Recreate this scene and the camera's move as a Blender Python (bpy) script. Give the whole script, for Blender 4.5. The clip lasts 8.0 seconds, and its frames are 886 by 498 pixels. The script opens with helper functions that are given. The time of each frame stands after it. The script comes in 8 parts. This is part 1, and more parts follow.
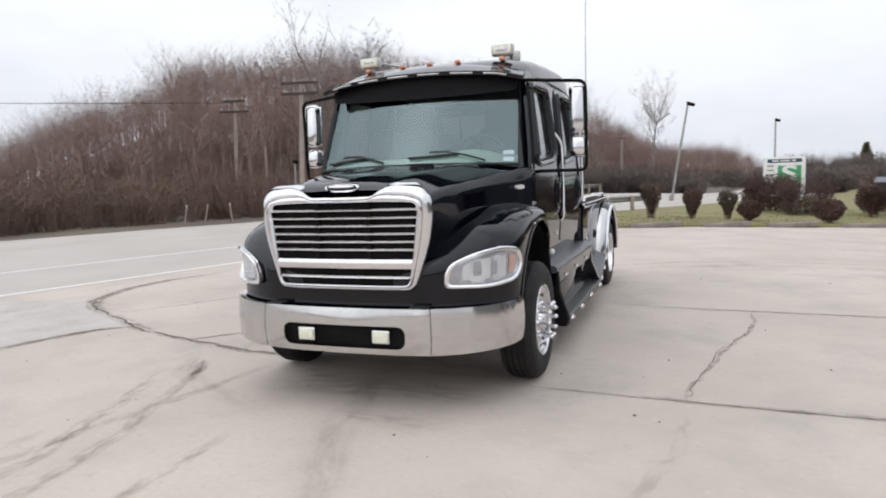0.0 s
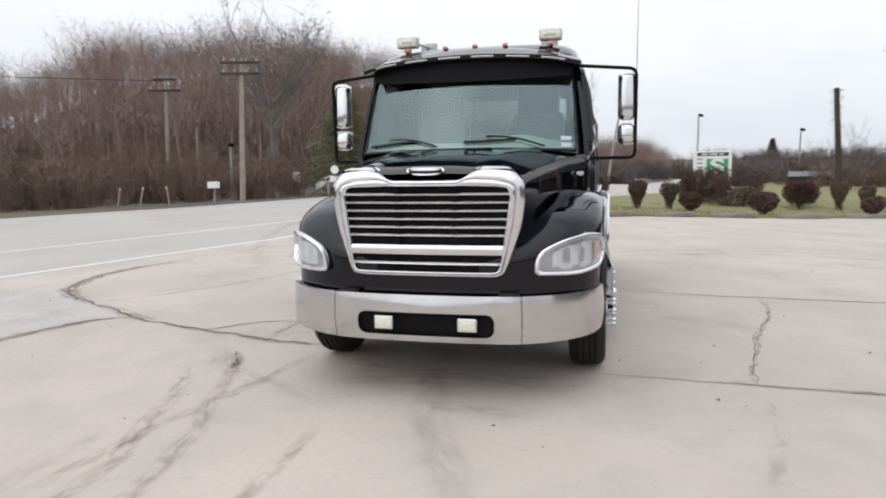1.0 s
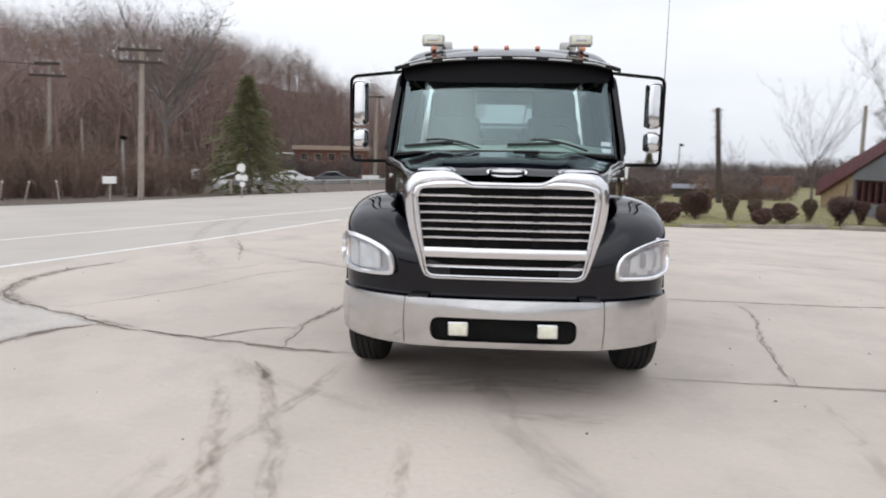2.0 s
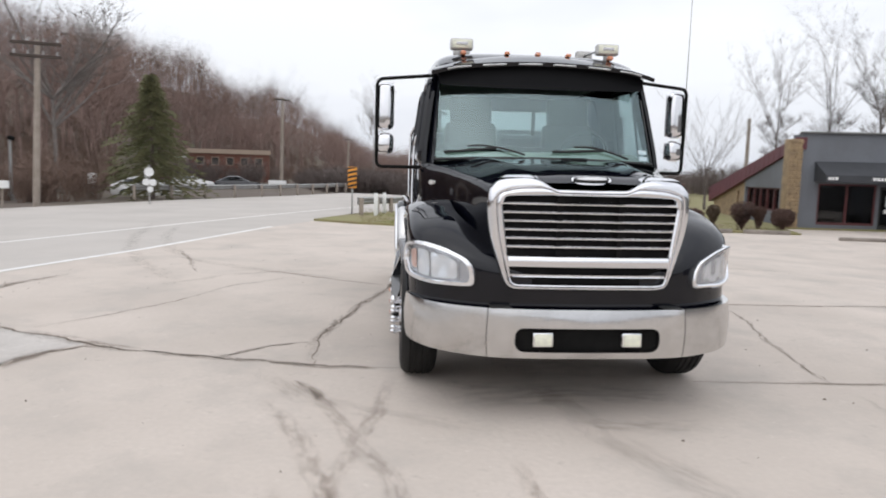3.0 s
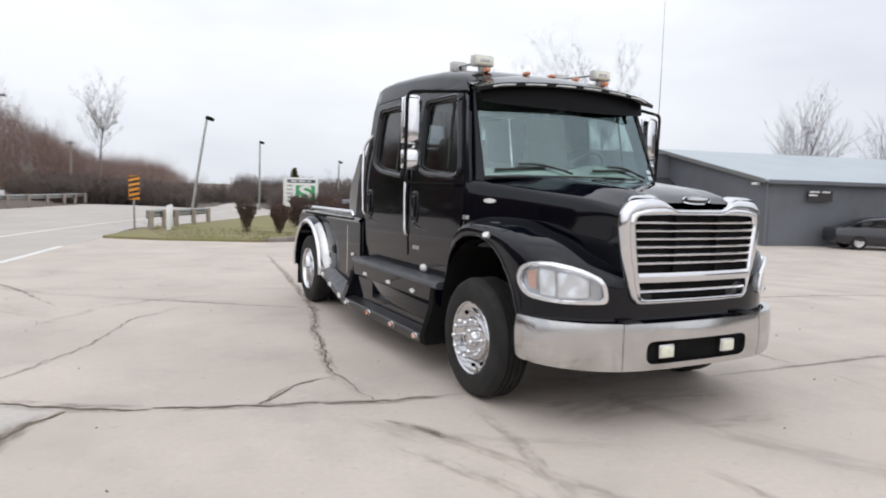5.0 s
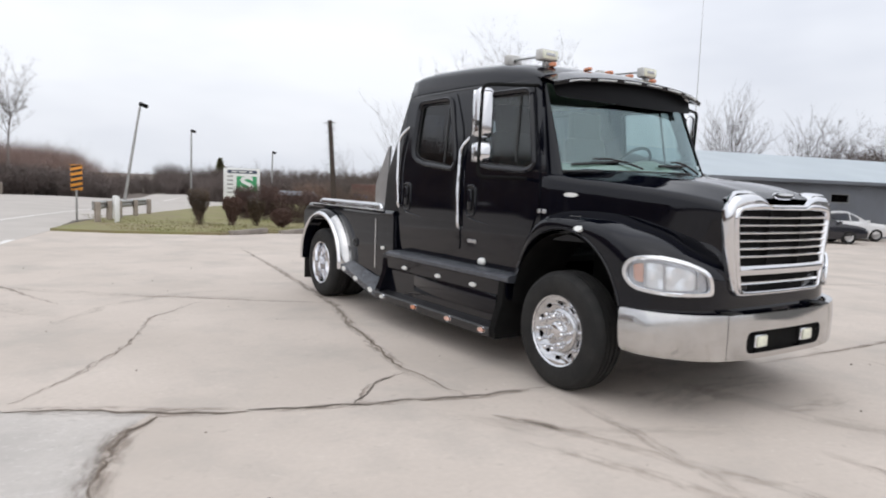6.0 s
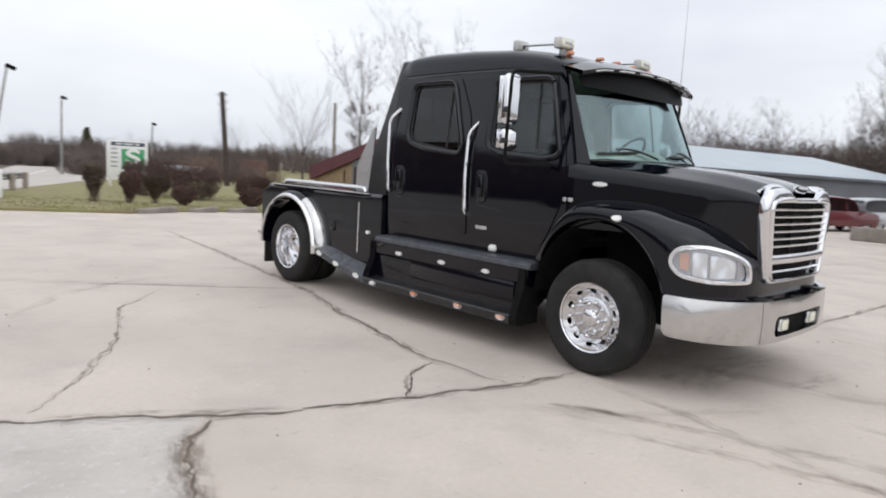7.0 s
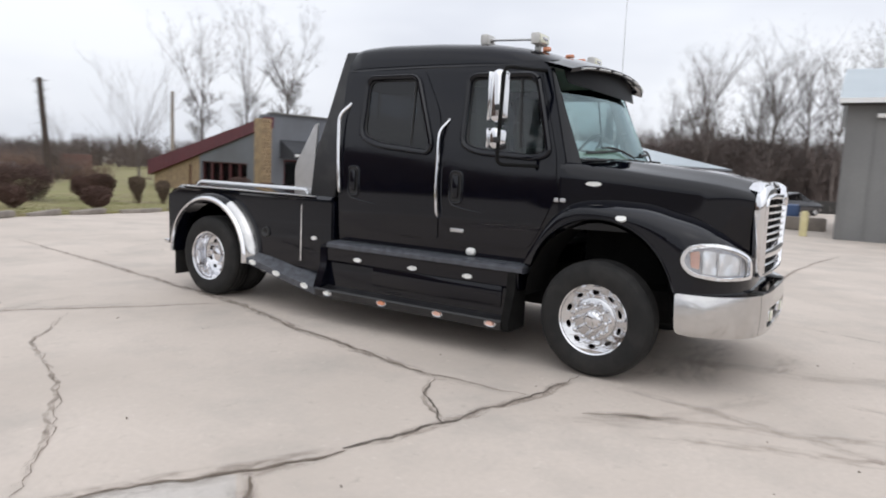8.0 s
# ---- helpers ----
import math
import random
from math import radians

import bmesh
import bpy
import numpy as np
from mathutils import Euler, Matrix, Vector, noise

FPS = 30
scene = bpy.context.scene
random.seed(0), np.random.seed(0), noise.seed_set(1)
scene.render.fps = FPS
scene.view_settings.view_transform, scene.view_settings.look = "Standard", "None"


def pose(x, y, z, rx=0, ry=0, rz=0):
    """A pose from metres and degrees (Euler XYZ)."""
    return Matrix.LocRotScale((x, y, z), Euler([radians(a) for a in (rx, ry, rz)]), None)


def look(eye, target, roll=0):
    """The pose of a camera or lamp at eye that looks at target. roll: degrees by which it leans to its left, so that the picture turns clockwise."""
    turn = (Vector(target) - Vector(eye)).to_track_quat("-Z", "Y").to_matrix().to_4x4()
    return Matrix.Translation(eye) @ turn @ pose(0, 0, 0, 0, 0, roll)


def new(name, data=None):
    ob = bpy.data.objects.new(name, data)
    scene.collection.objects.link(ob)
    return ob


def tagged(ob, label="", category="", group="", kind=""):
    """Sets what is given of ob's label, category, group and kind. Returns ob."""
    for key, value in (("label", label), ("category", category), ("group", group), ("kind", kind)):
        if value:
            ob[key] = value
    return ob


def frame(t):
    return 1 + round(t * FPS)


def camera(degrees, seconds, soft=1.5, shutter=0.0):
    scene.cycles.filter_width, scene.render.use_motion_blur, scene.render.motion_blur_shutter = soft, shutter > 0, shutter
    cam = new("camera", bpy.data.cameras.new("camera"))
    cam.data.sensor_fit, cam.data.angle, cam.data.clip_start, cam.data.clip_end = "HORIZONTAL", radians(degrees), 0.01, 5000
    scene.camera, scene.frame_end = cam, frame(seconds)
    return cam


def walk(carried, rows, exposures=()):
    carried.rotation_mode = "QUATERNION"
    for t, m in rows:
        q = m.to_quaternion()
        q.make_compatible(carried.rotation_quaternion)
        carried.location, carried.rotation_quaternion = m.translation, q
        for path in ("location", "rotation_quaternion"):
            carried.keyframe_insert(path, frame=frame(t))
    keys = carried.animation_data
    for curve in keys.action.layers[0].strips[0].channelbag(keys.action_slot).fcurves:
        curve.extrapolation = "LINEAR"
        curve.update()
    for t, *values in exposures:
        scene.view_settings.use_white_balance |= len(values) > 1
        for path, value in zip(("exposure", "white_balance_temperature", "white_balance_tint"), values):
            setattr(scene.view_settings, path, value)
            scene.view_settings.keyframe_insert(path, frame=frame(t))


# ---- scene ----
cam = camera(66.6, 8.0, soft=1.9, shutter=0.5)
PATH = [
    (0, (2.454, -5.567, 1.722), (1.751, -3.707, 1.51), -2.0),
    (0.5, (1.895, -5.701, 1.726), (1.304, -3.804, 1.499), -1.7),
    (1, (1.277, -5.792, 1.724), (0.798, -3.867, 1.47), -0.9),
    (2.5, (-0.757, -5.835, 1.691), (-0.733, -3.849, 1.46), 1.5),
    (3, (-1.372, -5.664, 1.687), (-1.209, -3.682, 1.466), 1.4),
    (3.5, (-1.995, -5.497, 1.705), (-1.657, -3.537, 1.495), 0.8),
    (4, (-2.656, -5.33, 1.701), (-2.105, -3.416, 1.509), 0.5),
    (5.5, (-4.519, -4.425, 1.697), (-3.504, -2.711, 1.519), 1.9),
    (6, (-5.075, -4.07, 1.67), (-3.977, -2.409, 1.478), 2.0),
    (6.5, (-5.635, -3.642, 1.666), (-4.408, -2.078, 1.444), 3.2),
    (7, (-6.015, -3.193, 1.679), (-4.645, -1.756, 1.44), 3.3),
    (7.5, (-6.325, -2.588, 1.687), (-4.794, -1.325, 1.44), 3.2),
    (8, (-6.567, -1.931, 1.707), (-4.897, -0.858, 1.464), 2.6),
]
walk(cam, [(t, look(eye, target, roll)) for t, eye, target, roll in PATH])

# ---- sky and light: an overcast winter day ----
world = bpy.data.worlds.new("overcast_sky")
scene.world = world
world.use_nodes = True
wn, wl = world.node_tree.nodes, world.node_tree.links
wn.clear()
SUN_ELEV, SUN_AZ = radians(48), radians(215)
sky = wn.new("ShaderNodeTexSky")
sky.sky_type, sky.sun_disc = "NISHITA", False
sky.sun_elevation, sky.sun_rotation = SUN_ELEV, SUN_AZ
sky.dust_density, sky.air_density = 4.0, 1.5
dull = wn.new("ShaderNodeHueSaturation")
dull.inputs["Saturation"].default_value = 0.10
dull.inputs["Value"].default_value = 0.10
coord = wn.new("ShaderNodeTexCoord")
stretch = wn.new("ShaderNodeMapping")
stretch.inputs["Scale"].default_value = (1.0, 1.0, 3.2)
cloud = wn.new("ShaderNodeTexNoise")
cloud.inputs["Scale"].default_value, cloud.inputs["Detail"].default_value = 1.7, 4.0
ramp = wn.new("ShaderNodeValToRGB")
ramp.color_ramp.elements[0].position, ramp.color_ramp.elements[0].color = 0.32, (0.695, 0.73, 0.815, 1)
ramp.color_ramp.elements[1].position, ramp.color_ramp.elements[1].color = 0.62, (0.91, 0.938, 1.0, 1)
blend = wn.new("ShaderNodeMix")
blend.data_type = "RGBA"
blend.inputs[0].default_value = 0.86
back = wn.new("ShaderNodeBackground")
back.inputs["Strength"].default_value = 1.15
wout = wn.new("ShaderNodeOutputWorld")
wl.new(sky.outputs[0], dull.inputs["Color"])
wl.new(coord.outputs["Generated"], stretch.inputs["Vector"])
wl.new(stretch.outputs[0], cloud.inputs["Vector"])
wl.new(cloud.outputs["Fac"], ramp.inputs["Fac"])
wl.new(dull.outputs[0], blend.inputs[6])
wl.new(ramp.outputs[0], blend.inputs[7])
# an overcast sky grows brighter towards the zenith
axis, rise = wn.new("ShaderNodeSeparateXYZ"), wn.new("ShaderNodeMapRange")
rise.inputs["From Min"].default_value, rise.inputs["From Max"].default_value = 0.0, 1.0
rise.inputs["To Min"].default_value, rise.inputs["To Max"].default_value = 0.82, 1.28
zenith = wn.new("ShaderNodeVectorMath")
zenith.operation = "SCALE"
wl.new(coord.outputs["Generated"], axis.inputs[0])
wl.new(axis.outputs["Z"], rise.inputs["Value"])
wl.new(blend.outputs[2], zenith.inputs[0])
wl.new(rise.outputs[0], zenith.inputs["Scale"])
wl.new(zenith.outputs[0], back.inputs["Color"])
wl.new(back.outputs[0], wout.inputs["Surface"])

sun = new("sun", bpy.data.lights.new("sun", "SUN"))
sun.data.energy, sun.data.angle, sun.data.color = 0.5, radians(110), (1.0, 0.97, 0.93)
sun.matrix_world = look((0, 0, 40), (-40 * math.sin(SUN_AZ) / math.tan(SUN_ELEV), -40 * math.cos(SUN_AZ) / math.tan(SUN_ELEV), 0))
scene.view_settings.exposure = 0.18

# ---- materials ----
def material(name, colour, rough=0.6, metal=0.0, other=None, scale=4.0, amount=0.5, grain=60.0, bump=0.0, coat=0.0,
             island=0.0, dirt=None, dirt_scale=0.6, dirt_amount=0.0, rough_vary=0.0, spec=0.5, fleck=None):
    """A procedural surface: base colour varied at two scales, fine relief, and dirt patches."""
    m = bpy.data.materials.new(name)
    m.use_nodes = True
    n, l = m.node_tree.nodes, m.node_tree.links
    p = n["Principled BSDF"]
    p.inputs["Roughness"].default_value, p.inputs["Metallic"].default_value = rough, metal
    p.inputs["Coat Weight"].default_value, p.inputs["Coat Roughness"].default_value = coat, 0.04
    p.inputs["Specular IOR Level"].default_value = spec
    tc = n.new("ShaderNodeTexCoord")
    big, fine = n.new("ShaderNodeTexNoise"), n.new("ShaderNodeTexNoise")
    big.inputs["Scale"].default_value, big.inputs["Detail"].default_value = scale, 5.0
    fine.inputs["Scale"].default_value, fine.inputs["Detail"].default_value = grain, 3.0
    for t in (big, fine):
        l.new(tc.outputs["Object"], t.inputs["Vector"])
    other = other or tuple(c * 0.75 for c in colour)

    def mix(fac, a, b):
        x = n.new("ShaderNodeMix")
        x.data_type = "RGBA"
        if isinstance(fac, float):
            x.inputs[0].default_value = fac
        else:
            l.new(fac, x.inputs[0])
        for sock, v in ((x.inputs[6], a), (x.inputs[7], b)):
            if isinstance(v, tuple):
                sock.default_value = (*v, 1)
            else:
                l.new(v, sock)
        return x.outputs[2]

    def ramp_of(sock, lo, hi, top):
        r = n.new("ShaderNodeMapRange")
        r.inputs["From Min"].default_value, r.inputs["From Max"].default_value = lo, hi
        r.inputs["To Max"].default_value = top
        l.new(sock, r.inputs["Value"])
        return r.outputs[0]

    col = mix(ramp_of(big.outputs["Fac"], 0.35, 0.65, amount), colour, other)
    col = mix(ramp_of(fine.outputs["Fac"], 0.3, 0.7, amount * 0.5), col, other)
    if dirt:
        d = n.new("ShaderNodeTexNoise")
        d.inputs["Scale"].default_value, d.inputs["Detail"].default_value, d.inputs["Roughness"].default_value = dirt_scale, 8.0, 0.65
        l.new(tc.outputs["Object"], d.inputs["Vector"])
        col = mix(ramp_of(d.outputs["Fac"], 0.48, 0.68, dirt_amount), col, dirt)
    if fleck:
        for size, shade, lo in fleck:
            d = n.new("ShaderNodeTexNoise")
            d.inputs["Scale"].default_value, d.inputs["Detail"].default_value, d.inputs["Roughness"].default_value = size, 6.0, 0.75
            l.new(tc.outputs["Object"], d.inputs["Vector"])
            col = mix(ramp_of(d.outputs["Fac"], lo, lo + 0.12, 0.55), col, shade)
    if island:
        g = n.new("ShaderNodeNewGeometry")
        col = mix(ramp_of(g.outputs["Random Per Island"], 0.0, 1.0, island), col, tuple(min(1.0, c * 1.9) for c in colour))
    l.new(col, p.inputs["Base Color"])
    if rough_vary:
        rv = n.new("ShaderNodeMapRange")
        rv.inputs["From Min"].default_value, rv.inputs["From Max"].default_value = 0.3, 0.7
        rv.inputs["To Min"].default_value, rv.inputs["To Max"].default_value = rough, min(1.0, rough + rough_vary)
        l.new(big.outputs["Fac"], rv.inputs["Value"])
        l.new(rv.outputs[0], p.inputs["Roughness"])
    if bump:
        b = n.new("ShaderNodeBump")
        b.inputs["Strength"].default_value, b.inputs["Distance"].default_value = bump, 0.01
        l.new(fine.outputs["Fac"], b.inputs["Height"])
        l.new(b.outputs[0], p.inputs["Normal"])
    return m


def glass(name, tint, rough=0.01, gloss=(1.0, 1.0, 1.0), ior=1.52):
    """Thin window glass: tinted see-through with mirror-like gloss at grazing angles."""
    m = bpy.data.materials.new(name)
    m.use_nodes = True
    n, l = m.node_tree.nodes, m.node_tree.links
    n.clear()
    out, mixs = n.new("ShaderNodeOutputMaterial"), n.new("ShaderNodeMixShader")
    tr, gl, lw = n.new("ShaderNodeBsdfTransparent"), n.new("ShaderNodeBsdfGlossy"), n.new("ShaderNodeLayerWeight")
    steep, scale, base = (n.new("ShaderNodeMath") for _ in range(3))
    tr.inputs["Color"].default_value = (*tint, 1)
    gl.inputs["Roughness"].default_value = rough
    gl.inputs["Color"].default_value = (*gloss, 1)
    lw.inputs["Blend"].default_value = 0.5
    head_on = ((ior - 1) / (ior + 1)) ** 2
    steep.operation, steep.inputs[1].default_value = "POWER", 5.0
    scale.operation, scale.inputs[1].default_value = "MULTIPLY", 1 - head_on
    base.operation, base.inputs[1].default_value = "ADD", head_on
    l.new(lw.outputs["Facing"], steep.inputs[0])
    l.new(steep.outputs[0], scale.inputs[0])
    l.new(scale.outputs[0], base.inputs[0])
    l.new(base.outputs[0], mixs.inputs[0])
    l.new(tr.outputs[0], mixs.inputs[1])
    l.new(gl.outputs[0], mixs.inputs[2])
    l.new(mixs.outputs[0], out.inputs["Surface"])
    return m


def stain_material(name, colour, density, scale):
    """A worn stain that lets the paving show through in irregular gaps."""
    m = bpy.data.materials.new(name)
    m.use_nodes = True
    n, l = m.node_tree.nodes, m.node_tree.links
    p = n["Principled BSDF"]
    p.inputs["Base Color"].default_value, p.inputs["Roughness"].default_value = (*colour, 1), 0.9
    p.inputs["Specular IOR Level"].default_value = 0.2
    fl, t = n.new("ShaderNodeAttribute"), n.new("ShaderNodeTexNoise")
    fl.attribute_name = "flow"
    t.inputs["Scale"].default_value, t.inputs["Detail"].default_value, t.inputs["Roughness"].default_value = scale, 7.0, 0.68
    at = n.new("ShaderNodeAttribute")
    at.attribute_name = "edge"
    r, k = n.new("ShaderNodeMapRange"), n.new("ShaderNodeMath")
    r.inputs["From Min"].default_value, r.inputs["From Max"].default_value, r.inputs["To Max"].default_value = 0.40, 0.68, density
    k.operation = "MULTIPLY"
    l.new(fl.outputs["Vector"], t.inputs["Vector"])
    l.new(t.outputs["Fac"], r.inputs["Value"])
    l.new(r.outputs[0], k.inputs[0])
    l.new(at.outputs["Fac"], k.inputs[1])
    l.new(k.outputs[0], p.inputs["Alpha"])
    return m


PAINT = material("black_paint", (0.0018, 0.0021, 0.0046), 0.05, other=(0.003, 0.0034, 0.0068), scale=3, amount=0.6, grain=300, spec=0.40)
PAINT_DULL = material("black_satin_paint", (0.009, 0.009, 0.010), 0.32, other=(0.016, 0.016, 0.018), scale=6, amount=0.5, bump=0.05, grain=200, dirt=(0.07, 0.065, 0.06), dirt_amount=0.25, dirt_scale=5)
TREAD_PLATE = material("step_grit", (0.045, 0.048, 0.056), 0.24, other=(0.09, 0.095, 0.11), scale=12, amount=0.5, bump=0.3, grain=400)
PLASTIC = material("black_plastic", (0.012, 0.012, 0.012), 0.5, other=(0.02, 0.02, 0.02), bump=0.1, grain=300)
CHROME = material("chrome", (0.77, 0.77, 0.785), 0.045, 1.0, other=(0.69, 0.69, 0.705), scale=5, amount=0.4, grain=90, rough_vary=0.05)
POLISHED = material("polished_steel", (0.64, 0.635, 0.63), 0.085, 1.0, other=(0.53, 0.525, 0.52), scale=3.5, amount=0.7, grain=40, rough_vary=0.10, dirt=(0.50, 0.48, 0.46), dirt_scale=3.0, dirt_amount=0.35)
SILVER = material("silvered_reflector", (0.94, 0.94, 0.95), 0.2, 0.65, other=(0.86, 0.86, 0.87), scale=18, amount=0.5, grain=26, bump=0.6)
BRIGHT_TRIM = material("bright_chrome_trim", (0.86, 0.86, 0.87), 0.16, 1.0, other=(0.78, 0.78, 0.79), scale=6, amount=0.3, grain=90)
ALUMINIUM = material("brushed_aluminium", (0.62, 0.62, 0.62), 0.32, 1.0, other=(0.5, 0.5, 0.5), scale=10, amount=0.5, grain=150, rough_vary=0.12)
RUBBER = material("tyre_rubber", (0.011, 0.011, 0.011), 0.7, other=(0.02, 0.019, 0.018), scale=9, amount=0.7, bump=0.25, grain=150, dirt=(0.05, 0.047, 0.044), dirt_scale=5, dirt_amount=0.25, spec=0.28)
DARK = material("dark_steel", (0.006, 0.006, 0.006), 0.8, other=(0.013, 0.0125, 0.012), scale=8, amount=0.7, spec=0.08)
VISOR_LENS = material("grey_lamp_strip", (0.72, 0.72, 0.71), 0.25, other=(0.45, 0.45, 0.45), scale=12, amount=0.8, coat=0.5)
AMBER = material("amber_lens", (0.72, 0.30, 0.17), 0.15, other=(0.55, 0.18, 0.08), coat=0.6)
PALE_AMBER = material("pale_amber_lens", (0.72, 0.45, 0.36), 0.2, other=(0.62, 0.34, 0.26), scale=20, coat=0.6)
LAMP_GREY = material("grey_lamp_backing", (0.62, 0.62, 0.64), 0.22, 0.7, other=(0.46, 0.46, 0.48), scale=14, amount=0.8, bump=0.3, grain=30)
RIM_METAL = material("polished_wheel_metal", (0.68, 0.68, 0.69), 0.13, 1.0, other=(0.55, 0.55, 0.56), scale=7, amount=0.5, grain=80, rough_vary=0.08)
RED = material("red_lens", (0.50, 0.05, 0.03), 0.15, other=(0.4, 0.03, 0.02), coat=0.6)
CLEAR_LENS = material("clear_lens", (0.82, 0.82, 0.78), 0.10, other=(0.6, 0.6, 0.58), scale=30, amount=0.6, coat=0.8, grain=200)
FOG_LENS = material("ribbed_lamp_glass", (0.80, 0.80, 0.64), 0.12, other=(0.55, 0.55, 0.48), scale=30, amount=0.5, coat=0.8, bump=0.3, grain=120)
LAMP_BODY = material("lamp_housing", (0.60, 0.59, 0.57), 0.4, other=(0.42, 0.41, 0.39), scale=15, amount=0.7)
WINDSCREEN = glass("windscreen_glass", (0.66, 0.83, 0.80), gloss=(0.76, 0.95, 0.97), ior=2.25)
DOOR_GLASS = glass("door_glass", (0.62, 0.66, 0.67))
SIDE_GLASS = glass("tinted_side_glass", (0.16, 0.17, 0.19))
ACRYLIC = material("dark_acrylic", (0.004, 0.004, 0.005), 0.5, other=(0.006, 0.006, 0.007), grain=200, spec=0.12)
LENS_GLASS = glass("headlamp_glass", (0.93, 0.94, 0.95))
MIRROR = material("mirror_glass", (0.85, 0.86, 0.87), 0.01, 1.0, other=(0.82, 0.83, 0.84), amount=0.1)
CABIN_TRIM = material("cabin_trim", (0.42, 0.43, 0.36), 0.75, other=(0.20, 0.20, 0.18), bump=0.15, grain=250)
CABIN_DARK = material("dark_cabin_trim", (0.05, 0.052, 0.055), 0.8, other=(0.08, 0.08, 0.08), bump=0.15, grain=250)
SEAT_CLOTH = material("seat_cloth", (0.09, 0.09, 0.09), 0.9, other=(0.06, 0.06, 0.06), bump=0.05, grain=60)
STICKER = material("pale_sticker", (0.55, 0.65, 0.68), 0.6, other=(0.35, 0.5, 0.55), scale=30)

CONCRETE = material("worn_concrete", (0.572, 0.502, 0.444), 0.85, other=(0.458, 0.401, 0.351), scale=0.55, amount=0.75, grain=22, bump=0.35, dirt=(0.38, 0.345, 0.31), dirt_scale=0.9, dirt_amount=0.6, spec=0.3,
                    fleck=((5.5, (0.36, 0.315, 0.275), 0.60), (9.0, (0.66, 0.60, 0.54), 0.60)))
CONCRETE_ROUGH = material("rough_grey_concrete", (0.545, 0.505, 0.468), 0.9, other=(0.43, 0.40, 0.37), scale=1.2, amount=0.75, grain=26, bump=0.6, dirt=(0.36, 0.335, 0.31), dirt_scale=2.0, dirt_amount=0.5, spec=0.25,
                          fleck=((7.0, (0.34, 0.31, 0.28), 0.57), (12.0, (0.66, 0.63, 0.60), 0.56)))
ROAD = material("pale_asphalt", (0.50, 0.462, 0.425), 0.85, other=(0.42, 0.386, 0.352), scale=0.4, amount=0.7, grain=30, bump=0.4, dirt=(0.40, 0.37, 0.34), dirt_scale=0.5, dirt_amount=0.5, spec=0.3)
LINE = material("worn_white_paint", (0.82, 0.81, 0.79), 0.8, other=(0.60, 0.58, 0.55), scale=6, amount=0.7, grain=30)
CRACK_FILL = material("packed_crack_dirt", (0.20, 0.165, 0.135), 0.95, other=(0.13, 0.105, 0.085), scale=7, amount=0.9, bump=0.4, spec=0.1)
CRACK = material("dirt_filled_crack", (0.105, 0.088, 0.075), 0.95, other=(0.16, 0.14, 0.12), scale=9, amount=0.9, bump=0.4, spec=0.1)
STAIN = stain_material("crack_edge_stain", (0.21, 0.165, 0.132), 0.66, 5.0)
TYRE_MARK = stain_material("tyre_mark", (0.19, 0.155, 0.13), 0.22, 3.2)
SCUFF = stain_material("brown_scuff", (0.23, 0.175, 0.138), 0.36, 6.0)
BROWN_PATCH = stain_material("brown_ground_patch", (0.20, 0.155, 0.125), 0.24, 4.5)
KERB = material("kerb_concrete", (0.30, 0.265, 0.23), 0.9, other=(0.19, 0.165, 0.145), scale=3, amount=0.8, bump=0.5, grain=40)
LITTER = material("leaf_litter", (0.14, 0.11, 0.09), 0.95, other=(0.10, 0.08, 0.065), scale=0.35, amount=0.9, grain=3.0, bump=0.6, dirt=(0.17, 0.145, 0.085), dirt_scale=0.10, dirt_amount=0.5)
TURF = material("winter_turf", (0.19, 0.195, 0.065), 0.95, other=(0.25, 0.21, 0.11), scale=0.7, amount=0.8, grain=16, bump=0.8, dirt=(0.20, 0.15, 0.10), dirt_scale=0.5, dirt_amount=0.7)
BARK = material("grey_bark", (0.13, 0.105, 0.09), 0.95, other=(0.07, 0.055, 0.05), scale=3, amount=0.8, grain=25, island=0.25)
# bark for far trees: dark grey-brown, greyed to stand in for haze
FAR_BARK = material("far_hazed_bark", (0.105, 0.088, 0.08), 0.95, other=(0.08, 0.066, 0.06), scale=0.05, amount=0.8, grain=1.0, island=0.4)
PALE_BARK = material("pale_bark", (0.24, 0.215, 0.195), 0.95, other=(0.15, 0.13, 0.12), scale=3, amount=0.8, grain=25)
WOODS = material("bare_woods_bark", (0.215, 0.152, 0.130), 0.95, other=(0.150, 0.098, 0.081), scale=0.05, amount=0.8, grain=1.0, island=0.5)
SCRUB_FAR = material("far_scrub_twigs", (0.125, 0.10, 0.092), 0.95, other=(0.10, 0.08, 0.072), scale=0.1, amount=0.9, grain=1.0, island=0.3)
SCRUB = material("brown_scrub_twigs", (0.155, 0.102, 0.08), 0.95, other=(0.12, 0.085, 0.066), scale=0.12, amount=0.9, grain=1.0, island=0.5)
NEEDLES = material("spruce_needles", (0.125, 0.132, 0.065), 0.9, other=(0.17, 0.15, 0.09), scale=0.5, amount=0.8, grain=6, island=0.5)
BUSH_RED = material("red_brown_bush_leaves", (0.085, 0.047, 0.038), 0.9, other=(0.05, 0.032, 0.026), scale=3, amount=0.8, grain=20, island=0.5)
BUSH_BROWN = material("brown_bush_leaves", (0.11, 0.078, 0.056), 0.9, other=(0.07, 0.052, 0.036), scale=3, amount=0.8, grain=20, island=0.5)
SIDING = material("slate_grey_siding", (0.150, 0.162, 0.182), 0.6, other=(0.128, 0.136, 0.152), scale=0.5, amount=0.7, grain=8, dirt=(0.09, 0.09, 0.095), dirt_scale=0.3, dirt_amount=0.5)
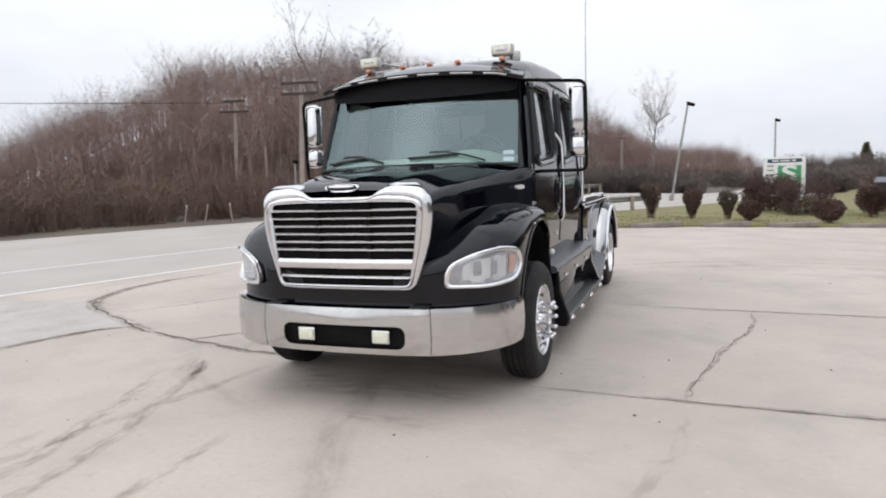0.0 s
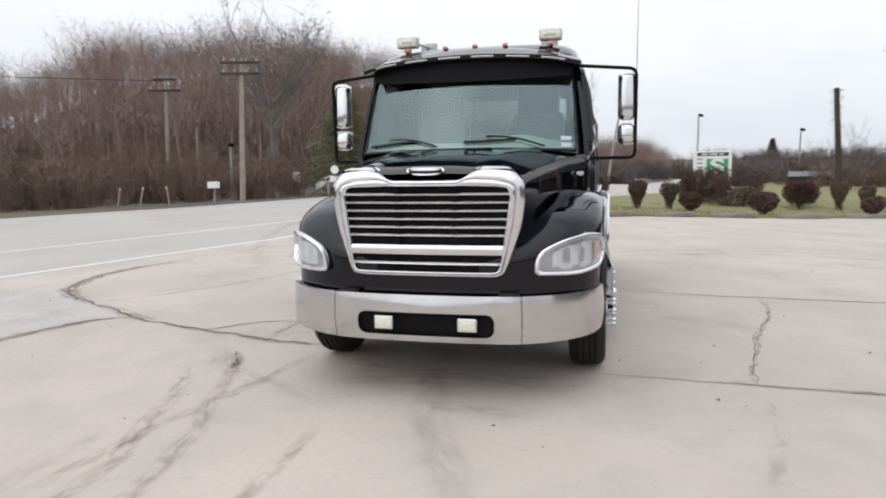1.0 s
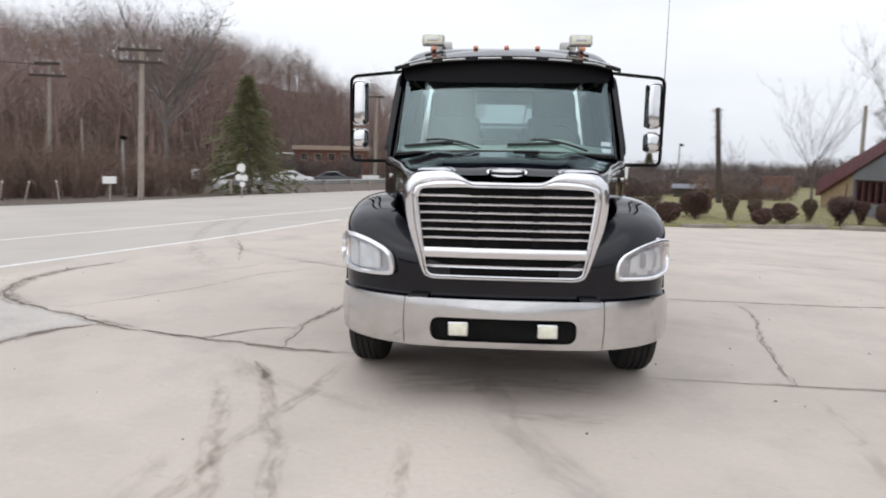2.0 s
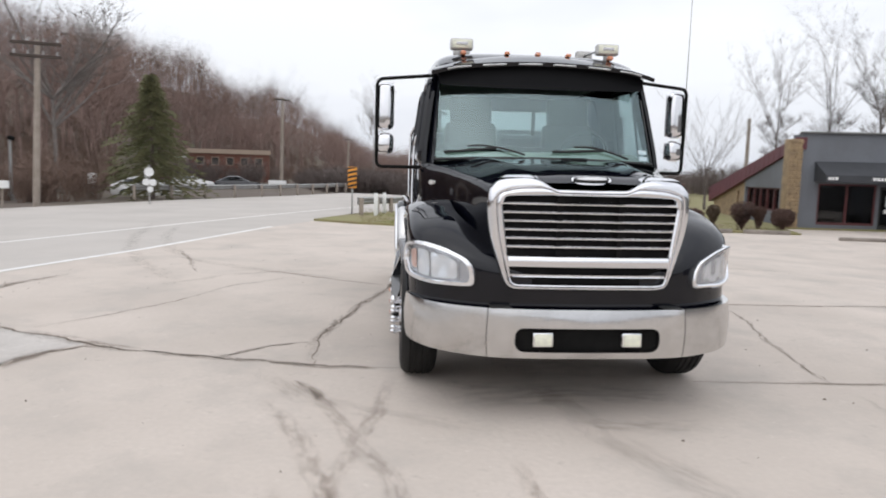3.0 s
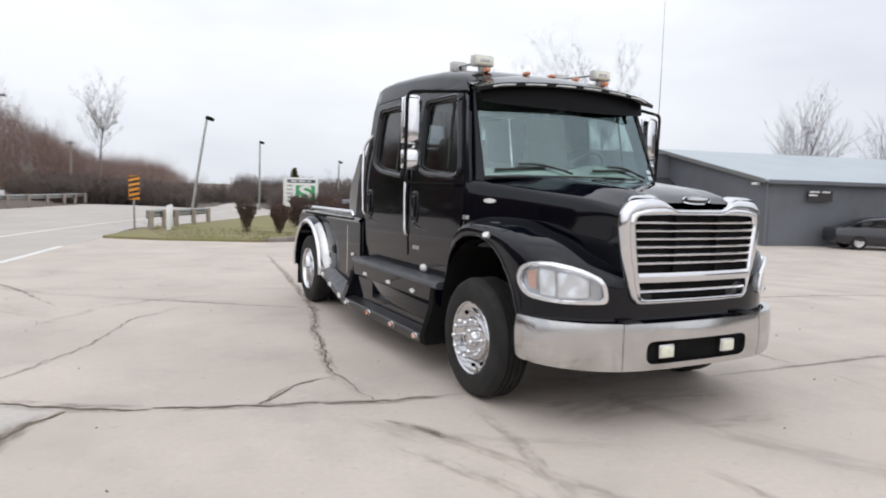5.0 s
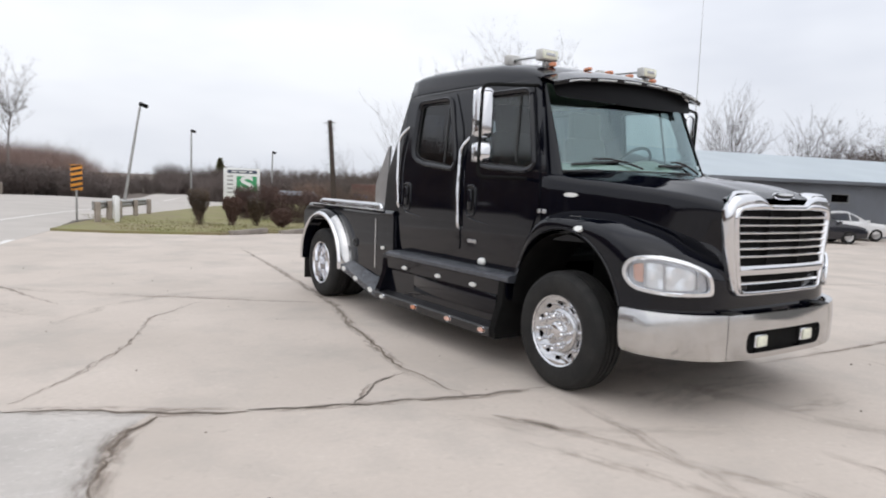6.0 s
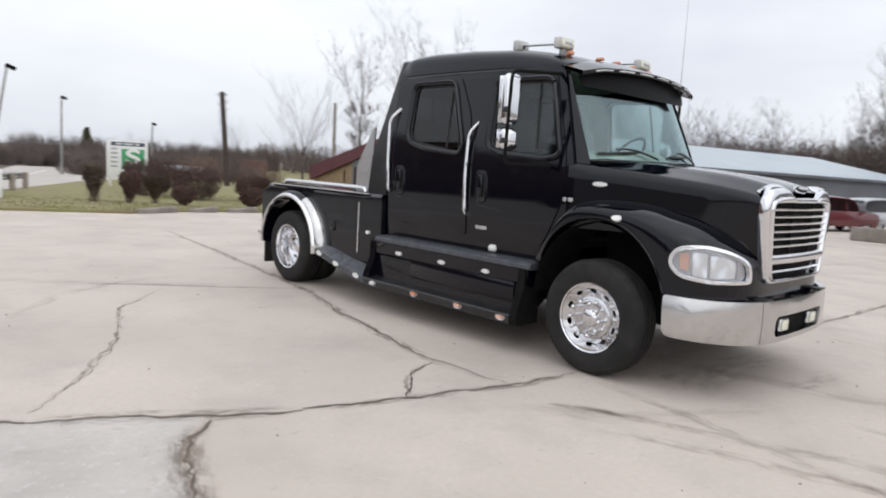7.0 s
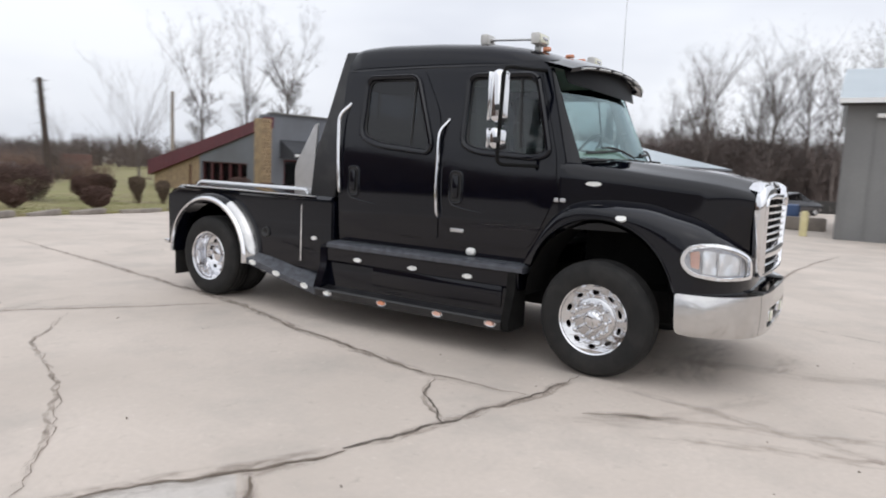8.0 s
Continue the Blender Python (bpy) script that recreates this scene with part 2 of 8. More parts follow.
SIDING_PALE = material("grey_metal_siding", (0.19, 0.19, 0.185), 0.6, other=(0.15, 0.15, 0.15), scale=0.5, amount=0.7, grain=8)
ROOF_METAL = material("pale_metal_roof", (0.42, 0.47, 0.50), 0.45, 0.0, other=(0.36, 0.41, 0.44), scale=0.4, amount=0.7, grain=10)
MAROON = material("maroon_metal_roof", (0.12, 0.026, 0.035), 0.45, other=(0.09, 0.02, 0.028), scale=0.8, amount=0.7, grain=10)
MAROON_FRAME = material("maroon_window_frame", (0.10, 0.028, 0.03), 0.5, other=(0.08, 0.02, 0.022))
AWNING = material("charcoal_awning_canvas", (0.035, 0.037, 0.042), 0.8, other=(0.05, 0.052, 0.058), scale=2, bump=0.2)
STONE = material("tan_field_stone", (0.36, 0.26, 0.15), 0.9, other=(0.22, 0.16, 0.10), scale=3.0, amount=0.9, grain=14, bump=0.6)
SHOP_GLASS = glass("shop_glass", (0.35, 0.36, 0.38))
SHOP_DARK = material("shop_interior", (0.06, 0.055, 0.05), 0.9, other=(0.03, 0.03, 0.03), scale=1.0)
WHITE = material("white_paint", (0.78, 0.78, 0.77), 0.5, other=(0.68, 0.68, 0.67), scale=2)
GREEN = material("sign_green", (0.05, 0.32, 0.13), 0.5, other=(0.04, 0.27, 0.11), scale=2)
NAVY = material("sign_navy", (0.03, 0.045, 0.08), 0.5, other=(0.04, 0.05, 0.09), scale=2)
ORANGE = material("sign_orange", (0.75, 0.30, 0.03), 0.5, other=(0.65, 0.26, 0.03), scale=2)
BLACK_FLAT = material("sign_black", (0.02, 0.02, 0.02), 0.6)
GALVANISED = material("galvanised_steel", (0.42, 0.42, 0.41), 0.45, 0.7, other=(0.30, 0.29, 0.28), scale=3, amount=0.8)
WOOD_POLE = material("weathered_pole_wood", (0.36, 0.31, 0.265), 0.9, other=(0.25, 0.21, 0.175), scale=4, amount=0.8, grain=30)
BURNT_WOOD = material("dark_pole_wood", (0.045, 0.035, 0.03), 0.9, other=(0.08, 0.06, 0.05), scale=4, amount=0.8, grain=30)
BRICK = material("red_brown_brick", (0.19, 0.085, 0.06), 0.9, other=(0.13, 0.06, 0.045), scale=2, amount=0.8, grain=10)
TAN = material("tan_trim", (0.40, 0.31, 0.24), 0.8, other=(0.32, 0.25, 0.2), scale=1)
CAR_GREY = material("charcoal_car_paint", (0.012, 0.012, 0.017), 0.2, other=(0.02, 0.02, 0.026), coat=0.6)
CAR_SILVER = material("silver_car_paint", (0.45, 0.46, 0.48), 0.3, 0.4, other=(0.4, 0.41, 0.43), coat=0.8)
CAR_MAROON = material("maroon_car_paint", (0.14, 0.02, 0.025), 0.25, other=(0.10, 0.015, 0.02), coat=0.8)
CAR_WHITE = material("white_car_paint", (0.75, 0.75, 0.75), 0.3, other=(0.65, 0.65, 0.65), coat=0.8)
BLUE = material("blue_painted_steel", (0.06, 0.10, 0.20), 0.5, other=(0.03, 0.08, 0.22), scale=2)
DRY_WOOD = material("dry_stake_wood", (0.36, 0.31, 0.25), 0.9, other=(0.26, 0.22, 0.17), scale=5)
YELLOW = material("pale_yellow_paint", (0.58, 0.52, 0.30), 0.6, other=(0.5, 0.42, 0.2), scale=4)
RUST = material("dull_rusty_steel", (0.16, 0.085, 0.07), 0.8, other=(0.11, 0.06, 0.05), scale=1.5, amount=0.8, grain=10)

# ---- tools for building ----
from mathutils.geometry import tessellate_polygon


def lot_fall(x, y):
    """The land drops gently by less than half a metre towards the north-east."""
    t = min(1.0, max(0.0, (0.9 * x + 0.45 * min(y, 24.0) - 6.0) / 11.0))
    return -0.45 * t * t * (3 - 2 * t)


def thing(name, label, category, loc=(0, 0, 0), rz=0.0, group="", kind=""):
    ob = new(name)
    ob.matrix_basis = pose(loc[0], loc[1], loc[2] + lot_fall(loc[0], loc[1]), 0, 0, rz)
    ob.empty_display_size = 0.2
    return tagged(ob, label, category, group, kind)


def mesh_of(name, bm, mat, smooth=35.0):
    me = bpy.data.meshes.new(name)
    bm.to_mesh(me)
    bm.free()
    me.materials.append(mat)
    if smooth:
        me.polygons.foreach_set("use_smooth", [True] * len(me.polygons))
        me.set_sharp_from_angle(angle=radians(smooth))
    return me


def part(name, bm, mat, parent=None, label="", smooth=35.0):
    """Links a bmesh as one mesh object, under a thing or a part."""
    ob = new(name, mesh_of(name, bm, mat, smooth))
    if parent is not None:
        ob.parent = parent
    return tagged(ob, label)


def structure(name, bm, mat, label, category, smooth=35.0, kind="structure"):
    return tagged(part(name, bm, mat, None, "", smooth), label, category, "", kind)


def add_box(bm, c, s, bevel=0.0, rot=None, seg=2):
    r = bmesh.ops.create_cube(bm, size=1.0)
    vs = r["verts"]
    bmesh.ops.scale(bm, vec=s, verts=vs)
    if bevel:
        es = list({e for v in vs for e in v.link_edges})
        out = bmesh.ops.bevel(bm, geom=es, offset=bevel, segments=seg, affect="EDGES", profile=0.5)
        vs = list({v for f in out["faces"] for v in f.verts} | {v for v in vs if v.is_valid})
    m = Matrix.Translation(c) @ (rot.to_4x4() if rot else Matrix.Identity(4))
    bmesh.ops.transform(bm, matrix=m, verts=vs)
    return bm


def box(c, s, bevel=0.0, rot=None, seg=2):
    return add_box(bmesh.new(), c, s, bevel, rot, seg)


def turn(rx=0, ry=0, rz=0):
    return Euler((radians(rx), radians(ry), radians(rz))).to_matrix()


def loft(rings, closed=False, caps=False, bm=None):
    """Quads between rings of equal length."""
    bm = bm or bmesh.new()
    rows = [[bm.verts.new(p) for p in ring] for ring in rings]
    n = len(rows[0])
    for a, b in zip(rows, rows[1:]):
        for i in range(n if closed else n - 1):
            j = (i + 1) % n
            if len({a[i], a[j], b[j], b[i]}) == 4:
                bm.faces.new((a[i], a[j], b[j], b[i]))
    if caps:
        bm.faces.new(rows[0])
        bm.faces.new(rows[-1])
    bmesh.ops.recalc_face_normals(bm, faces=bm.faces[:])
    return bm


def tube(points, radius, sides=8, bm=None, flat=1.0):
    """A round bar along points; radius may be a list."""
    pts = [Vector(p) for p in points]
    rad = radius if isinstance(radius, (list, tuple)) else [radius] * len(pts)
    rings, up = [], None
    for i, p in enumerate(pts):
        d = (pts[min(i + 1, len(pts) - 1)] - pts[max(i - 1, 0)]).normalized()
        if up is None:
            up = Vector((0, 0, 1)) if abs(d.z) < 0.9 else Vector((1, 0, 0))
        s = d.cross(up).normalized()
        up = s.cross(d).normalized()
        rings.append([p + rad[i] * (math.cos(a) * s + flat * math.sin(a) * up) for a in (2 * math.pi * k / sides for k in range(sides))])
    return loft(rings, closed=True, caps=True, bm=bm)


def bend(points, seg=6, r=0.06):
    """Rounds the corners of a polyline."""
    pts = [Vector(p) for p in points]
    out = [pts[0]]
    for a, b, c in zip(pts, pts[1:], pts[2:]):
        d = min(r, (a - b).length * 0.45, (c - b).length * 0.45)
        p, q = b + (a - b).normalized() * d, b + (c - b).normalized() * d
        out += [(1 - t) ** 2 * p + 2 * t * (1 - t) * b + t * t * q for t in (k / seg for k in range(seg + 1))]
    return out + [pts[-1]]


def rounded(points, r=0.05, seg=5):
    """A closed 2D outline with rounded corners; r may be a list."""
    n, out = len(points), []
    for i in range(n):
        b = Vector(points[i])
        a, c = Vector(points[i - 1]), Vector(points[(i + 1) % n])
        rr = r[i] if isinstance(r, (list, tuple)) else r
        d = min(rr, (a - b).length * 0.48, (c - b).length * 0.48)
        if d < 1e-5:
            out.append((b.x, b.y))
            continue
        p, q = b + (a - b).normalized() * d, b + (c - b).normalized() * d
        for k in range(seg + 1):
            t = k / seg
            v = (1 - t) ** 2 * p + 2 * t * (1 - t) * b + t * t * q
            out.append((v.x, v.y))
    return out


def oval(cx, cy, rx, ry, n=20, power=1.0, tilt=0.0):
    out = []
    for k in range(n):
        a = 2 * math.pi * k / n
        x, y = math.copysign(abs(math.cos(a)) ** power, math.cos(a)) * rx, math.copysign(abs(math.sin(a)) ** power, math.sin(a)) * ry
        out.append((cx + x * math.cos(tilt) - y * math.sin(tilt), cy + x * math.sin(tilt) + y * math.cos(tilt)))
    return out


def sheet(outer, holes, fn, thick=0.0, cuts_u=(), cuts_v=()):
    """A panel: a 2D outline with holes, cut along lines so that it can bend, laid on a surface fn(u, v), and thickened."""
    loops = [[Vector((p[0], p[1], 0)) for p in ring] for ring in (outer, *holes)]
    flat = [v for ring in loops for v in ring]
    bm = bmesh.new()
    vs = [bm.verts.new(v) for v in flat]
    for tri in tessellate_polygon(loops):
        try:
            bm.faces.new([vs[i] for i in tri])
        except ValueError:
            pass
    for val in cuts_u:
        bmesh.ops.bisect_plane(bm, geom=bm.verts[:] + bm.edges[:] + bm.faces[:], plane_co=(val, 0, 0), plane_no=(1, 0, 0))
    for val in cuts_v:
        bmesh.ops.bisect_plane(bm, geom=bm.verts[:] + bm.edges[:] + bm.faces[:], plane_co=(0, val, 0), plane_no=(0, 1, 0))
    bmesh.ops.recalc_face_normals(bm, faces=bm.faces[:])
    for v in bm.verts:
        v.co = fn(v.co.x, v.co.y)
    bmesh.ops.recalc_face_normals(bm, faces=bm.faces[:])
    if thick:
        bmesh.ops.solidify(bm, geom=bm.faces[:], thickness=thick)
        bmesh.ops.recalc_face_normals(bm, faces=bm.faces[:])
    return bm


def revolve(profile, n=48, axis="X", centre=(0, 0, 0), closed=False):
    """A profile of (along the axis, radius) turned round an axis."""
    rings = []
    for k in range(n):
        a = 2 * math.pi * k / n
        ring = []
        for d, r in profile:
            c, s = r * math.cos(a), r * math.sin(a)
            ring.append(Vector((d, c, s) if axis == "X" else (c, d, s) if axis == "Y" else (c, s, d)) + Vector(centre))
        rings.append(ring)
    rings.append(rings[0])
    bm = loft(rings, closed=closed)
    bmesh.ops.remove_doubles(bm, verts=bm.verts[:], dist=1e-5)
    bmesh.ops.recalc_face_normals(bm, faces=bm.faces[:])
    return bm


def mirrored(bm):
    """The same shape on the other side of the x = 0 plane."""
    c = bm.copy()
    for v in c.verts:
        v.co.x = -v.co.x
    bmesh.ops.reverse_faces(c, faces=c.faces[:])
    return c


def both(name, bm, mat, parent, label="", smooth=35.0):
    c = mirrored(bm)
    return part(name, bm, mat, parent, label, smooth), part(name, c, mat, parent, label, smooth)


def lerp(x, xs, ys):
    return float(np.interp(x, xs, ys))


def joined(name, verts, tris, mat, label, category, smooth=False):
    """One mesh of kind stuff from arrays."""
    me = bpy.data.meshes.new(name)
    me.from_pydata(verts, [], tris)
    me.materials.append(mat)
    me.update()
    return tagged(new(name, me), label, category, "", "stuff")

# ---- ground, road, paving ----
CENTRE = (-2.0, -5.0)
# skyline of the wooded hill, by degrees west of north: height angle of the treetops
HILL_AZ = (-180, -40, -30, -24, -20, -17, -13, -9, -7, -5.5, -4.5, -2.4, 0.3, 1.5, 2.6, 4.2, 5.5, 6.9, 9.5, 12, 13.5, 15.5, 17, 19.5, 23, 27, 30, 32.5, 36, 39, 41.5, 44, 46.4, 49.3, 52.5, 60, 72, 180)
HILL_UP = (0.5, 0.5, 0.5, 0.1, -0.1, -0.5, -0.1, -0.25, 0.3, 1.05, 1.6, 2.2, 2.3, 2.6, 3.2, 4.2, 4.9, 6.6, 7.7, 7.2, 8.3, 10.0, 9.9, 10.3, 11.1, 11.9, 12.1, 11.0, 11.2, 10.9, 9.0, 8.0, 7.4, 5.8, 4.2, 3.2, 2.2, 0.5)
HILL_FAR = (-180, -40, -16, -7, 1, 8, 19.5, 22, 60, 180)
HILL_DIST = (420, 420, 380, 300, 230, 185, 165, 125, 110, 300)
FOOT_DIST = (150, 150, 150, 125, 108, 104, 104, 44, 34, 150)
TREE = 9.0


def azimuth(x, y):
    return math.degrees(math.atan2(-(x - CENTRE[0]), y - CENTRE[1]))


def ground_z(x, y):
    az, d = azimuth(x, y), math.hypot(x - CENTRE[0], y - CENTRE[1])
    far, foot = lerp(az, HILL_FAR, HILL_DIST), lerp(az, HILL_FAR, FOOT_DIST)
    rise = 1.7 + far * math.tan(radians(lerp(az, HILL_AZ, HILL_UP)))
    top = max(0.0, rise - min(TREE, 0.85 * rise))
    t = min(1.0, max(0.0, (d - foot) / (far - foot)))
    return -0.06 + 1.45 * lot_fall(x, y) + top * t ** 1.25


def build_ground():
    radii = [0.0, 8, 16, 24, 30, 36, 42, 50, 60, 72, 86, 100, 115, 130, 160, 200, 260, 340, 440, 700, 1500, 4000]
    steps = 120
    bm = bmesh.new()
    rings = []
    for r in radii[1:]:
        ring = []
        for k in range(steps):
            a = 2 * math.pi * k / steps
            x, y = CENTRE[0] - r * math.sin(a), CENTRE[1] + r * math.cos(a)
            far = lerp(azimuth(x, y), HILL_FAR, HILL_DIST)
            z = ground_z(x, y) if r < 440 else ground_z(CENTRE[0] - 440 * math.sin(a), CENTRE[1] + 440 * math.cos(a)) * (1.0 if r < 800 else 0.2)
            if r > 30:
                z += noise.noise((x * 0.03, y * 0.03, 0)) * min(1.5, (r - 30) * 0.02) * (1 if z > 0.3 else 0)
            ring.append((x, y, z))
        rings.append(ring)
    loft(rings, closed=True, bm=bm)
    bm.verts.ensure_lookup_table()
    bm.faces.new([bm.verts[k] for k in range(steps)])
    bmesh.ops.recalc_face_normals(bm, faces=bm.faces[:])
    if bm.faces[0].normal.z < 0:
        bmesh.ops.reverse_faces(bm, faces=bm.faces[:])
    structure("ground", bm, LITTER, "brown leaf-littered ground rising to a wooded hill", "ground", 180)


def slab(name, outline, z, thick, mat, label, category):
    bm = sheet(outline, [], lambda u, v: Vector((u, v, z + lot_fall(u, v))), 0.0, [-8 + 2 * k for k in range(18)], [-22 + 3 * k for k in range(20)])
    for f in bm.faces:
        if f.normal.z < 0:
            f.normal_flip()
    r = bmesh.ops.extrude_face_region(bm, geom=bm.faces[:])
    bmesh.ops.translate(bm, vec=(0, 0, -thick), verts=[g for g in r["geom"] if isinstance(g, bmesh.types.BMVert)])
    bmesh.ops.recalc_face_normals(bm, faces=bm.faces[:])
    return structure(name, bm, mat, label, category, 20)


LOT_WEST = [(-14.5, -32), (-10.6, -8), (-8.25, 2.2), (-6.85, 7.0), (-4.75, 14.8), (-3.9, 17.6)]
ROAD_EAST = [(-3.9, 17.6), (-2.9, 22.5), (1.8, 33), (5.5, 41), (9.5, 46), (12, 49.5), (9.0, 54), (9.4, 60), (12, 72)]
ROAD_WEST = [(-34, -32), (-26, -2), (-20.6, 11.2), (-18.6, 15.6), (-16.5, 19.2), (-14.8, 23.8), (-12.6, 30.5), (-8.0, 40), (-5.0, 48.5), (-1.0, 50.8), (3.0, 53), (5.4, 60), (8.6, 72)]
KERB_LINE = [(-3.9, 17.5), (-2.4, 16.4), (0.2, 15.5), (2.2, 17.1), (4.5, 19.0), (6.5, 20.1), (9.3, 20.7), (12.8, 21.2), (15.5, 20.6)]
LOT_NORTH = KERB_LINE + [(16.6, 24.0), (25, 23), (80, 14), (120, 8)]

build_ground()
slab("pavement", LOT_WEST[:-1] + LOT_NORTH + [(120, -60), (-20, -60)], 0.0, 0.3, CONCRETE, "worn pale concrete parking lot with cracks and stains", "pavement")
slab("road", ROAD_WEST + ROAD_EAST[::-1] + LOT_WEST[::-1][1:], 0.0, 0.3, ROAD, "pale worn two-lane road past the lot", "road")
ISLAND = KERB_LINE + [(16.6, 24.0), (25, 23), (60, 40), (60, 120), (30, 100), (15, 60), (12.4, 49.8), (9.9, 46.3), (5.9, 41.3), (2.2, 33.2), (-2.2, 22.5)]
slab("grass_verge", ISLAND, 0.07, 0.3, TURF, "patchy green and brown winter grass verge", "grass")


def ribbon(points, widths, z, mat, label, category, jag=0.0, step=0.15, seed=1, edge=False, name="crack", kind="structure"):
    """A thin strip along a line on the paving, jagged where wanted."""
    rnd = random.Random(seed)
    pts = [Vector((p[0], p[1], 0)) for p in points]
    path, wid = [], []
    for i, (a, b) in enumerate(zip(pts, pts[1:])):
        n = max(1, int((b - a).length / step))
        for k in range(n + (1 if i == len(pts) - 2 else 0)):
            path.append(a.lerp(b, k / n))
            wid.append(widths[i] + (widths[i + 1] - widths[i]) * k / n)
    rows, drift = [], 0.0
    for i, p in enumerate(path):
        d = (path[min(i + 1, len(path) - 1)] - path[max(i - 1, 0)]).normalized()
        s = Vector((-d.y, d.x, 0))
        drift = drift * 0.75 + rnd.uniform(-jag, jag)
        p = p + s * drift
        w = wid[i] * (rnd.uniform(0.55, 1.45) if jag and not edge else 1.0)
        cols = (-1, -0.55, 0, 0.55, 1) if edge else (-1, 1)
        rows.append([p + s * (w * 0.5 * c) + Vector((0, 0, z + lot_fall(p.x, p.y))) for c in cols])
    bm = loft(rows)
    for f in bm.faces:
        if f.normal.z < 0:
            f.normal_flip()
    if edge:
        lay, flow = bm.verts.layers.float.new("edge"), bm.verts.layers.float_vector.new("flow")
        bm.verts.ensure_lookup_table()
        n = 5
        for i, v in enumerate(bm.verts):
            r, c = divmod(i, n)
            fade = min(1.0, r / (0.12 * len(rows) + 1), (len(rows) - 1 - r) / (0.12 * len(rows) + 1))
            v[lay] = (0, 0.8, 1, 0.8, 0)[c] * fade
            v[flow] = (r * step * 1.1, (c - 2) * wid[r] * 0.8, seed * 3.7)
    return structure(name, bm, mat, label, category, 0, kind)


# painted road lines
def painted_line(points, w):
    ribbon(points, [w] * len(points), 0.004, LINE, "worn white painted road line", "road line", step=2.0, name="road_line")


painted_line([(-13.2, 0.5), (-11.5, 4.5), (-9.5, 9.8), (-7.5, 15.6), (-2.0, 30.5), (1.6, 40), (5.0, 50), (9.0, 62)], 0.14)
painted_line([(-10.3, -4.5), (-8.45, 2.2), (-7.05, 6.6), (-6.4, 8.6), (-4.85, 14.8)], 0.16)

# ---- the truck: front towards -y, its axle over the origin ----
truck = thing("pickup_truck", "glossy black crew-cab truck with chrome grille and flat haul bed", "truck")


def smooth_rows(rows, n=8):
    """Catmull-Rom through rows of numbers."""
    a = np.array(rows, float)
    out = []
    for i in range(len(a) - 1):
        p0, p1, p2, p3 = a[max(i - 1, 0)], a[i], a[i + 1], a[min(i + 2, len(a) - 1)]
        for k in range(n):
            t = k / n
            out.append(0.5 * (2 * p1 + (p2 - p0) * t + (2 * p0 - 5 * p1 + 4 * p2 - p3) * t * t + (3 * p1 - p0 - 3 * p2 + p3) * t ** 3))
    return np.array(out + [a[-1]])


# the plan of the nose and front wing: outer x, y; inner x, y; height of the ridge and of the shoulder
WING = smooth_rows([
    (0.00, -1.14, 0.00, -0.80, 1.16, 0.98), (0.55, -1.13, 0.50, -0.80, 1.20, 1.02), (0.80, -1.08, 0.66, -0.80, 1.25, 1.06),
    (1.00, -0.97, 0.74, -0.76, 1.32, 1.13), (1.14, -0.83, 0.79, -0.68, 1.37, 1.185), (1.215, -0.64, 0.82, -0.52, 1.415, 1.245),
    (1.225, -0.30, 0.84, -0.28, 1.475, 1.345), (1.225, 0.20, 0.84, 0.20, 1.475, 1.375), (1.205, 0.45, 0.88, 0.45, 1.34, 1.21), (1.13, 0.69, 0.98, 0.67, 1.00, 0.88)], 8)
WING_S = np.concatenate([[0], np.cumsum(np.hypot(np.diff(WING[:, 0]), np.diff(WING[:, 1])))])


def arch_z(y):
    return 0.6 + 0.73 * math.sqrt(max(0.0, 1 - (y / 0.67) ** 2)) if abs(y) < 0.67 else 0.6


def on_wing(s, z, out=0.0, side=1):
    """A place on the upright outer face of nose and wing, s metres round from the middle."""
    x, y = np.interp(s, WING_S, WING[:, 0]), np.interp(s, WING_S, WING[:, 1])
    dx, dy = (np.interp(s + 0.02, WING_S, WING[:, k]) - np.interp(s - 0.02, WING_S, WING[:, k]) for k in (0, 1))
    n = math.hypot(dx, dy) or 1.0
    zs, zr = np.interp(s, WING_S, WING[:, 5]), np.interp(s, WING_S, WING[:, 4])
    back = 0.0
    if z > zs:
        q = min(1.0, (z - zs) / (zr - zs))
        back = (1 - math.sqrt(max(0.0, 1 - q * q))) * math.hypot(np.interp(s, WING_S, WING[:, 2]) - x, np.interp(s, WING_S, WING[:, 3]) - y)
    return Vector((side * (x + (dy / n) * (out - back)), y - (dx / n) * (out - back), z))


def wing():
    rings = []
    for (x, y, ix, iy, zr, zs), s in zip(WING, WING_S):
        low = 0.77 if y < -0.66 else max(0.78 if y < 0 else 0.86, arch_z(y))
        ring = [(ix, iy, zr - 0.10), (ix + (x - ix) * 0.05, iy + (y - iy) * 0.05, zr - 0.03)]
        for k in range(9):
            a = k / 8 * math.pi / 2
            f = 0.12 + 0.88 * math.sin(a)
            ring.append((ix + (x - ix) * f, iy + (y - iy) * f, zs + (zr - zs) * math.cos(a)))
        ring += [(x, y, zs + (low - zs) * t) for t in (0.35, 0.7, 1.0)]
        ring += [(x - 0.035 * (x > 0.9), y + 0.035 * (x <= 0.9), low - 0.008), (x - 0.10 * (x > 0.9), y + 0.1 * (x <= 0.9), low + 0.02)]
        rings.append(ring)
    return loft(rings)


both("wing", wing(), PAINT, truck)
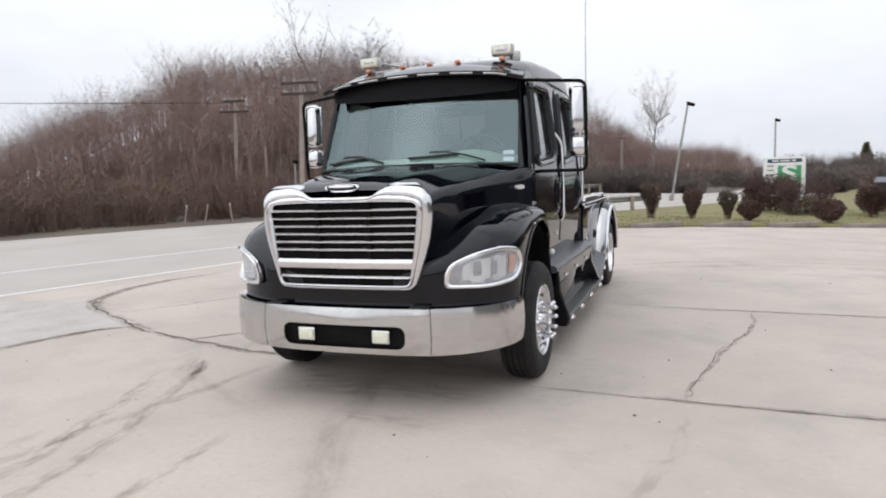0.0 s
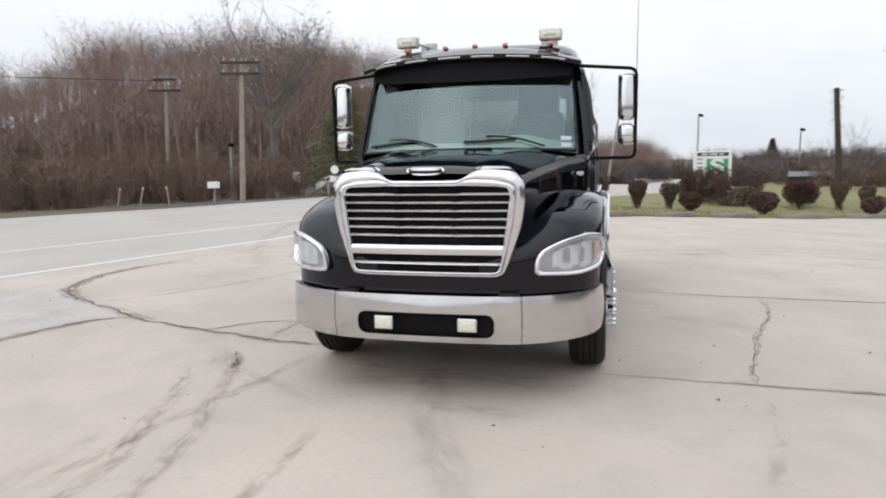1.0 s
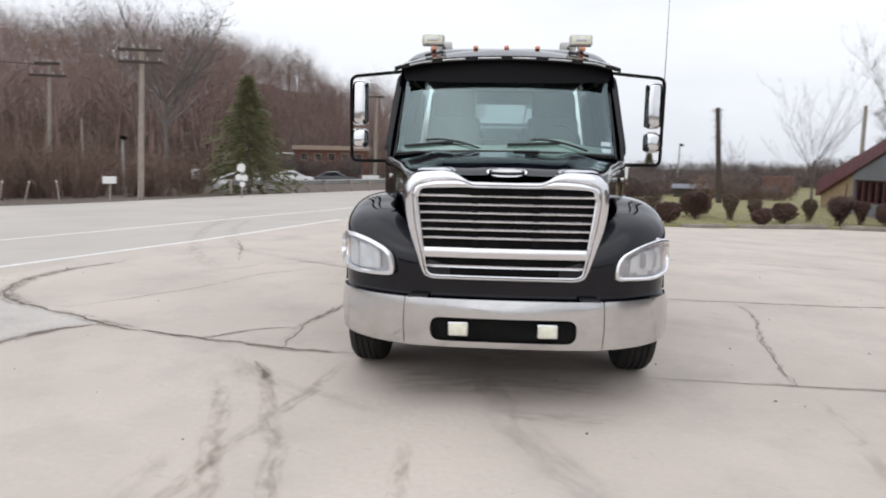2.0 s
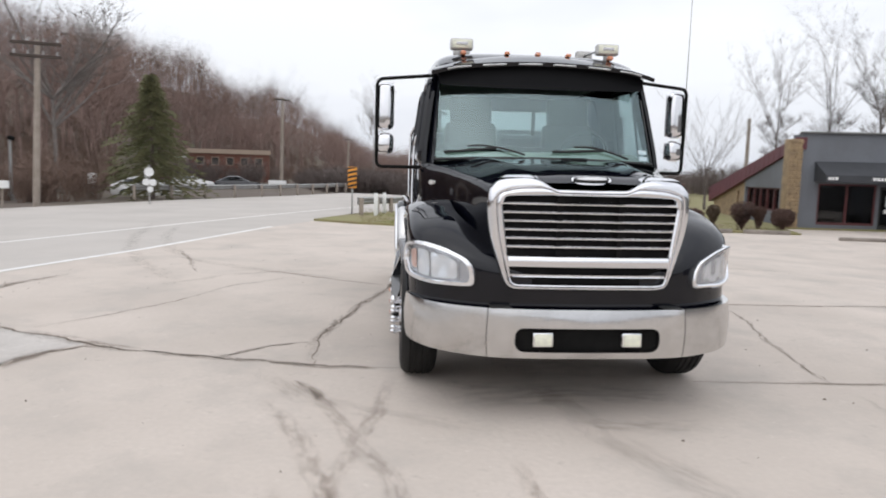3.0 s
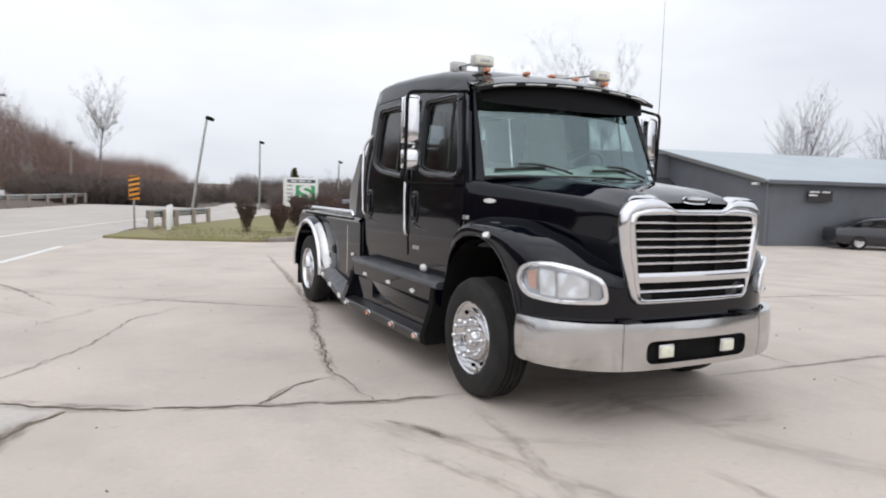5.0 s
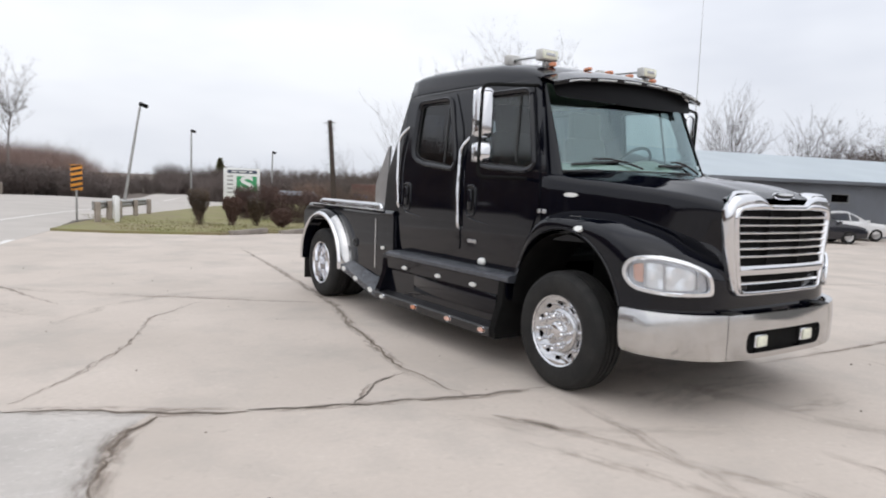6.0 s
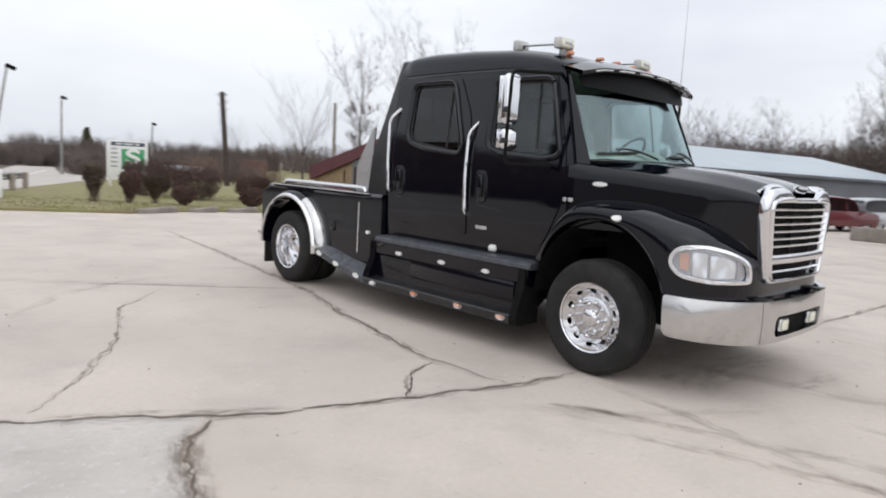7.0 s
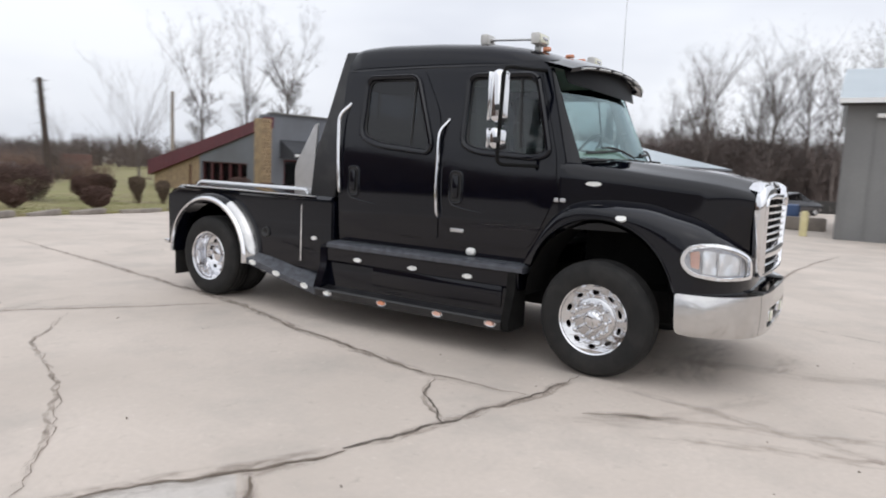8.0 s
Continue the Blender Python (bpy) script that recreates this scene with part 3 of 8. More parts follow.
# raised lip round the wheel opening
for side in (-1, 1):
    pts = [(side * (np.interp(y, WING[40:, 1], WING[40:, 0]) + 0.004), y, arch_z(y) + 0.012) for y in np.linspace(-0.645, 0.60, 28)]
    part("wheel_arch_lip", tube(pts, 0.009, 6), PAINT, truck)

# hood
HOOD = smooth_rows([(-1.15, 0.668, 1.650, 1.575, 0.84), (-1.02, 0.70, 1.705, 1.620, 0.84), (-0.75, 0.765, 1.765, 1.67, 0.84),
                    (-0.35, 0.855, 1.805, 1.715, 0.84), (-0.1, 0.925, 1.828, 1.745, 0.84), (0.10, 0.990, 1.842, 1.765, 0.84),
                    (0.25, 1.045, 1.853, 1.783, 0.84), (0.36, 1.082, 1.857, 1.79, 0.84), (0.42, 1.094, 1.858, 1.79, 0.84)], 6)


def hood_z(x, y):
    w, zt, zs = (np.interp(y, HOOD[:, 0], HOOD[:, k]) for k in (1, 2, 3))
    t = min(1.0, abs(x) / (w - 0.05))
    ridge = 0.018 * math.exp(-((abs(x) - 0.42 * w / 0.7) / 0.10) ** 2)
    return zt - (zt - zs) * t ** 2.6 + ridge


def hood():
    rings = []
    for y, w, zt, zs, zb in HOOD:
        ring = []
        for k in range(-14, 15):
            x = (w - 0.05) * k / 14
            ring.append((x, y, hood_z(x, y)))
        for side, order in ((1, 1), (-1, -1)):
            corner = [(side * (w - 0.05 + 0.05 * math.sin(a)), y, zs - 0.06 * (1 - math.cos(a))) for a in (0.5, 1.0, 1.57)]
            tuck = 0.13 * max(0.0, min(1.0, (-0.72 - y) / 0.40))
            wall = [(side * (w - tuck * t), y, zs - 0.06 - t * (zs - 0.06 - (1.22 if y > -0.75 else 1.0))) for t in (0.15, 0.4, 0.7, 1.0)]
            ring = ring + corner + wall if side == 1 else (corner + wall)[::-1] + ring
        rings.append(ring)
    front = [(x * 0.97, y + 0.03, z) for x, y, z in rings[0]]
    return loft([[(x * 0.9, -1.05, z - 0.02) for x, y, z in rings[0]], *rings])


part("hood", hood(), PAINT, truck)
part("hood_vent", box((0.18, -0.02, hood_z(0.18, -0.02) + 0.006), (0.22, 0.07, 0.016), 0.006, turn(-3)), PLASTIC, truck)


# grille
def grille_y(x, z, out=0.0):
    return Vector((x, -1.205 + 0.038 * (x / 0.7) ** 2 - 0.01 * (z - 1.2) - out, z))


cuts = [x / 100 for x in range(-65, 66, 10)]
GRILLE_EDGE = rounded([(-0.558, 0.910), (0.558, 0.910), (0.600, 1.01), (0.690, 1.29), (0.708, 1.47), (0.698, 1.60), (0.63, 1.668), (0.42, 1.682), (0.335, 1.655), (0.265, 1.605), (-0.265, 1.605),
                       (-0.335, 1.655), (-0.42, 1.682), (-0.63, 1.668), (-0.698, 1.60), (-0.708, 1.47), (-0.690, 1.29), (-0.600, 1.01)], [.05, .05, .06, .12, .1, .06, .08, .08, .05, .05, .05, .05, .08, .08, .06, .1, .12, .06])
GRILLE_HOLE = rounded([(-0.53, 0.958), (0.53, 0.958), (0.55, 1.10), (0.603, 1.50), (0.587, 1.55), (0.30, 1.557), (-0.30, 1.557), (-0.587, 1.55), (-0.603, 1.50), (-0.55, 1.10)], [.045, .045, .05, .05, .04, .02, .02, .04, .05, .05])


def ray_out(loop, a):
    """Where a ray from the grille's middle meets a closed outline."""
    c, s, best = math.cos(a), math.sin(a), 0.0
    for (x0, z0), (x1, z1) in zip(loop, loop[1:] + loop[:1]):
        z0, z1 = z0 - 1.3, z1 - 1.3
        dx, dz = x1 - x0, z1 - z0
        det = dx * s - dz * c
        if abs(det) > 1e-9:
            k = (z0 * c - x0 * s) / det
            r = (x0 + k * dx) * c + (z0 + k * dz) * s
            if -1e-6 <= k <= 1 + 1e-6 and r > best:
                best = r
    return best


def grille_surround():
    rings = [[] for _ in range(12)]
    prof = ((0.10, -0.075), (0.0, -0.044), (0.05, -0.026), (0.20, -0.009), (0.38, -0.002), (0.50, -0.003), (0.55, -0.013), (0.61, 0.003), (0.72, 0.012), (0.88, 0.009), (1.0, -0.008), (1.0, -0.07))
    for k in range(180):
        a = 2 * math.pi * k / 180
        ro, ri = ray_out(GRILLE_EDGE, a), ray_out(GRILLE_HOLE, a)
        for ring, (f, out) in zip(rings, prof):
            r = ro + (ri - ro) * f
            ring.append(grille_y(r * math.cos(a), 1.3 + r * math.sin(a), out))
    return loft(rings, closed=True)


grille = part("grille", grille_surround(), CHROME, truck, "chrome grille surround", 50)
part("grille_crossbar", loft([[grille_y(x, z, o) for z, o in ((1.064, -0.07), (1.066, -0.012), (1.076, 0.003), (1.10, 0.010), (1.125, 0.010), (1.140, 0.003), (1.149, -0.012), (1.151, -0.07))] for x in np.linspace(-0.56, 0.56, 13)]), CHROME, grille)
for k in range(6):
    z = 1.212 + 0.0582 * k
    w = lerp(z, (1.145, 1.50), (0.565, 0.62))
    part("grille_bar", loft([[grille_y(x, z + h, o) for h, o in ((-0.010, -0.060), (-0.010, -0.016), (-0.006, -0.004), (0.001, -0.001), (0.010, -0.014), (0.009, -0.060))] for x in np.linspace(-w, w, 13)]), BRIGHT_TRIM, grille)
part("grille_bar", loft([[grille_y(x, 1.012 + h, o) for h, o in ((-0.008, -0.045), (-0.009, -0.012), (0.0, -0.004), (0.009, -0.014), (0.009, -0.045))] for x in np.linspace(-0.545, 0.545, 13)]), BRIGHT_TRIM, grille)
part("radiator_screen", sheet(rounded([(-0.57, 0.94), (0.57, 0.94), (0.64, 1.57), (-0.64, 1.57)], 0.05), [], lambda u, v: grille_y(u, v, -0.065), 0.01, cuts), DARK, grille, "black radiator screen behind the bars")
for x in (-0.21, 0.21):
    part("grille_stay", sheet([(x - .02, 1.13), (x + .02, 1.13), (x + .02, 1.55), (x - .02, 1.55)], [], lambda u, v: grille_y(u, v, -0.030), 0.012), DARK, grille)
for side in (-1, 1):
    rows = []
    for t in np.linspace(0, 1, 8):
        x0, x1 = 0.285 + 0.13 * t, 0.690 - 0.11 * t
        row = []
        for q in np.linspace(0, 1, 13):
            x = x0 + (x1 - x0) * q
            y0 = grille_y(x, 1.64, -0.035).y
            rise = math.sin(min(1.0, q * 3.2, (1 - q) * 4 + 0.05) * 1.57)
            row.append((side * x, y0 + 0.15 * t, lerp(t, (0, 0.25, 0.6, 1.0), (1.60 + 0.078 * rise, 1.612 + 0.088 * rise, hood_z(x, max(y0 + 0.12, -1.12)) + 0.016 * rise, hood_z(x, y0 + 0.15) - 0.012))))
        rows.append(row)
    part("grille_cap", loft(rows), CHROME, grille, "chrome cap at the grille's shoulder", 60)
emblem = part("hood_emblem", sheet(oval(0, 0, 0.138, 0.030, 28, 0.75), [], lambda u, v: Vector((u, -1.150 + 0.10 * (u / 0.7) ** 2 + 0.6 * v, 1.672 + v * 0.8)), 0.014), CHROME, truck, "oval chrome maker's badge")
part("badge_plate", sheet(oval(0, 0, 0.124, 0.0215, 28, 0.75), [], lambda u, v: Vector((u, -1.1535 + 0.10 * (u / 0.7) ** 2 + 0.6 * v - 0.005, 1.677 + v * 0.8)), 0.004), PLASTIC, emblem)
part("badge_bar", sheet(oval(0, 0, 0.104, 0.011, 24, 0.6), [], lambda u, v: Vector((u, -1.1535 + 0.10 * (u / 0.7) ** 2 + 0.6 * v - 0.009, 1.680 + v * 0.8)), 0.004), ALUMINIUM, emblem)

# bumper
BUMP = smooth_rows([(0.0, -1.245), (0.40, -1.24), (0.69, -1.205), (0.92, -1.12), (1.09, -0.99), (1.19, -0.83), (1.228, -0.66)], 8)
BUMP_S = np.concatenate([[0], np.cumsum(np.hypot(np.diff(BUMP[:, 0]), np.diff(BUMP[:, 1])))])


def on_bumper(s, z, out=0.0):
    x, y = (np.interp(abs(s), BUMP_S, BUMP[:, k]) for k in (0, 1))
    bulge = 0.020 * (1 - ((z - 0.62) / 0.18) ** 2) + out
    t = abs(s) / BUMP_S[-1]
    return Vector((math.copysign(x + bulge * t, s), y - bulge * (1 - t), z + 0.02 * t ** 2))


SEAM = float(np.interp(0.685, BUMP[:, 0], BUMP_S))
END = float(BUMP_S[-1])
bumper_cuts = [k * 0.08 for k in range(-20, 21)]
bumper = part("bumper", sheet(rounded([(-SEAM, 0.450), (SEAM, 0.450), (SEAM, 0.79), (-SEAM, 0.79)], 0.008),
                              [rounded([(-0.50, 0.495), (0.50, 0.495), (0.50, 0.662), (-0.50, 0.662)], 0.07)], on_bumper, 0.05, bumper_cuts, (0.5, 0.56, 0.62, 0.68, 0.74)),
              POLISHED, truck, "polished steel bumper with lamp slot")
for side in (-1, 1):
    end = rounded([(side * (SEAM + 0.006), 0.450), (side * (END - 0.02), 0.470), (side * END, 0.79), (side * (SEAM + 0.006), 0.79)], [.01, .05, .03, .01])
    part("bumper_end", sheet(end, [], on_bumper, 0.05, bumper_cuts, (0.5, 0.56, 0.62, 0.68, 0.74)), POLISHED, bumper)
for o in (bumper, *bumper.children):
    b = o.modifiers.new("bevel", "BEVEL")
    b.width, b.segments, b.limit_method, b.angle_limit = 0.012, 2, "ANGLE", radians(50)
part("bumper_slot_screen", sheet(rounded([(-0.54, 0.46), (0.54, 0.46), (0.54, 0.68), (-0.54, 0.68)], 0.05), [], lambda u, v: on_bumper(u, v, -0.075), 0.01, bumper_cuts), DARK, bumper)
for x in (-0.31, 0.31):
    fog = part("fog_lamp", box((x, -1.215, 0.580), (0.145, 0.06, 0.105), 0.014), CHROME, truck, "square fog lamp with ribbed glass")
    part("lens", box((x, -1.249, 0.580), (0.122, 0.014, 0.084), 0.006), FOG_LENS, fog)
    part("stay", box((x, -1.19, 0.52), (0.03, 0.03, 0.06), 0.004), DARK, fog)
for x in (-0.60, 0.60):
    part("bumper_step", box((x, -1.17, 0.797), (0.14, 0.10, 0.012), 0.004), PLASTIC, bumper)

# headlights
LIGHT = rounded([(0.765, 0.928), (1.08, 0.918), (1.33, 0.955), (1.415, 1.06), (1.375, 1.182), (1.21, 1.214), (0.98, 1.172), (0.785, 1.085)], [.05, .08, .09, .08, .08, .12, .14, .09])
INNER = [(1.105 + (s - 1.105) * 0.91, 1.06 + (z - 1.06) * 0.82) for s, z in LIGHT]
BOWLS = (rounded([(0.90, 0.965), (1.105, 0.958), (1.115, 1.135), (1.00, 1.125), (0.90, 1.085)], [.03, .02, .02, .05, .03]),
         rounded([(1.125, 0.962), (1.235, 0.975), (1.245, 1.155), (1.135, 1.145)], 0.02))
light_cuts = [0.8 + 0.06 * k for k in range(15)]
for side in (-1, 1):
    lamp = part("headlight", sheet(LIGHT, [INNER], lambda u, v: on_wing(u, v, 0.022, side), 0.026, light_cuts), BRIGHT_TRIM, truck, "wraparound headlight with chrome bezel")
    part("bezel_rim", tube([on_wing(1.105 + (a - 1.105) * 0.96, 1.06 + (z - 1.06) * 0.92, 0.022, side) for a, z in LIGHT + LIGHT[:1]], 0.0155, 8), BRIGHT_TRIM, lamp)
    part("lens", sheet(INNER, [], lambda u, v: on_wing(u, v, 0.018, side), 0.002, light_cuts, (0.94, 1.0, 1.06)), LENS_GLASS, lamp)
    part("lamp_backing", sheet(INNER, [], lambda u, v: on_wing(u, v, 0.004, side), 0.003, light_cuts, (0.98, 1.04, 1.10)), LAMP_GREY, lamp)
    for k, bowl in enumerate(BOWLS):
        part("reflector", sheet(bowl, [], lambda u, v: on_wing(u, v, 0.008 + 0.006 * math.sin(u * 42 + k) * math.cos((v - 1.06) * 24), side), 0.003, [0.9 + 0.012 * k for k in range(30)], [0.95 + 0.014 * k for k in range(15)]), SILVER, lamp, "bright silvered reflector")
    part("turn_signal", sheet(rounded([(1.262, 1.005), (1.325, 1.02), (1.338, 1.135), (1.268, 1.15)], 0.018), [], lambda u, v: on_wing(u, v, 0.012, side), 0.004), PALE_AMBER, lamp, "pale amber turn signal")
    for s in (0.888, 1.119, 1.252):
        part("divider", tube([on_wing(s + 0.04 * (z - 1.05), z, 0.010, side) for z in (0.965, 1.02, 1.07, 1.12)], 0.004, 6), BRIGHT_TRIM, lamp)

# cab shell
CAB_Z = (0.80, 1.0, 1.35, 1.75, 1.95, 2.30, 2.60, 2.70, 2.80)
CAB_X = (1.015, 1.035, 1.055, 1.050, 1.035, 0.990, 0.945, 0.920, 0.86)


def cab_x(z):
    return lerp(z, CAB_Z, CAB_X)


Z_CUTS = (1.0, 1.2, 1.35, 1.55, 1.75, 1.85, 1.95, 2.1, 2.3, 2.45, 2.6, 2.66)
F_GLASS = rounded([(1.385, 1.93), (1.40, 2.53), (0.755, 2.51), (0.575, 1.87), (0.70, 1.845), (1.25, 1.89)], [.10, .09, .08, .07, .05, .2])
R_GLASS = rounded([(2.63, 1.99), (2.635, 2.545), (2.05, 2.535), (1.825, 1.93), (1.86, 1.86), (2.45, 1.935)], [.10, .09, .08, .06, .06, .2])


def grown(loop, d):
    cu, cv = sum(p[0] for p in loop) / len(loop), sum(p[1] for p in loop) / len(loop)
    out = []
    for u, v in loop:
        r = math.hypot(u - cu, v - cv)
        out.append((cu + (u - cu) * (r + d) / r, cv + (v - cv) * (r + d) / r))
    return out


SHELL = [(2.95, 0.86), (0.70, 0.86), (0.60, 1.02), (0.40, 1.25), (0.41, 1.35), (0.385, 1.79), (0.40, 1.86), (0.62, 2.60), (0.72, 2.68), (2.90, 2.70), (2.97, 2.62)]
F_DOOR = rounded([(1.60, 1.00), (1.60, 2.30), (1.575, 2.64), (0.76, 2.615), (0.70, 2.58), (0.47, 1.86), (0.44, 1.50), (0.62, 1.12), (0.70, 1.00)], [.05, .1, .08, .05, .05, .1, .1, .1, .05])
R_DOOR = rounded([(2.89, 1.00), (2.89, 2.60), (2.82, 2.65), (1.96, 2.64), (1.73, 2.24), (1.67, 1.95), (1.67, 1.00)], [.05, .08, .05, .08, .1, .1, .05])
cab = part("cab", sheet(SHELL, [grown(F_GLASS, 0.03), grown(R_GLASS, 0.03)], lambda u, v: Vector((cab_x(v), u, v)), -0.03, (), Z_CUTS), PAINT, truck, "black crew cab")
shell_left = mirrored(sheet(SHELL, [grown(F_GLASS, 0.03), grown(R_GLASS, 0.03)], lambda u, v: Vector((cab_x(v), u, v)), -0.03, (), Z_CUTS))
part("cab_side", shell_left, PAINT, cab)


for side in (-1, 1):
    for name, outline, pane, hu in (("front_door", F_DOOR, F_GLASS, 1.47), ("rear_door", R_DOOR, R_GLASS, 2.74)):
        ring1, ring2 = grown(pane, 0.045), grown(pane, 0.10)
        door = part(name, sheet(outline, [grown(pane, 0.012)], lambda u, v: Vector((side * (cab_x(v) + 0.016), u, v)), 0.025 * side * -1, (), Z_CUTS), PAINT, cab, "black crew-cab door")
        b = door.modifiers.new("bevel", "BEVEL")
        b.width, b.segments, b.limit_method, b.angle_limit = 0.012, 3, "ANGLE", radians(60)
        part("window_surround", tube([(side * (cab_x(v) + 0.030), u, v) for u, v in ring1 + ring1[:1]], 0.046, 12, flat=0.7), PAINT, door)
        part("window_seal", tube([(side * (cab_x(v) + 0.020), u, v) for u, v in grown(pane, 0.010) + grown(pane, 0.010)[:1]], 0.012, 6), PLASTIC, door)
        part("window_glass", sheet(grown(pane, 0.012), [], lambda u, v: Vector((side * (cab_x(v) + 0.012), u, v)), 0.004, (), Z_CUTS), SIDE_GLASS if name == "rear_door" else DOOR_GLASS, door, "dark tinted side glass" if name == "rear_door" else "lightly tinted side glass")
        du = 0.86 if name == "front_door" else 2.05
        lean = 0.10 if name == "front_door" else 0.03
        part("vent_bar", tube([(side * (cab_x(v) + 0.020), du + lean * (v - 2.2), v) for v in (1.90, 2.2, 2.52)], 0.012, 6), PLASTIC, door)
        part("handle_recess", sheet(rounded([(hu - 0.062, 1.375), (hu + 0.062, 1.375), (hu + 0.062, 1.655), (hu - 0.062, 1.655)], 0.045), [], lambda u, v: Vector((side * (cab_x(v) + 0.043), u, v)), 0.002), PLASTIC, door)
        ring = rounded([(hu - 0.07, 1.365), (hu + 0.07, 1.365), (hu + 0.07, 1.665), (hu - 0.07, 1.665)], 0.055)
        part("handle_rim", tube([(side * (cab_x(v) + 0.042), u, v) for u, v in ring + ring[:1]], 0.013, 8), PAINT, door)
        part("door_handle", box((side * (cab_x(1.52) + 0.058), hu, 1.52), (0.028, 0.066, 0.215), 0.013, None, 3), PAINT, door, "black door handle")
        part("pressed_line", tube([(side * (cab_x(v) + 0.038), u, v) for u, v in ((hu + 0.07, 1.38), (hu + 0.03, 1.34), (hu - 0.1, 1.31), (hu - 0.32, 1.285))], [0.012, 0.018, 0.015, 0.004], 8), PAINT, door)
    part("door_badge", box((side * (cab_x(1.10) + 0.044), 1.445, 1.105), (0.008, 0.15, 0.035), 0.004), ALUMINIUM, cab, "small bright badge")
    part("cowl_badge", box((side * (cab_x(1.46) + 0.034), 0.41, 1.462), (0.008, 0.11, 0.035), 0.004), ALUMINIUM, cab, "small bright badge")
    # grab rails
    for u, z0, z1, lean in ((1.665, 1.20, 2.17, 0.0), (2.925, 1.36, 2.32, 0.02)):
        rail = part("grab_rail", tube(bend([(side * 1.05, u, z0), (side * 1.115, u, z0 + 0.04), (side * 1.12, u + 0.02, z0 + 0.35), (side * 1.10, u + 0.015 + lean, z1 - 0.12), (side * 1.02, u - 0.07, z1)], 5, 0.12), 0.017, 8), CHROME, cab, "curved chrome grab rail")
        part("foot", box((side * 1.062, u, z0), (0.02, 0.035, 0.06), 0.006), CHROME, rail)
    part("cowl_lamp", sheet(oval(0.14, 1.615, 0.066, 0.020, 20), [], lambda u, v: Vector((side * (1.002 + 0.26 * (u - 0.1)), u, v)), 0.024), CLEAR_LENS, truck, "oval chrome-rimmed side lamp")
    wl = part("wing_lamp", sheet(oval(-0.19, 1.345, 0.045, 0.022, 18), [], lambda u, v: Vector((side * (1.226 - 0.02 * (v - 1.33) / 0.03), u, v)), 0.022), CLEAR_LENS, truck, "small oval wing lamp")

# roof
def roof_front(t):
    return 0.54 + 0.13 * t * t


ROOF_Y = (0.0, 0.06, 0.14, 0.3, 0.55, 0.8, 0.93, 0.98, 1.0)
ROOF_C = (2.715, 2.785, 2.84, 2.905, 2.945, 2.96, 2.945, 2.915, 2.80)
ROOF_E = (2.665, 2.705, 2.745, 2.79, 2.825, 2.845, 2.84, 2.82, 2.72)
rows = []
for t in np.linspace(0, 1, 26):
    row = []
    for k in np.linspace(-1, 1, 25):
        c, e = lerp(t, ROOF_Y, ROOF_C), lerp(t, ROOF_Y, ROOF_E)
        y = roof_front(k) + t * (2.97 - roof_front(k))
        row.append((0.945 * math.sin(k * 1.40) / math.sin(1.40), y, e + (c - e) * (1 - abs(k) ** 4)))
    base = lerp(t, ROOF_Y, (2.60, 2.635, 2.66, 2.685, 2.69, 2.69, 2.685, 2.67, 2.64))
    row = [(-0.962, row[0][1], base)] + row + [(0.962, row[-1][1], base)]
    rows.append(row)
part("roof", loft(rows), PAINT, cab, "black domed roof")
for side in (-1, 1):
    part("drip_rail", tube([(side * 0.95, y, lerp(y, (0.6, 0.8, 2.0, 2.95), (2.58, 2.645, 2.665, 2.655))) for y in np.linspace(0.62, 2.95, 14)], 0.016, 6), PAINT, cab)

# windscreen and pillars
def screen(u, t, out=0.0):
    y0, y1 = 0.06 + 0.24 * u * u, 0.50 + 0.13 * u * u
    w = 1.0 + (0.938 - 1.0) * t
    z0, z1 = 1.825 - 0.02 * u * u, 2.655 - 0.045 * u * u
    return Vector((u * w, y0 + (y1 - y0) * t - out, z0 + (z1 - z0) * t + out * 0.4))


def patch(fn, us, ts):
    return loft([[fn(u, t) for u in us] for t in ts])


wind = part("windscreen", patch(lambda u, t: screen(u * 0.985, 0.03 + t * 0.95), np.linspace(-1, 1, 49), np.linspace(0, 1, 20)), WINDSCREEN, cab, "large curved greenish windscreen")
for side in (-1, 1):
    rings = []
    for t in np.linspace(-0.03, 1.0, 9):
        a, b = screen(side * 0.978, t, 0.008), screen(side * 1.0, t, 0.0)
        rings.append([a, a.lerp(b, 0.5) + Vector((0, -0.012, 0.004)), b, b + Vector((side * 0.02, 0.06, 0)), Vector((side * (cab_x(b.z) + 0.002), b.y + 0.15, b.z)), Vector((side * (cab_x(b.z) - 0.06), b.y + 0.15, b.z)), a + Vector((0, 0.04, 0))])
    part("windscreen_pillar", loft(rings, closed=True, caps=True), PAINT, cab)
part("cowl", patch(lambda u, t: Vector((u * 0.99, lerp(t, (0, 1), (-0.04 + 0.2 * u * u, 0.10 + 0.24 * u * u)), 1.835 - 0.045 * u ** 2 - 0.006 * t)), np.linspace(-1, 1, 21), (0, 0.5, 1)), PLASTIC, cab)
part("screen_sill", tube([screen(u, 0.01, 0.006) for u in np.linspace(-0.98, 0.98, 25)], 0.014, 6), PLASTIC, cab)
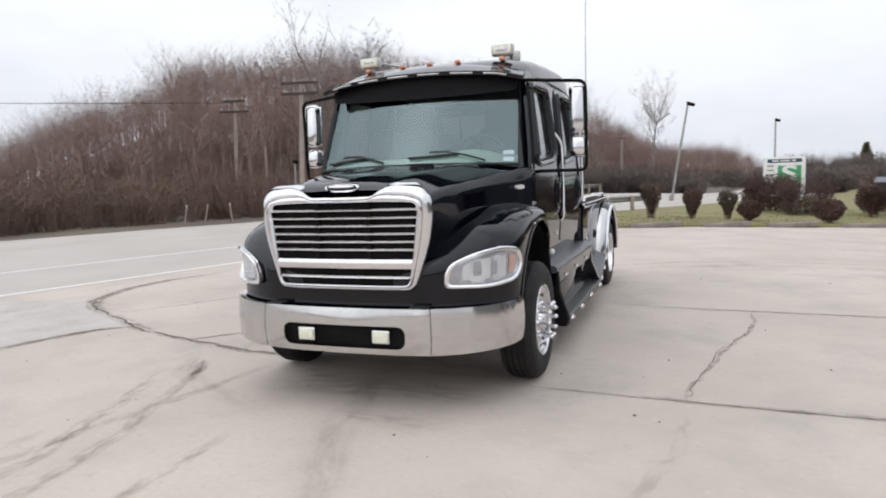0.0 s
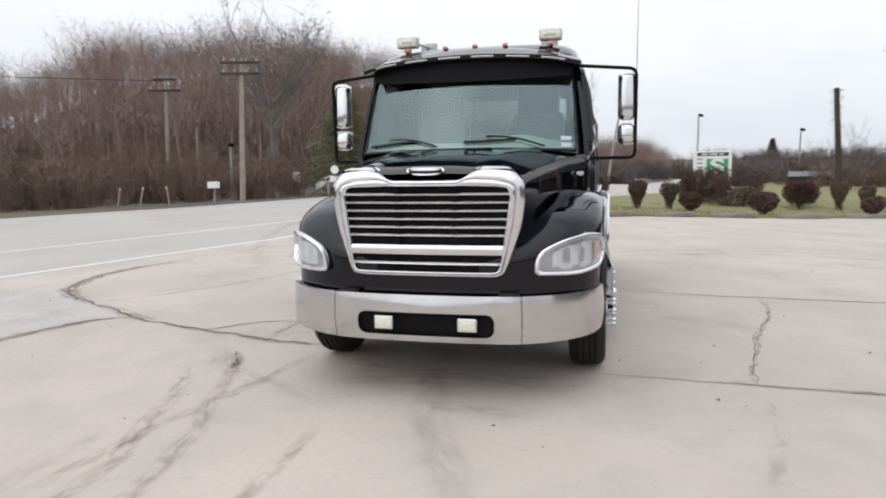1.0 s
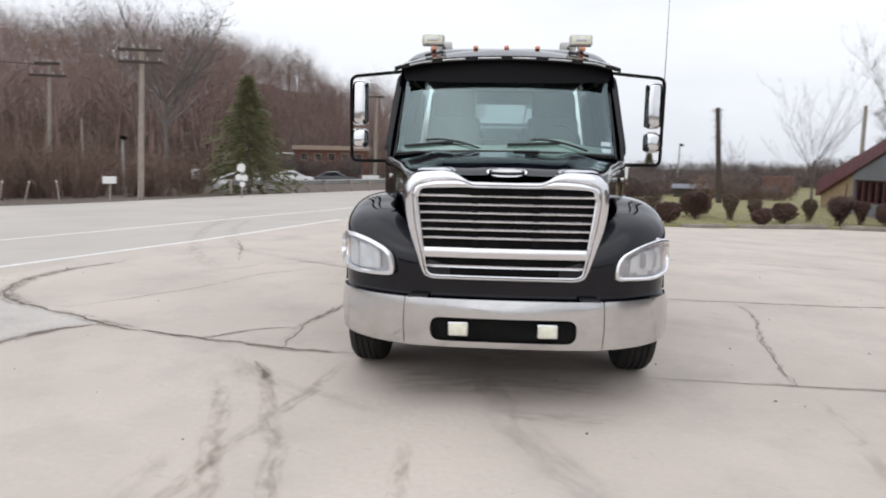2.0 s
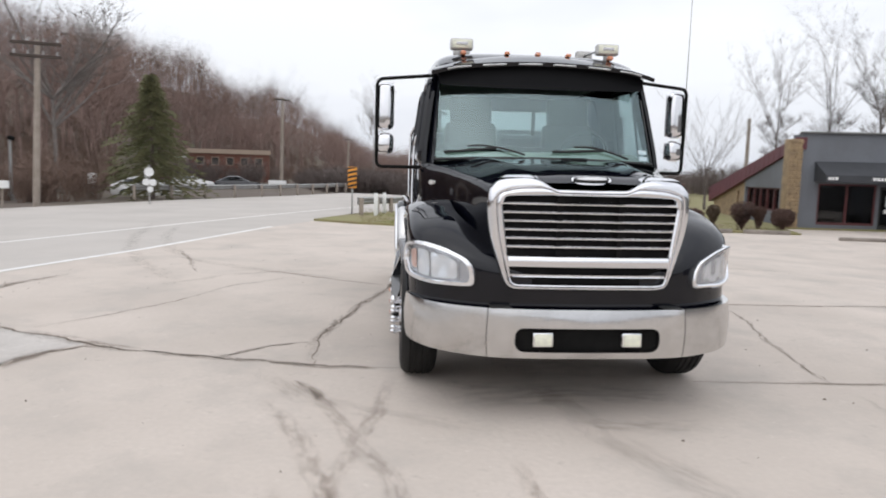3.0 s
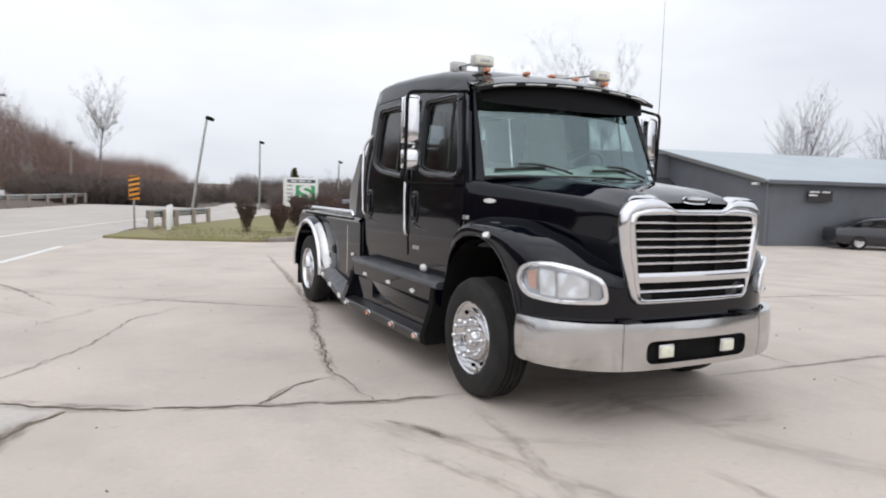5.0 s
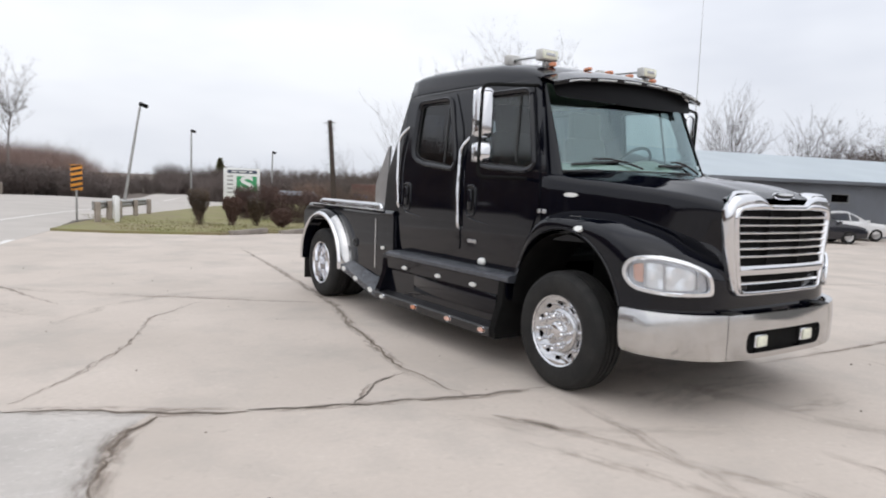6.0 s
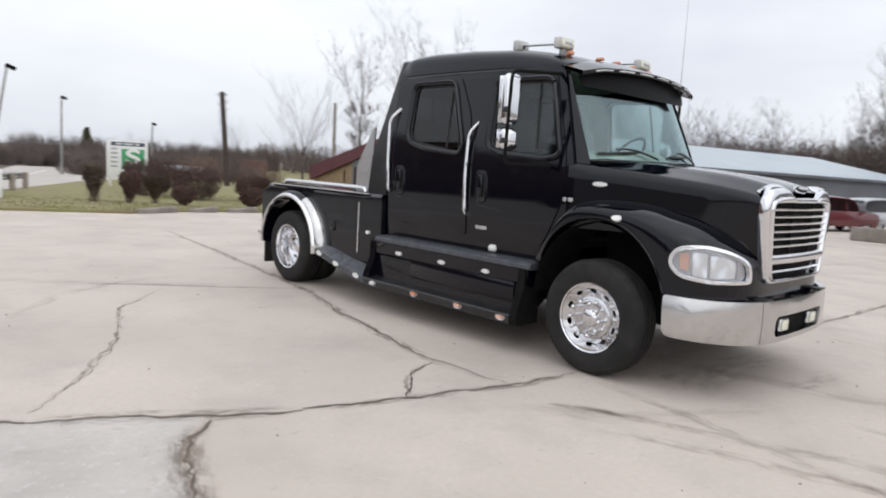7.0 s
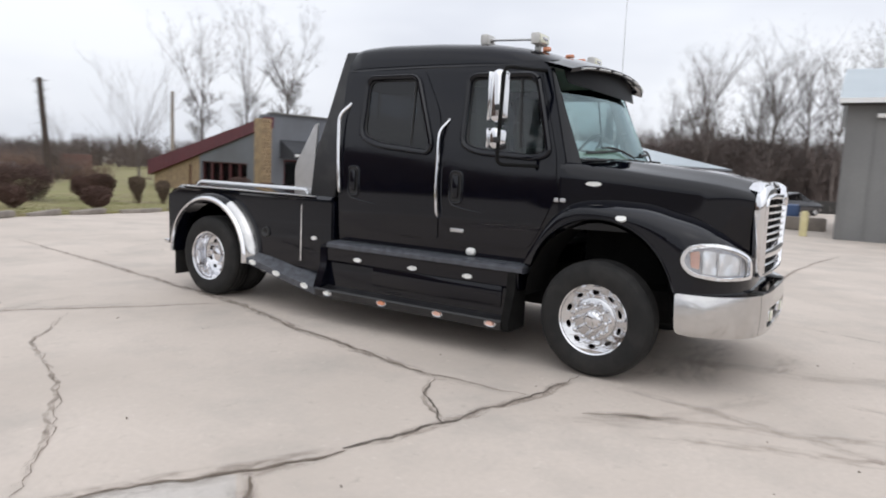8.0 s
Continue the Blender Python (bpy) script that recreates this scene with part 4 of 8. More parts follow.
for x0, x1, up in ((-0.22, -0.90, 0.07), (0.72, 0.02, 0.07)):
    wiper = part("wiper", tube([screen(x0 + (x1 - x0) * t, 0.035 + 0.10 * math.sin(t * 2.6) * (1 if t > 0 else 0), 0.03) for t in np.linspace(0, 0.72, 7)], 0.010, 6), PLASTIC, cab, "black wiper arm")
    part("blade", tube([screen(x0 + (x1 - x0) * t, 0.10 + 0.02 * math.cos(t * 3), 0.02) for t in np.linspace(0.35, 1.0, 9)], 0.013, 6), PLASTIC, wiper)

# sun visor over the windscreen with its lamps
def visor(u, t):
    yb, zb = 0.66 + 0.12 * u * u, 2.795 - 0.085 * u * u
    yf, zf = 0.295 + 0.11 * abs(u) ** 2.4, 2.680 - 0.062 * u * u
    droop = 0.025 * max(0.0, abs(u) - 0.78) / 0.22
    zb, zf = zb - droop, zf - droop
    return Vector((u * (0.925 + 0.088 * t ** 0.7), yb + (yf - yb) * t, zb + (zf - zb) * t ** 1.25))


us = np.linspace(-1, 1, 33)
bm = loft([[visor(u, t) for u in us] for t in np.linspace(0, 1, 7)] + [[visor(u, 1) + Vector((0, 0.012, -0.035)) for u in us]] + [[visor(u, t) + Vector((0, 0.012, -0.03)) for u in us] for t in np.linspace(0.96, 0.3, 4)])
vis = part("sun_visor", bm, PAINT, cab, "black drop sun visor with white lamp strips")
def drop_plate(u, v):
    q = u / 0.93
    low = 2.452 + 0.030 * q * q
    top = visor(max(-1.0, min(1.0, u / 0.985)), 0.9).z - 0.022
    return Vector((u, 0.350 + 0.12 * q * q + 0.03 * v, low + max(0.03, top - low) * v))


plate = rounded([(-0.93, 0.0), (0.93, 0.0), (0.945, 1.0), (-0.945, 1.0)], [.07, .07, .01, .01])
part("drop_plate", sheet([(u, v if v > 0.5 else v * 3.0 if v < 0.08 else v) for u, v in plate], [], drop_plate, 0.006, [k * 0.1 for k in range(-9, 10)]), ACRYLIC, vis, "dark acrylic drop plate under the visor")
for u in (-0.76, -0.46, -0.15, 0.15, 0.46, 0.76):
    pts = [visor(u + d, 1.0) + Vector((0, -0.004, -0.020)) for d in np.linspace(-0.10, 0.10, 7)]
    part("visor_lamp", tube(pts, 0.012, 8, flat=0.7), VISOR_LENS, vis, "slim clear lamp")
for x in (-0.29, 0.0, 0.29):
    y = 0.66
    base = part("clearance_lamp", box((x, y + 0.08, 2.822 - 0.03 * x * x), (0.048, 0.085, 0.034), 0.013), AMBER, cab, "pale amber roof clearance lamp")
# work lamps
for side in (-1, 1):
    x = side * 0.705
    lamp = part("work_lamp", box((x, 0.875, 2.912), (0.215, 0.09, 0.105), 0.018), LAMP_BODY, cab, "square pale work lamp")
    part("lens", box((x, 0.826, 2.912), (0.185, 0.014, 0.078), 0.006), FOG_LENS, lamp)
    part("lens_slot", box((x, 0.817, 2.914), (0.105, 0.008, 0.026), 0.003), LAMP_GREY, lamp)
    part("bracket", box((x, 0.885, 2.84), (0.05, 0.05, 0.10), 0.006), GALVANISED, lamp)
    part("amber_base", box((x + 0.01, 0.80, 2.822), (0.055, 0.08, 0.045), 0.02), AMBER, lamp)
    part("rod", tube([(x - side * 0.04, 0.92, 2.925), (x - side * 0.06, 1.42, 2.95)], 0.012, 8), ALUMINIUM, lamp)
    part("rear_lamp", box((x - side * 0.06, 1.46, 2.95), (0.17, 0.08, 0.10), 0.018), LAMP_BODY, lamp)
    part("rear_bracket", box((x - side * 0.06, 1.44, 2.885), (0.04, 0.04, 0.12), 0.004), GALVANISED, lamp)

# mirrors
for side in (-1, 1):
    X = side * 1.495
    mir = part("side_mirror", tube(bend([(side * 0.97, 0.66, 2.585), (X, 0.80, 2.555), (X - side * 0.0, 0.83, 1.745), (side * 1.05, 0.62, 1.745)], 5, 0.07), 0.016, 8), DARK, cab, "tall chrome-backed mirror on black tube arms")
    part("mirror_housing", box((side * 1.42, 0.865, 2.315), (0.175, 0.125, 0.45), 0.06, turn(0, 0, side * 12), 6), CHROME, mir)
    part("mirror_glass", box((side * 1.415, 0.932, 2.315), (0.145, 0.008, 0.41), 0.003, turn(0, 0, side * 12)), MIRROR, mir)
    part("convex_housing", box((side * 1.42, 0.865, 1.965), (0.175, 0.125, 0.20), 0.06, turn(0, 0, side * 12), 6), CHROME, mir)
    part("convex_glass", box((side * 1.415, 0.932, 1.965), (0.14, 0.008, 0.165), 0.003, turn(0, 0, side * 12)), MIRROR, mir)
    part("clamp", box((X, 0.84, 2.22), (0.035, 0.06, 0.05), 0.008), PLASTIC, mir)
    part("clamp", box((X, 0.84, 1.95), (0.035, 0.06, 0.05), 0.008), PLASTIC, mir)
    part("hinge", box((side * 1.045, 0.63, 1.745), (0.05, 0.07, 0.07), 0.01), PLASTIC, mir)
whip = part("whip_antenna", tube([(1.495, 0.82, 2.2), (1.50, 0.82, 3.1), (1.51, 0.83, 3.85)], [0.006, 0.0035, 0.002], 6), GALVANISED, truck, "tall thin whip antenna")

# cabin
part("cab_floor", box((0, 1.84, 0.98), (1.96, 2.12, 0.06)), CABIN_DARK, cab)
part("firewall", box((0, 0.46, 1.58), (1.94, 0.05, 0.42)), CABIN_DARK, cab)
part("headliner", patch(lambda u, t: Vector((u * 0.86, 0.66 + t * 2.2, 2.66 - 0.02 * u * u)), np.linspace(-1, 1, 9), (0, 0.5, 1)), CABIN_TRIM, cab)
def dash_top(u, t):
    hump = math.sin(min(1.0, t * 1.6) * 1.57)
    return Vector((u * 0.95, 0.22 + 0.2 * u * u + 0.48 * t, 1.82 + 0.085 * hump + 0.07 * math.exp(-((u - 0.48) / 0.24) ** 2) * hump - 0.30 * max(0, t - 0.85) * 4))


dash = part("dashboard", patch(dash_top, np.linspace(-1, 1, 25), np.linspace(0, 1, 13)), CABIN_TRIM, cab, "pale moulded dashboard")
wheel_at = Vector((0.50, 0.82, 1.93))
tilt = turn(38, 0, 0)
sw = part("steering_wheel", tube([wheel_at + tilt @ Vector((0.225 * math.cos(a), 0, 0.225 * math.sin(a))) for a in np.linspace(0, 2 * math.pi, 29)], 0.016, 8), CABIN_DARK, cab)
part("spoke", box(wheel_at, (0.40, 0.03, 0.05), 0.01, tilt), CABIN_DARK, sw)
part("column", tube([wheel_at, wheel_at + Vector((0, -0.25, -0.20))], 0.04, 8), CABIN_DARK, sw)


def cab_seat(x, y, w):
    seat = part("seat", box((x, y, 1.42), (w, 0.5, 0.18), 0.05), SEAT_CLOTH, cab, "dark cloth seat")
    part("backrest", box((x, y + 0.27, 1.84 if w < 1 else 1.75), (w, 0.16, 0.80 if w < 1 else 0.60), 0.06, turn(-8)), SEAT_CLOTH, seat)
    if w < 1:
        part("headrest", box((x, y + 0.34, 2.36), (0.44, 0.12, 0.32), 0.05, turn(-8)), SEAT_CLOTH, seat)
    part("seat_base", box((x, y, 1.18), (w * 0.8, 0.42, 0.34), 0.02), CABIN_DARK, seat)


cab_seat(-0.52, 1.22, 0.54)
cab_seat(0.52, 1.22, 0.54)
cab_seat(0.0, 2.38, 1.60)
REAR = rounded([(-0.93, 0.86), (0.93, 0.86), (0.99, 1.7), (0.90, 2.62), (0.80, 2.72), (-0.80, 2.72), (-0.90, 2.62), (-0.99, 1.7)], 0.05)
R_HOLE = rounded([(-0.80, 2.20), (0.80, 2.20), (0.78, 2.49), (-0.78, 2.49)], 0.06)
part("back_wall", sheet(REAR, [R_HOLE], lambda u, v: Vector((u, 2.94, v)), 0.03), PAINT, cab)
part("back_window", sheet(R_HOLE, [], lambda u, v: Vector((u, 2.955, v)), 0.005), DOOR_GLASS, cab)
for x in (-0.45, 0.45):
    part("window_divider", box((x, 2.95, 2.31), (0.045, 0.03, 0.38), 0.004), PLASTIC, cab)
for z in (1.87, 1.93):
    part("sticker", patch(lambda u, t: screen(0.90 + 0.045 * u, (z - 1.835) / 0.83 + 0.045 * t, 0.004), (-1, 1), (0, 1)), STICKER, wind, "small pale windscreen sticker")

# steps and skirts
for side in (-1, 1):
    top = part("cab_step", loft([[(side * x, y, z) for x, z in ((0.98, 0.872), (1.205, 0.858), (1.235, 0.835), (1.235, 0.80), (1.21, 0.79), (0.98, 0.79))] for y in (0.66, 1.4, 2.2, 2.97)], closed=True, caps=True), TREAD_PLATE, truck, "dark grit-coated upper step")
    part("step_box", loft([[(side * x, y, z) for x, z in ((0.98, 0.79), (1.215, 0.79), (1.205, 0.66), (1.17, 0.63), (0.98, 0.63))] for y in (0.70, 1.4, 2.2, 2.97)], closed=True, caps=True), PAINT, truck)
    part("step_panel", loft([[(side * x, y, z) for x, z in ((1.17, 0.72), (1.19, 0.36), (1.10, 0.34), (1.10, 0.72))] for y in (0.74, 2.97)], closed=True, caps=True), PAINT, truck, "black skirt panel")
    part("step_inset", box((side * 1.185, 1.62, 0.555), (0.02, 1.5, 0.20), 0.008), PAINT, truck)
    low = part("running_board", loft([[(side * x, y, z) for x, z in ((1.10, 0.40), (1.20, 0.385), (1.315, 0.365), (1.325, 0.35), (1.315, 0.275), (1.10, 0.265))] for y in (0.80, 1.5, 2.2, 3.05)], closed=True, caps=True), PAINT_DULL, truck, "black lower running board with marker lamps")
    part("step_end_plate", loft([[(side * x, y, z) for x, z in ((1.0, 0.84), (1.225, 0.80), (1.24, 0.60), (1.32, 0.36), (1.30, 0.27), (1.0, 0.27))] for y in (0.72, 0.80)], closed=True, caps=True), DARK, truck)
    rear_end = part("step_rear_plate", loft([[(side * x, y, z) for x, z in ((1.0, 0.84), (1.21, 0.81), (1.22, 0.60), (1.31, 0.38), (1.30, 0.28), (1.0, 0.28))] for y in (2.98, 3.08)], closed=True, caps=True), PAINT, truck)
    for y in (1.23, 1.86, 2.56):
        part("step_lamp", sheet(oval(y, 0.70, 0.055, 0.016, 16), [], lambda u, v: Vector((side * (1.212 + 0.012 * math.cos((u - y) * 20)), u, v)), 0.012), CLEAR_LENS, top)
    for k, y in enumerate((0.90, 1.47, 2.14, 2.86)):
        part("marker_lamp", sheet(oval(y, 0.325, 0.062, 0.028, 18), [], lambda u, v: Vector((side * (1.326 + 0.01 * math.cos((u - y) * 20)), u, v)), 0.012), CHROME, low)
        part("marker_lens", sheet(oval(y, 0.327, 0.042, 0.017, 16), [], lambda u, v: Vector((side * (1.342 + 0.008 * math.cos((u - y) * 25)), u, v)), 0.008), (PALE_AMBER, PALE_AMBER, AMBER, CLEAR_LENS)[k], low)
    # sloping board back to the rear wheel
    board = part("rear_board", loft([[(side * x, y, z) for x, z in ((1.02, zt + 0.10), (xo - 0.03, zt), (xo, zt - 0.02), (xo, zt - 0.09), (1.02, zt - 0.10))] for y, xo, zt in ((3.05, 1.31, 0.37), (3.5, 1.285, 0.44), (3.9, 1.26, 0.52), (4.22, 1.24, 0.57))], closed=True, caps=True), TREAD_PLATE, truck, "sloping dark board ahead of the rear wheel")
    for y, xo, zt in ((3.22, 1.30, 0.40), (3.68, 1.276, 0.475), (4.10, 1.246, 0.55)):
        part("marker_lamp", sheet(oval(y, zt - 0.045, 0.055, 0.026, 16), [], lambda u, v: Vector((side * (xo + 0.006 + 0.01 * math.cos((u - y) * 20)), u, v + (u - y) * 0.17)), 0.012), CLEAR_LENS, board)
    part("step_spot", box((side * 1.055, 1.29, 0.915), (0.075, 0.10, 0.075), 0.032, turn(0, 0, 12), 4), CLEAR_LENS, truck, "small pale spot lamp on the step")
    part("air_pipe", tube([(side * 0.98, 3.6, 0.42), (side * 0.98, 4.2, 0.42)], 0.07, 12), ALUMINIUM, truck)

# haul bed
BED = rounded([(3.02, 0.50), (4.23, 0.50), (4.23, 0.55)] + [(4.93 - 0.66 * math.cos(a), 0.52 + 0.66 * math.sin(a)) for a in np.linspace(0.15, math.pi - 0.1, 17)] + [(5.62, 0.55), (5.84, 0.55), (5.86, 1.16), (5.74, 1.275), (3.02, 1.275)], 0.02, 2)
bed = part("haul_bed", sheet(BED, [], lambda u, v: Vector((-1.085, u, v)), -0.03), PAINT, truck, "black flat haul bed with chrome top rails")
part("bed_side", mirrored(sheet(BED, [], lambda u, v: Vector((-1.085, u, v)), -0.03)), PAINT, bed)
part("bed_deck", loft([[(x, y, z) for x, z in ((-1.12, 1.265), (-1.14, 1.29), (-1.10, 1.325), (1.10, 1.325), (1.14, 1.29), (1.12, 1.265))] for y in (3.02, 5.62)] + [[(x * 0.98, 5.86, 1.17 + (z - 1.265) * 0.6) for x, z in ((-1.12, 1.265), (-1.14, 1.29), (-1.10, 1.325), (1.10, 1.325), (1.14, 1.29), (1.12, 1.265))]], closed=True, caps=True), PAINT, bed)
part("bed_rear_panel", box((0, 5.84, 0.86), (2.14, 0.03, 0.62), 0.008), PAINT, bed)
for side in (-1, 1):
    part("bed_rail", tube(bend([(side * 1.06, 3.42, 1.33), (side * 1.06, 3.46, 1.385), (side * 1.06, 5.28, 1.385), (side * 1.06, 5.34, 1.33)], 4, 0.04), 0.020, 8), CHROME, bed, "chrome bed rail")
    part("bed_edge_trim", box((side * 1.125, 4.4, 1.318), (0.04, 2.3, 0.012), 0.004), ALUMINIUM, bed)
    rings = []
    for a in np.linspace(-0.06, math.pi + 0.05, 27):
        c, s = -math.cos(a), math.sin(a)
        fore = 0.05 * max(0.0, -c)
        rings.append([(side * x, 4.93 + r * c, 0.52 + r * s) for x, r in ((1.08, 0.742 + fore), (1.14, 0.742 + 0.9 * fore), (1.19, 0.738 + 0.7 * fore), (1.222, 0.722 + 0.3 * fore), (1.242, 0.696), (1.25, 0.66), (1.245, 0.635), (1.08, 0.62))])
    flare = part("rear_wing_flare", loft(rings[9:]), PAINT, bed, "glossy black rounded rear wing")
    guard = part("stone_guard", loft(rings[:10]), POLISHED, bed, "polished steel guard on the front of the rear wing")
    part("guard_cap", revolve([(side * 1.10, 0.001), (side * 1.135, 0.045), (side * 1.13, 0.06), (side * 1.10, 0.062)], 18, "X", (0, 4.02, 0.86)), PLASTIC, guard)
    band = ((1.234, 0.688), (1.236, 0.701), (1.256, 0.694), (1.270, 0.678), (1.268, 0.658), (1.242, 0.650))
    part("wing_trim", loft([[(side * x, 4.93 - r * math.cos(a), 0.52 + r * math.sin(a)) for x, r in band] for a in np.linspace(-0.06, math.pi + 0.05, 37)]), CHROME, bed, "chrome rear wheel arch trim")
    part("fuel_cap", revolve([(side * 1.09, 0.001), (side * 1.105, 0.06), (side * 1.10, 0.085), (side * 1.085, 0.09)], 20, "X", (0, 3.93, 0.98)), PLASTIC, bed)
    part("bed_seam", box((side * 1.119, 3.46, 0.90), (0.010, 0.018, 0.62)), BRIGHT_TRIM, bed)
    part("bed_lamp", sheet(oval(3.26, 0.86, 0.040, 0.022, 16), [], lambda u, v: Vector((side * 1.13, u, v)), 0.012), CLEAR_LENS, bed)
    part("side_lamp", sheet(oval(3.16, 0.88, 0.035, 0.022, 14), [], lambda u, v: Vector((side * 1.095, u, v)), 0.014), CLEAR_LENS, bed)
    part("rear_lamp", box((side * 1.10, 5.86, 0.58), (0.10, 0.10, 0.05), 0.012), CHROME, bed)
    part("mud_flap", box((side * 1.02, 5.60, 0.42), (0.36, 0.015, 0.48), 0.004), RUBBER, bed)
    # slanted cab guard
    rows = ((1.28, 3.05, 3.42, 1.045), (1.77, 3.05, 3.38, 1.02), (2.23, 2.995, 3.265, 0.94), (2.60, 2.96, 3.195, 0.865), (2.895, 2.935, 3.14, 0.80))
    post = part("cab_guard_post", loft([[(side * 0.72, y0, z), (side * xo, y0, z), (side * xo, y1, z), (side * 0.72, y1, z)] for z, y0, y1, xo in rows], closed=True, caps=True), PAINT_DULL, bed, "slanted black cab guard post")
    b = post.modifiers.new("bevel", "BEVEL")
    b.width, b.segments, b.limit_method, b.angle_limit = 0.02, 3, "ANGLE", radians(50)
    part("guard_wing", sheet(rounded([(3.40, 1.325), (3.665, 1.325), (3.665, 1.63), (3.41, 2.10), (3.36, 2.12)], [.01, .02, .06, .03, .01]), [], lambda u, v: Vector((side * (1.03 - 0.10 * max(0, v - 1.75)), u, v)), 0.02), ALUMINIUM, bed, "brushed steel guard plate")
    part("bed_front_box", box((side * 0.94, 3.13, 0.92), (0.30, 0.24, 0.72), 0.015), PAINT, bed)
part("guard_top_bar", box((0, 3.04, 2.84), (1.5, 0.14, 0.07), 0.015), PAINT, bed)
for z in (1.95, 2.25):
    part("guard_cross_bar", box((0, 3.12, z), (1.5, 0.05, 0.05), 0.01), PAINT, bed)
part("guard_panel", box((0, 3.2, 1.60), (1.5, 0.02, 0.55), 0.005), ALUMINIUM, bed)

# chassis
chassis = part("chassis_rail", box((-0.42, 2.2, 0.62), (0.08, 6.4, 0.24), 0.01), DARK, truck)
part("chassis_rail", box((0.42, 2.2, 0.62), (0.08, 6.4, 0.24), 0.01), DARK, truck)
part("front_axle", tube([(-1.0, 0, 0.45), (-0.5, 0, 0.40), (0.5, 0, 0.40), (1.0, 0, 0.45)], 0.06, 8), DARK, truck)
part("rear_axle", tube([(-0.9, 4.93, 0.49), (-0.25, 4.93, 0.49), (0, 4.93, 0.49), (0.25, 4.93, 0.49), (0.9, 4.93, 0.49)], [0.08, 0.09, 0.2, 0.09, 0.08], 10), DARK, truck)
part("engine_block", box((0, -0.25, 0.95), (0.9, 1.3, 0.75), 0.05), DARK, truck)
part("sump_tray", box((0, 0.2, 0.58), (1.4, 1.9, 0.30), 0.05), DARK, truck)
for side in (-1, 1):
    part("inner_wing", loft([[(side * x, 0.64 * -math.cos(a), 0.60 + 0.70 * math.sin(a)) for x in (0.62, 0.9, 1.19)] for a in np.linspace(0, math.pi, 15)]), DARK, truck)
    part("tank", tube([(side * 0.80, 0.95, 0.60), (side * 0.80, 2.8, 0.60)], 0.27, 16), DARK, truck)
    part("tow_bracket", tube([(side * 0.90, -0.70, 0.66), (side * 0.90, -1.05, 0.66)], 0.02, 6), GALVANISED, truck)

# wheels
def wheel_front(side):
    c = Vector((side * 1.11, -0.02, 0.495))
    hub = new("front_wheel")
    hub.parent = truck
    hub.location = c
    tagged(hub, "truck wheel with polished rim and chrome hub")
    S = side
    prof = [(-0.13, 0.285), (-0.145, 0.33), (-0.148, 0.40), (-0.135, 0.455), (-0.115, 0.478)]
    for g in (-0.07, -0.025, 0.025, 0.07):
        prof += [(g - 0.009, 0.494), (g - 0.007, 0.482), (g + 0.007, 0.482), (g + 0.009, 0.494)]
    prof += [(0.115, 0.478), (0.128, 0.462), (0.135, 0.455), (0.139, 0.452), (0.146, 0.42), (0.149, 0.405), (0.148, 0.39), (0.149, 0.375), (0.145, 0.33), (0.135, 0.30), (0.12, 0.285)]
    part("tyre", revolve([(S * d, r) for d, r in prof], 64), RUBBER, hub, "black worn road tyre")
    rim = part("rim", revolve([(S * d, r) for d, r in ((0.115, 0.283), (0.135, 0.300), (0.142, 0.297), (0.135, 0.285), (0.10, 0.278), (0.06, 0.268), (-0.10, 0.26))], 56), CHROME, hub, "polished wheel rim")
    holes = [oval(0.230 * math.cos(a), 0.230 * math.sin(a), 0.018, 0.033, 12, 1.0, a) for a in (2 * math.pi * (k + 0.5) / 10 for k in range(10))]
    disc = sheet(oval(0, 0, 0.282, 0.282, 60), [oval(0, 0, 0.178, 0.178, 40), *holes], lambda u, v: Vector((S * lerp(math.hypot(u, v), (0.178, 0.20, 0.262, 0.282), (0.082, 0.088, 0.116, 0.128)), u, v)))
    part("wheel_disc", disc, RIM_METAL, rim)
    part("hub_disc", revolve([(S * d, r) for d, r in ((0.06, 0.182), (0.096, 0.178), (0.104, 0.165), (0.106, 0.085), (0.102, 0.001))], 40), RIM_METAL, rim, "polished hub disc")
    part("hub_cap", revolve([(S * d, r) for d, r in ((0.10, 0.082), (0.135, 0.078), (0.150, 0.066), (0.158, 0.045), (0.160, 0.001))], 28), CHROME, rim, "chrome hub cover")
    for k in range(10):
        a = 2 * math.pi * k / 10
        part("lug_nut", revolve([(S * d, r) for d, r in ((0.10, 0.019), (0.122, 0.017), (0.128, 0.012), (0.185, 0.012), (0.192, 0.017), (0.206, 0.021), (0.222, 0.018), (0.231, 0.010), (0.233, 0.001))], 10, "X", (0, 0.142 * math.cos(a), 0.142 * math.sin(a))), CHROME, rim)
    part("brake_drum", revolve([(S * d, r) for d, r in ((0.03, 0.001), (0.03, 0.22), (-0.10, 0.23), (-0.10, 0.001))], 28), DARK, hub)
    return hub


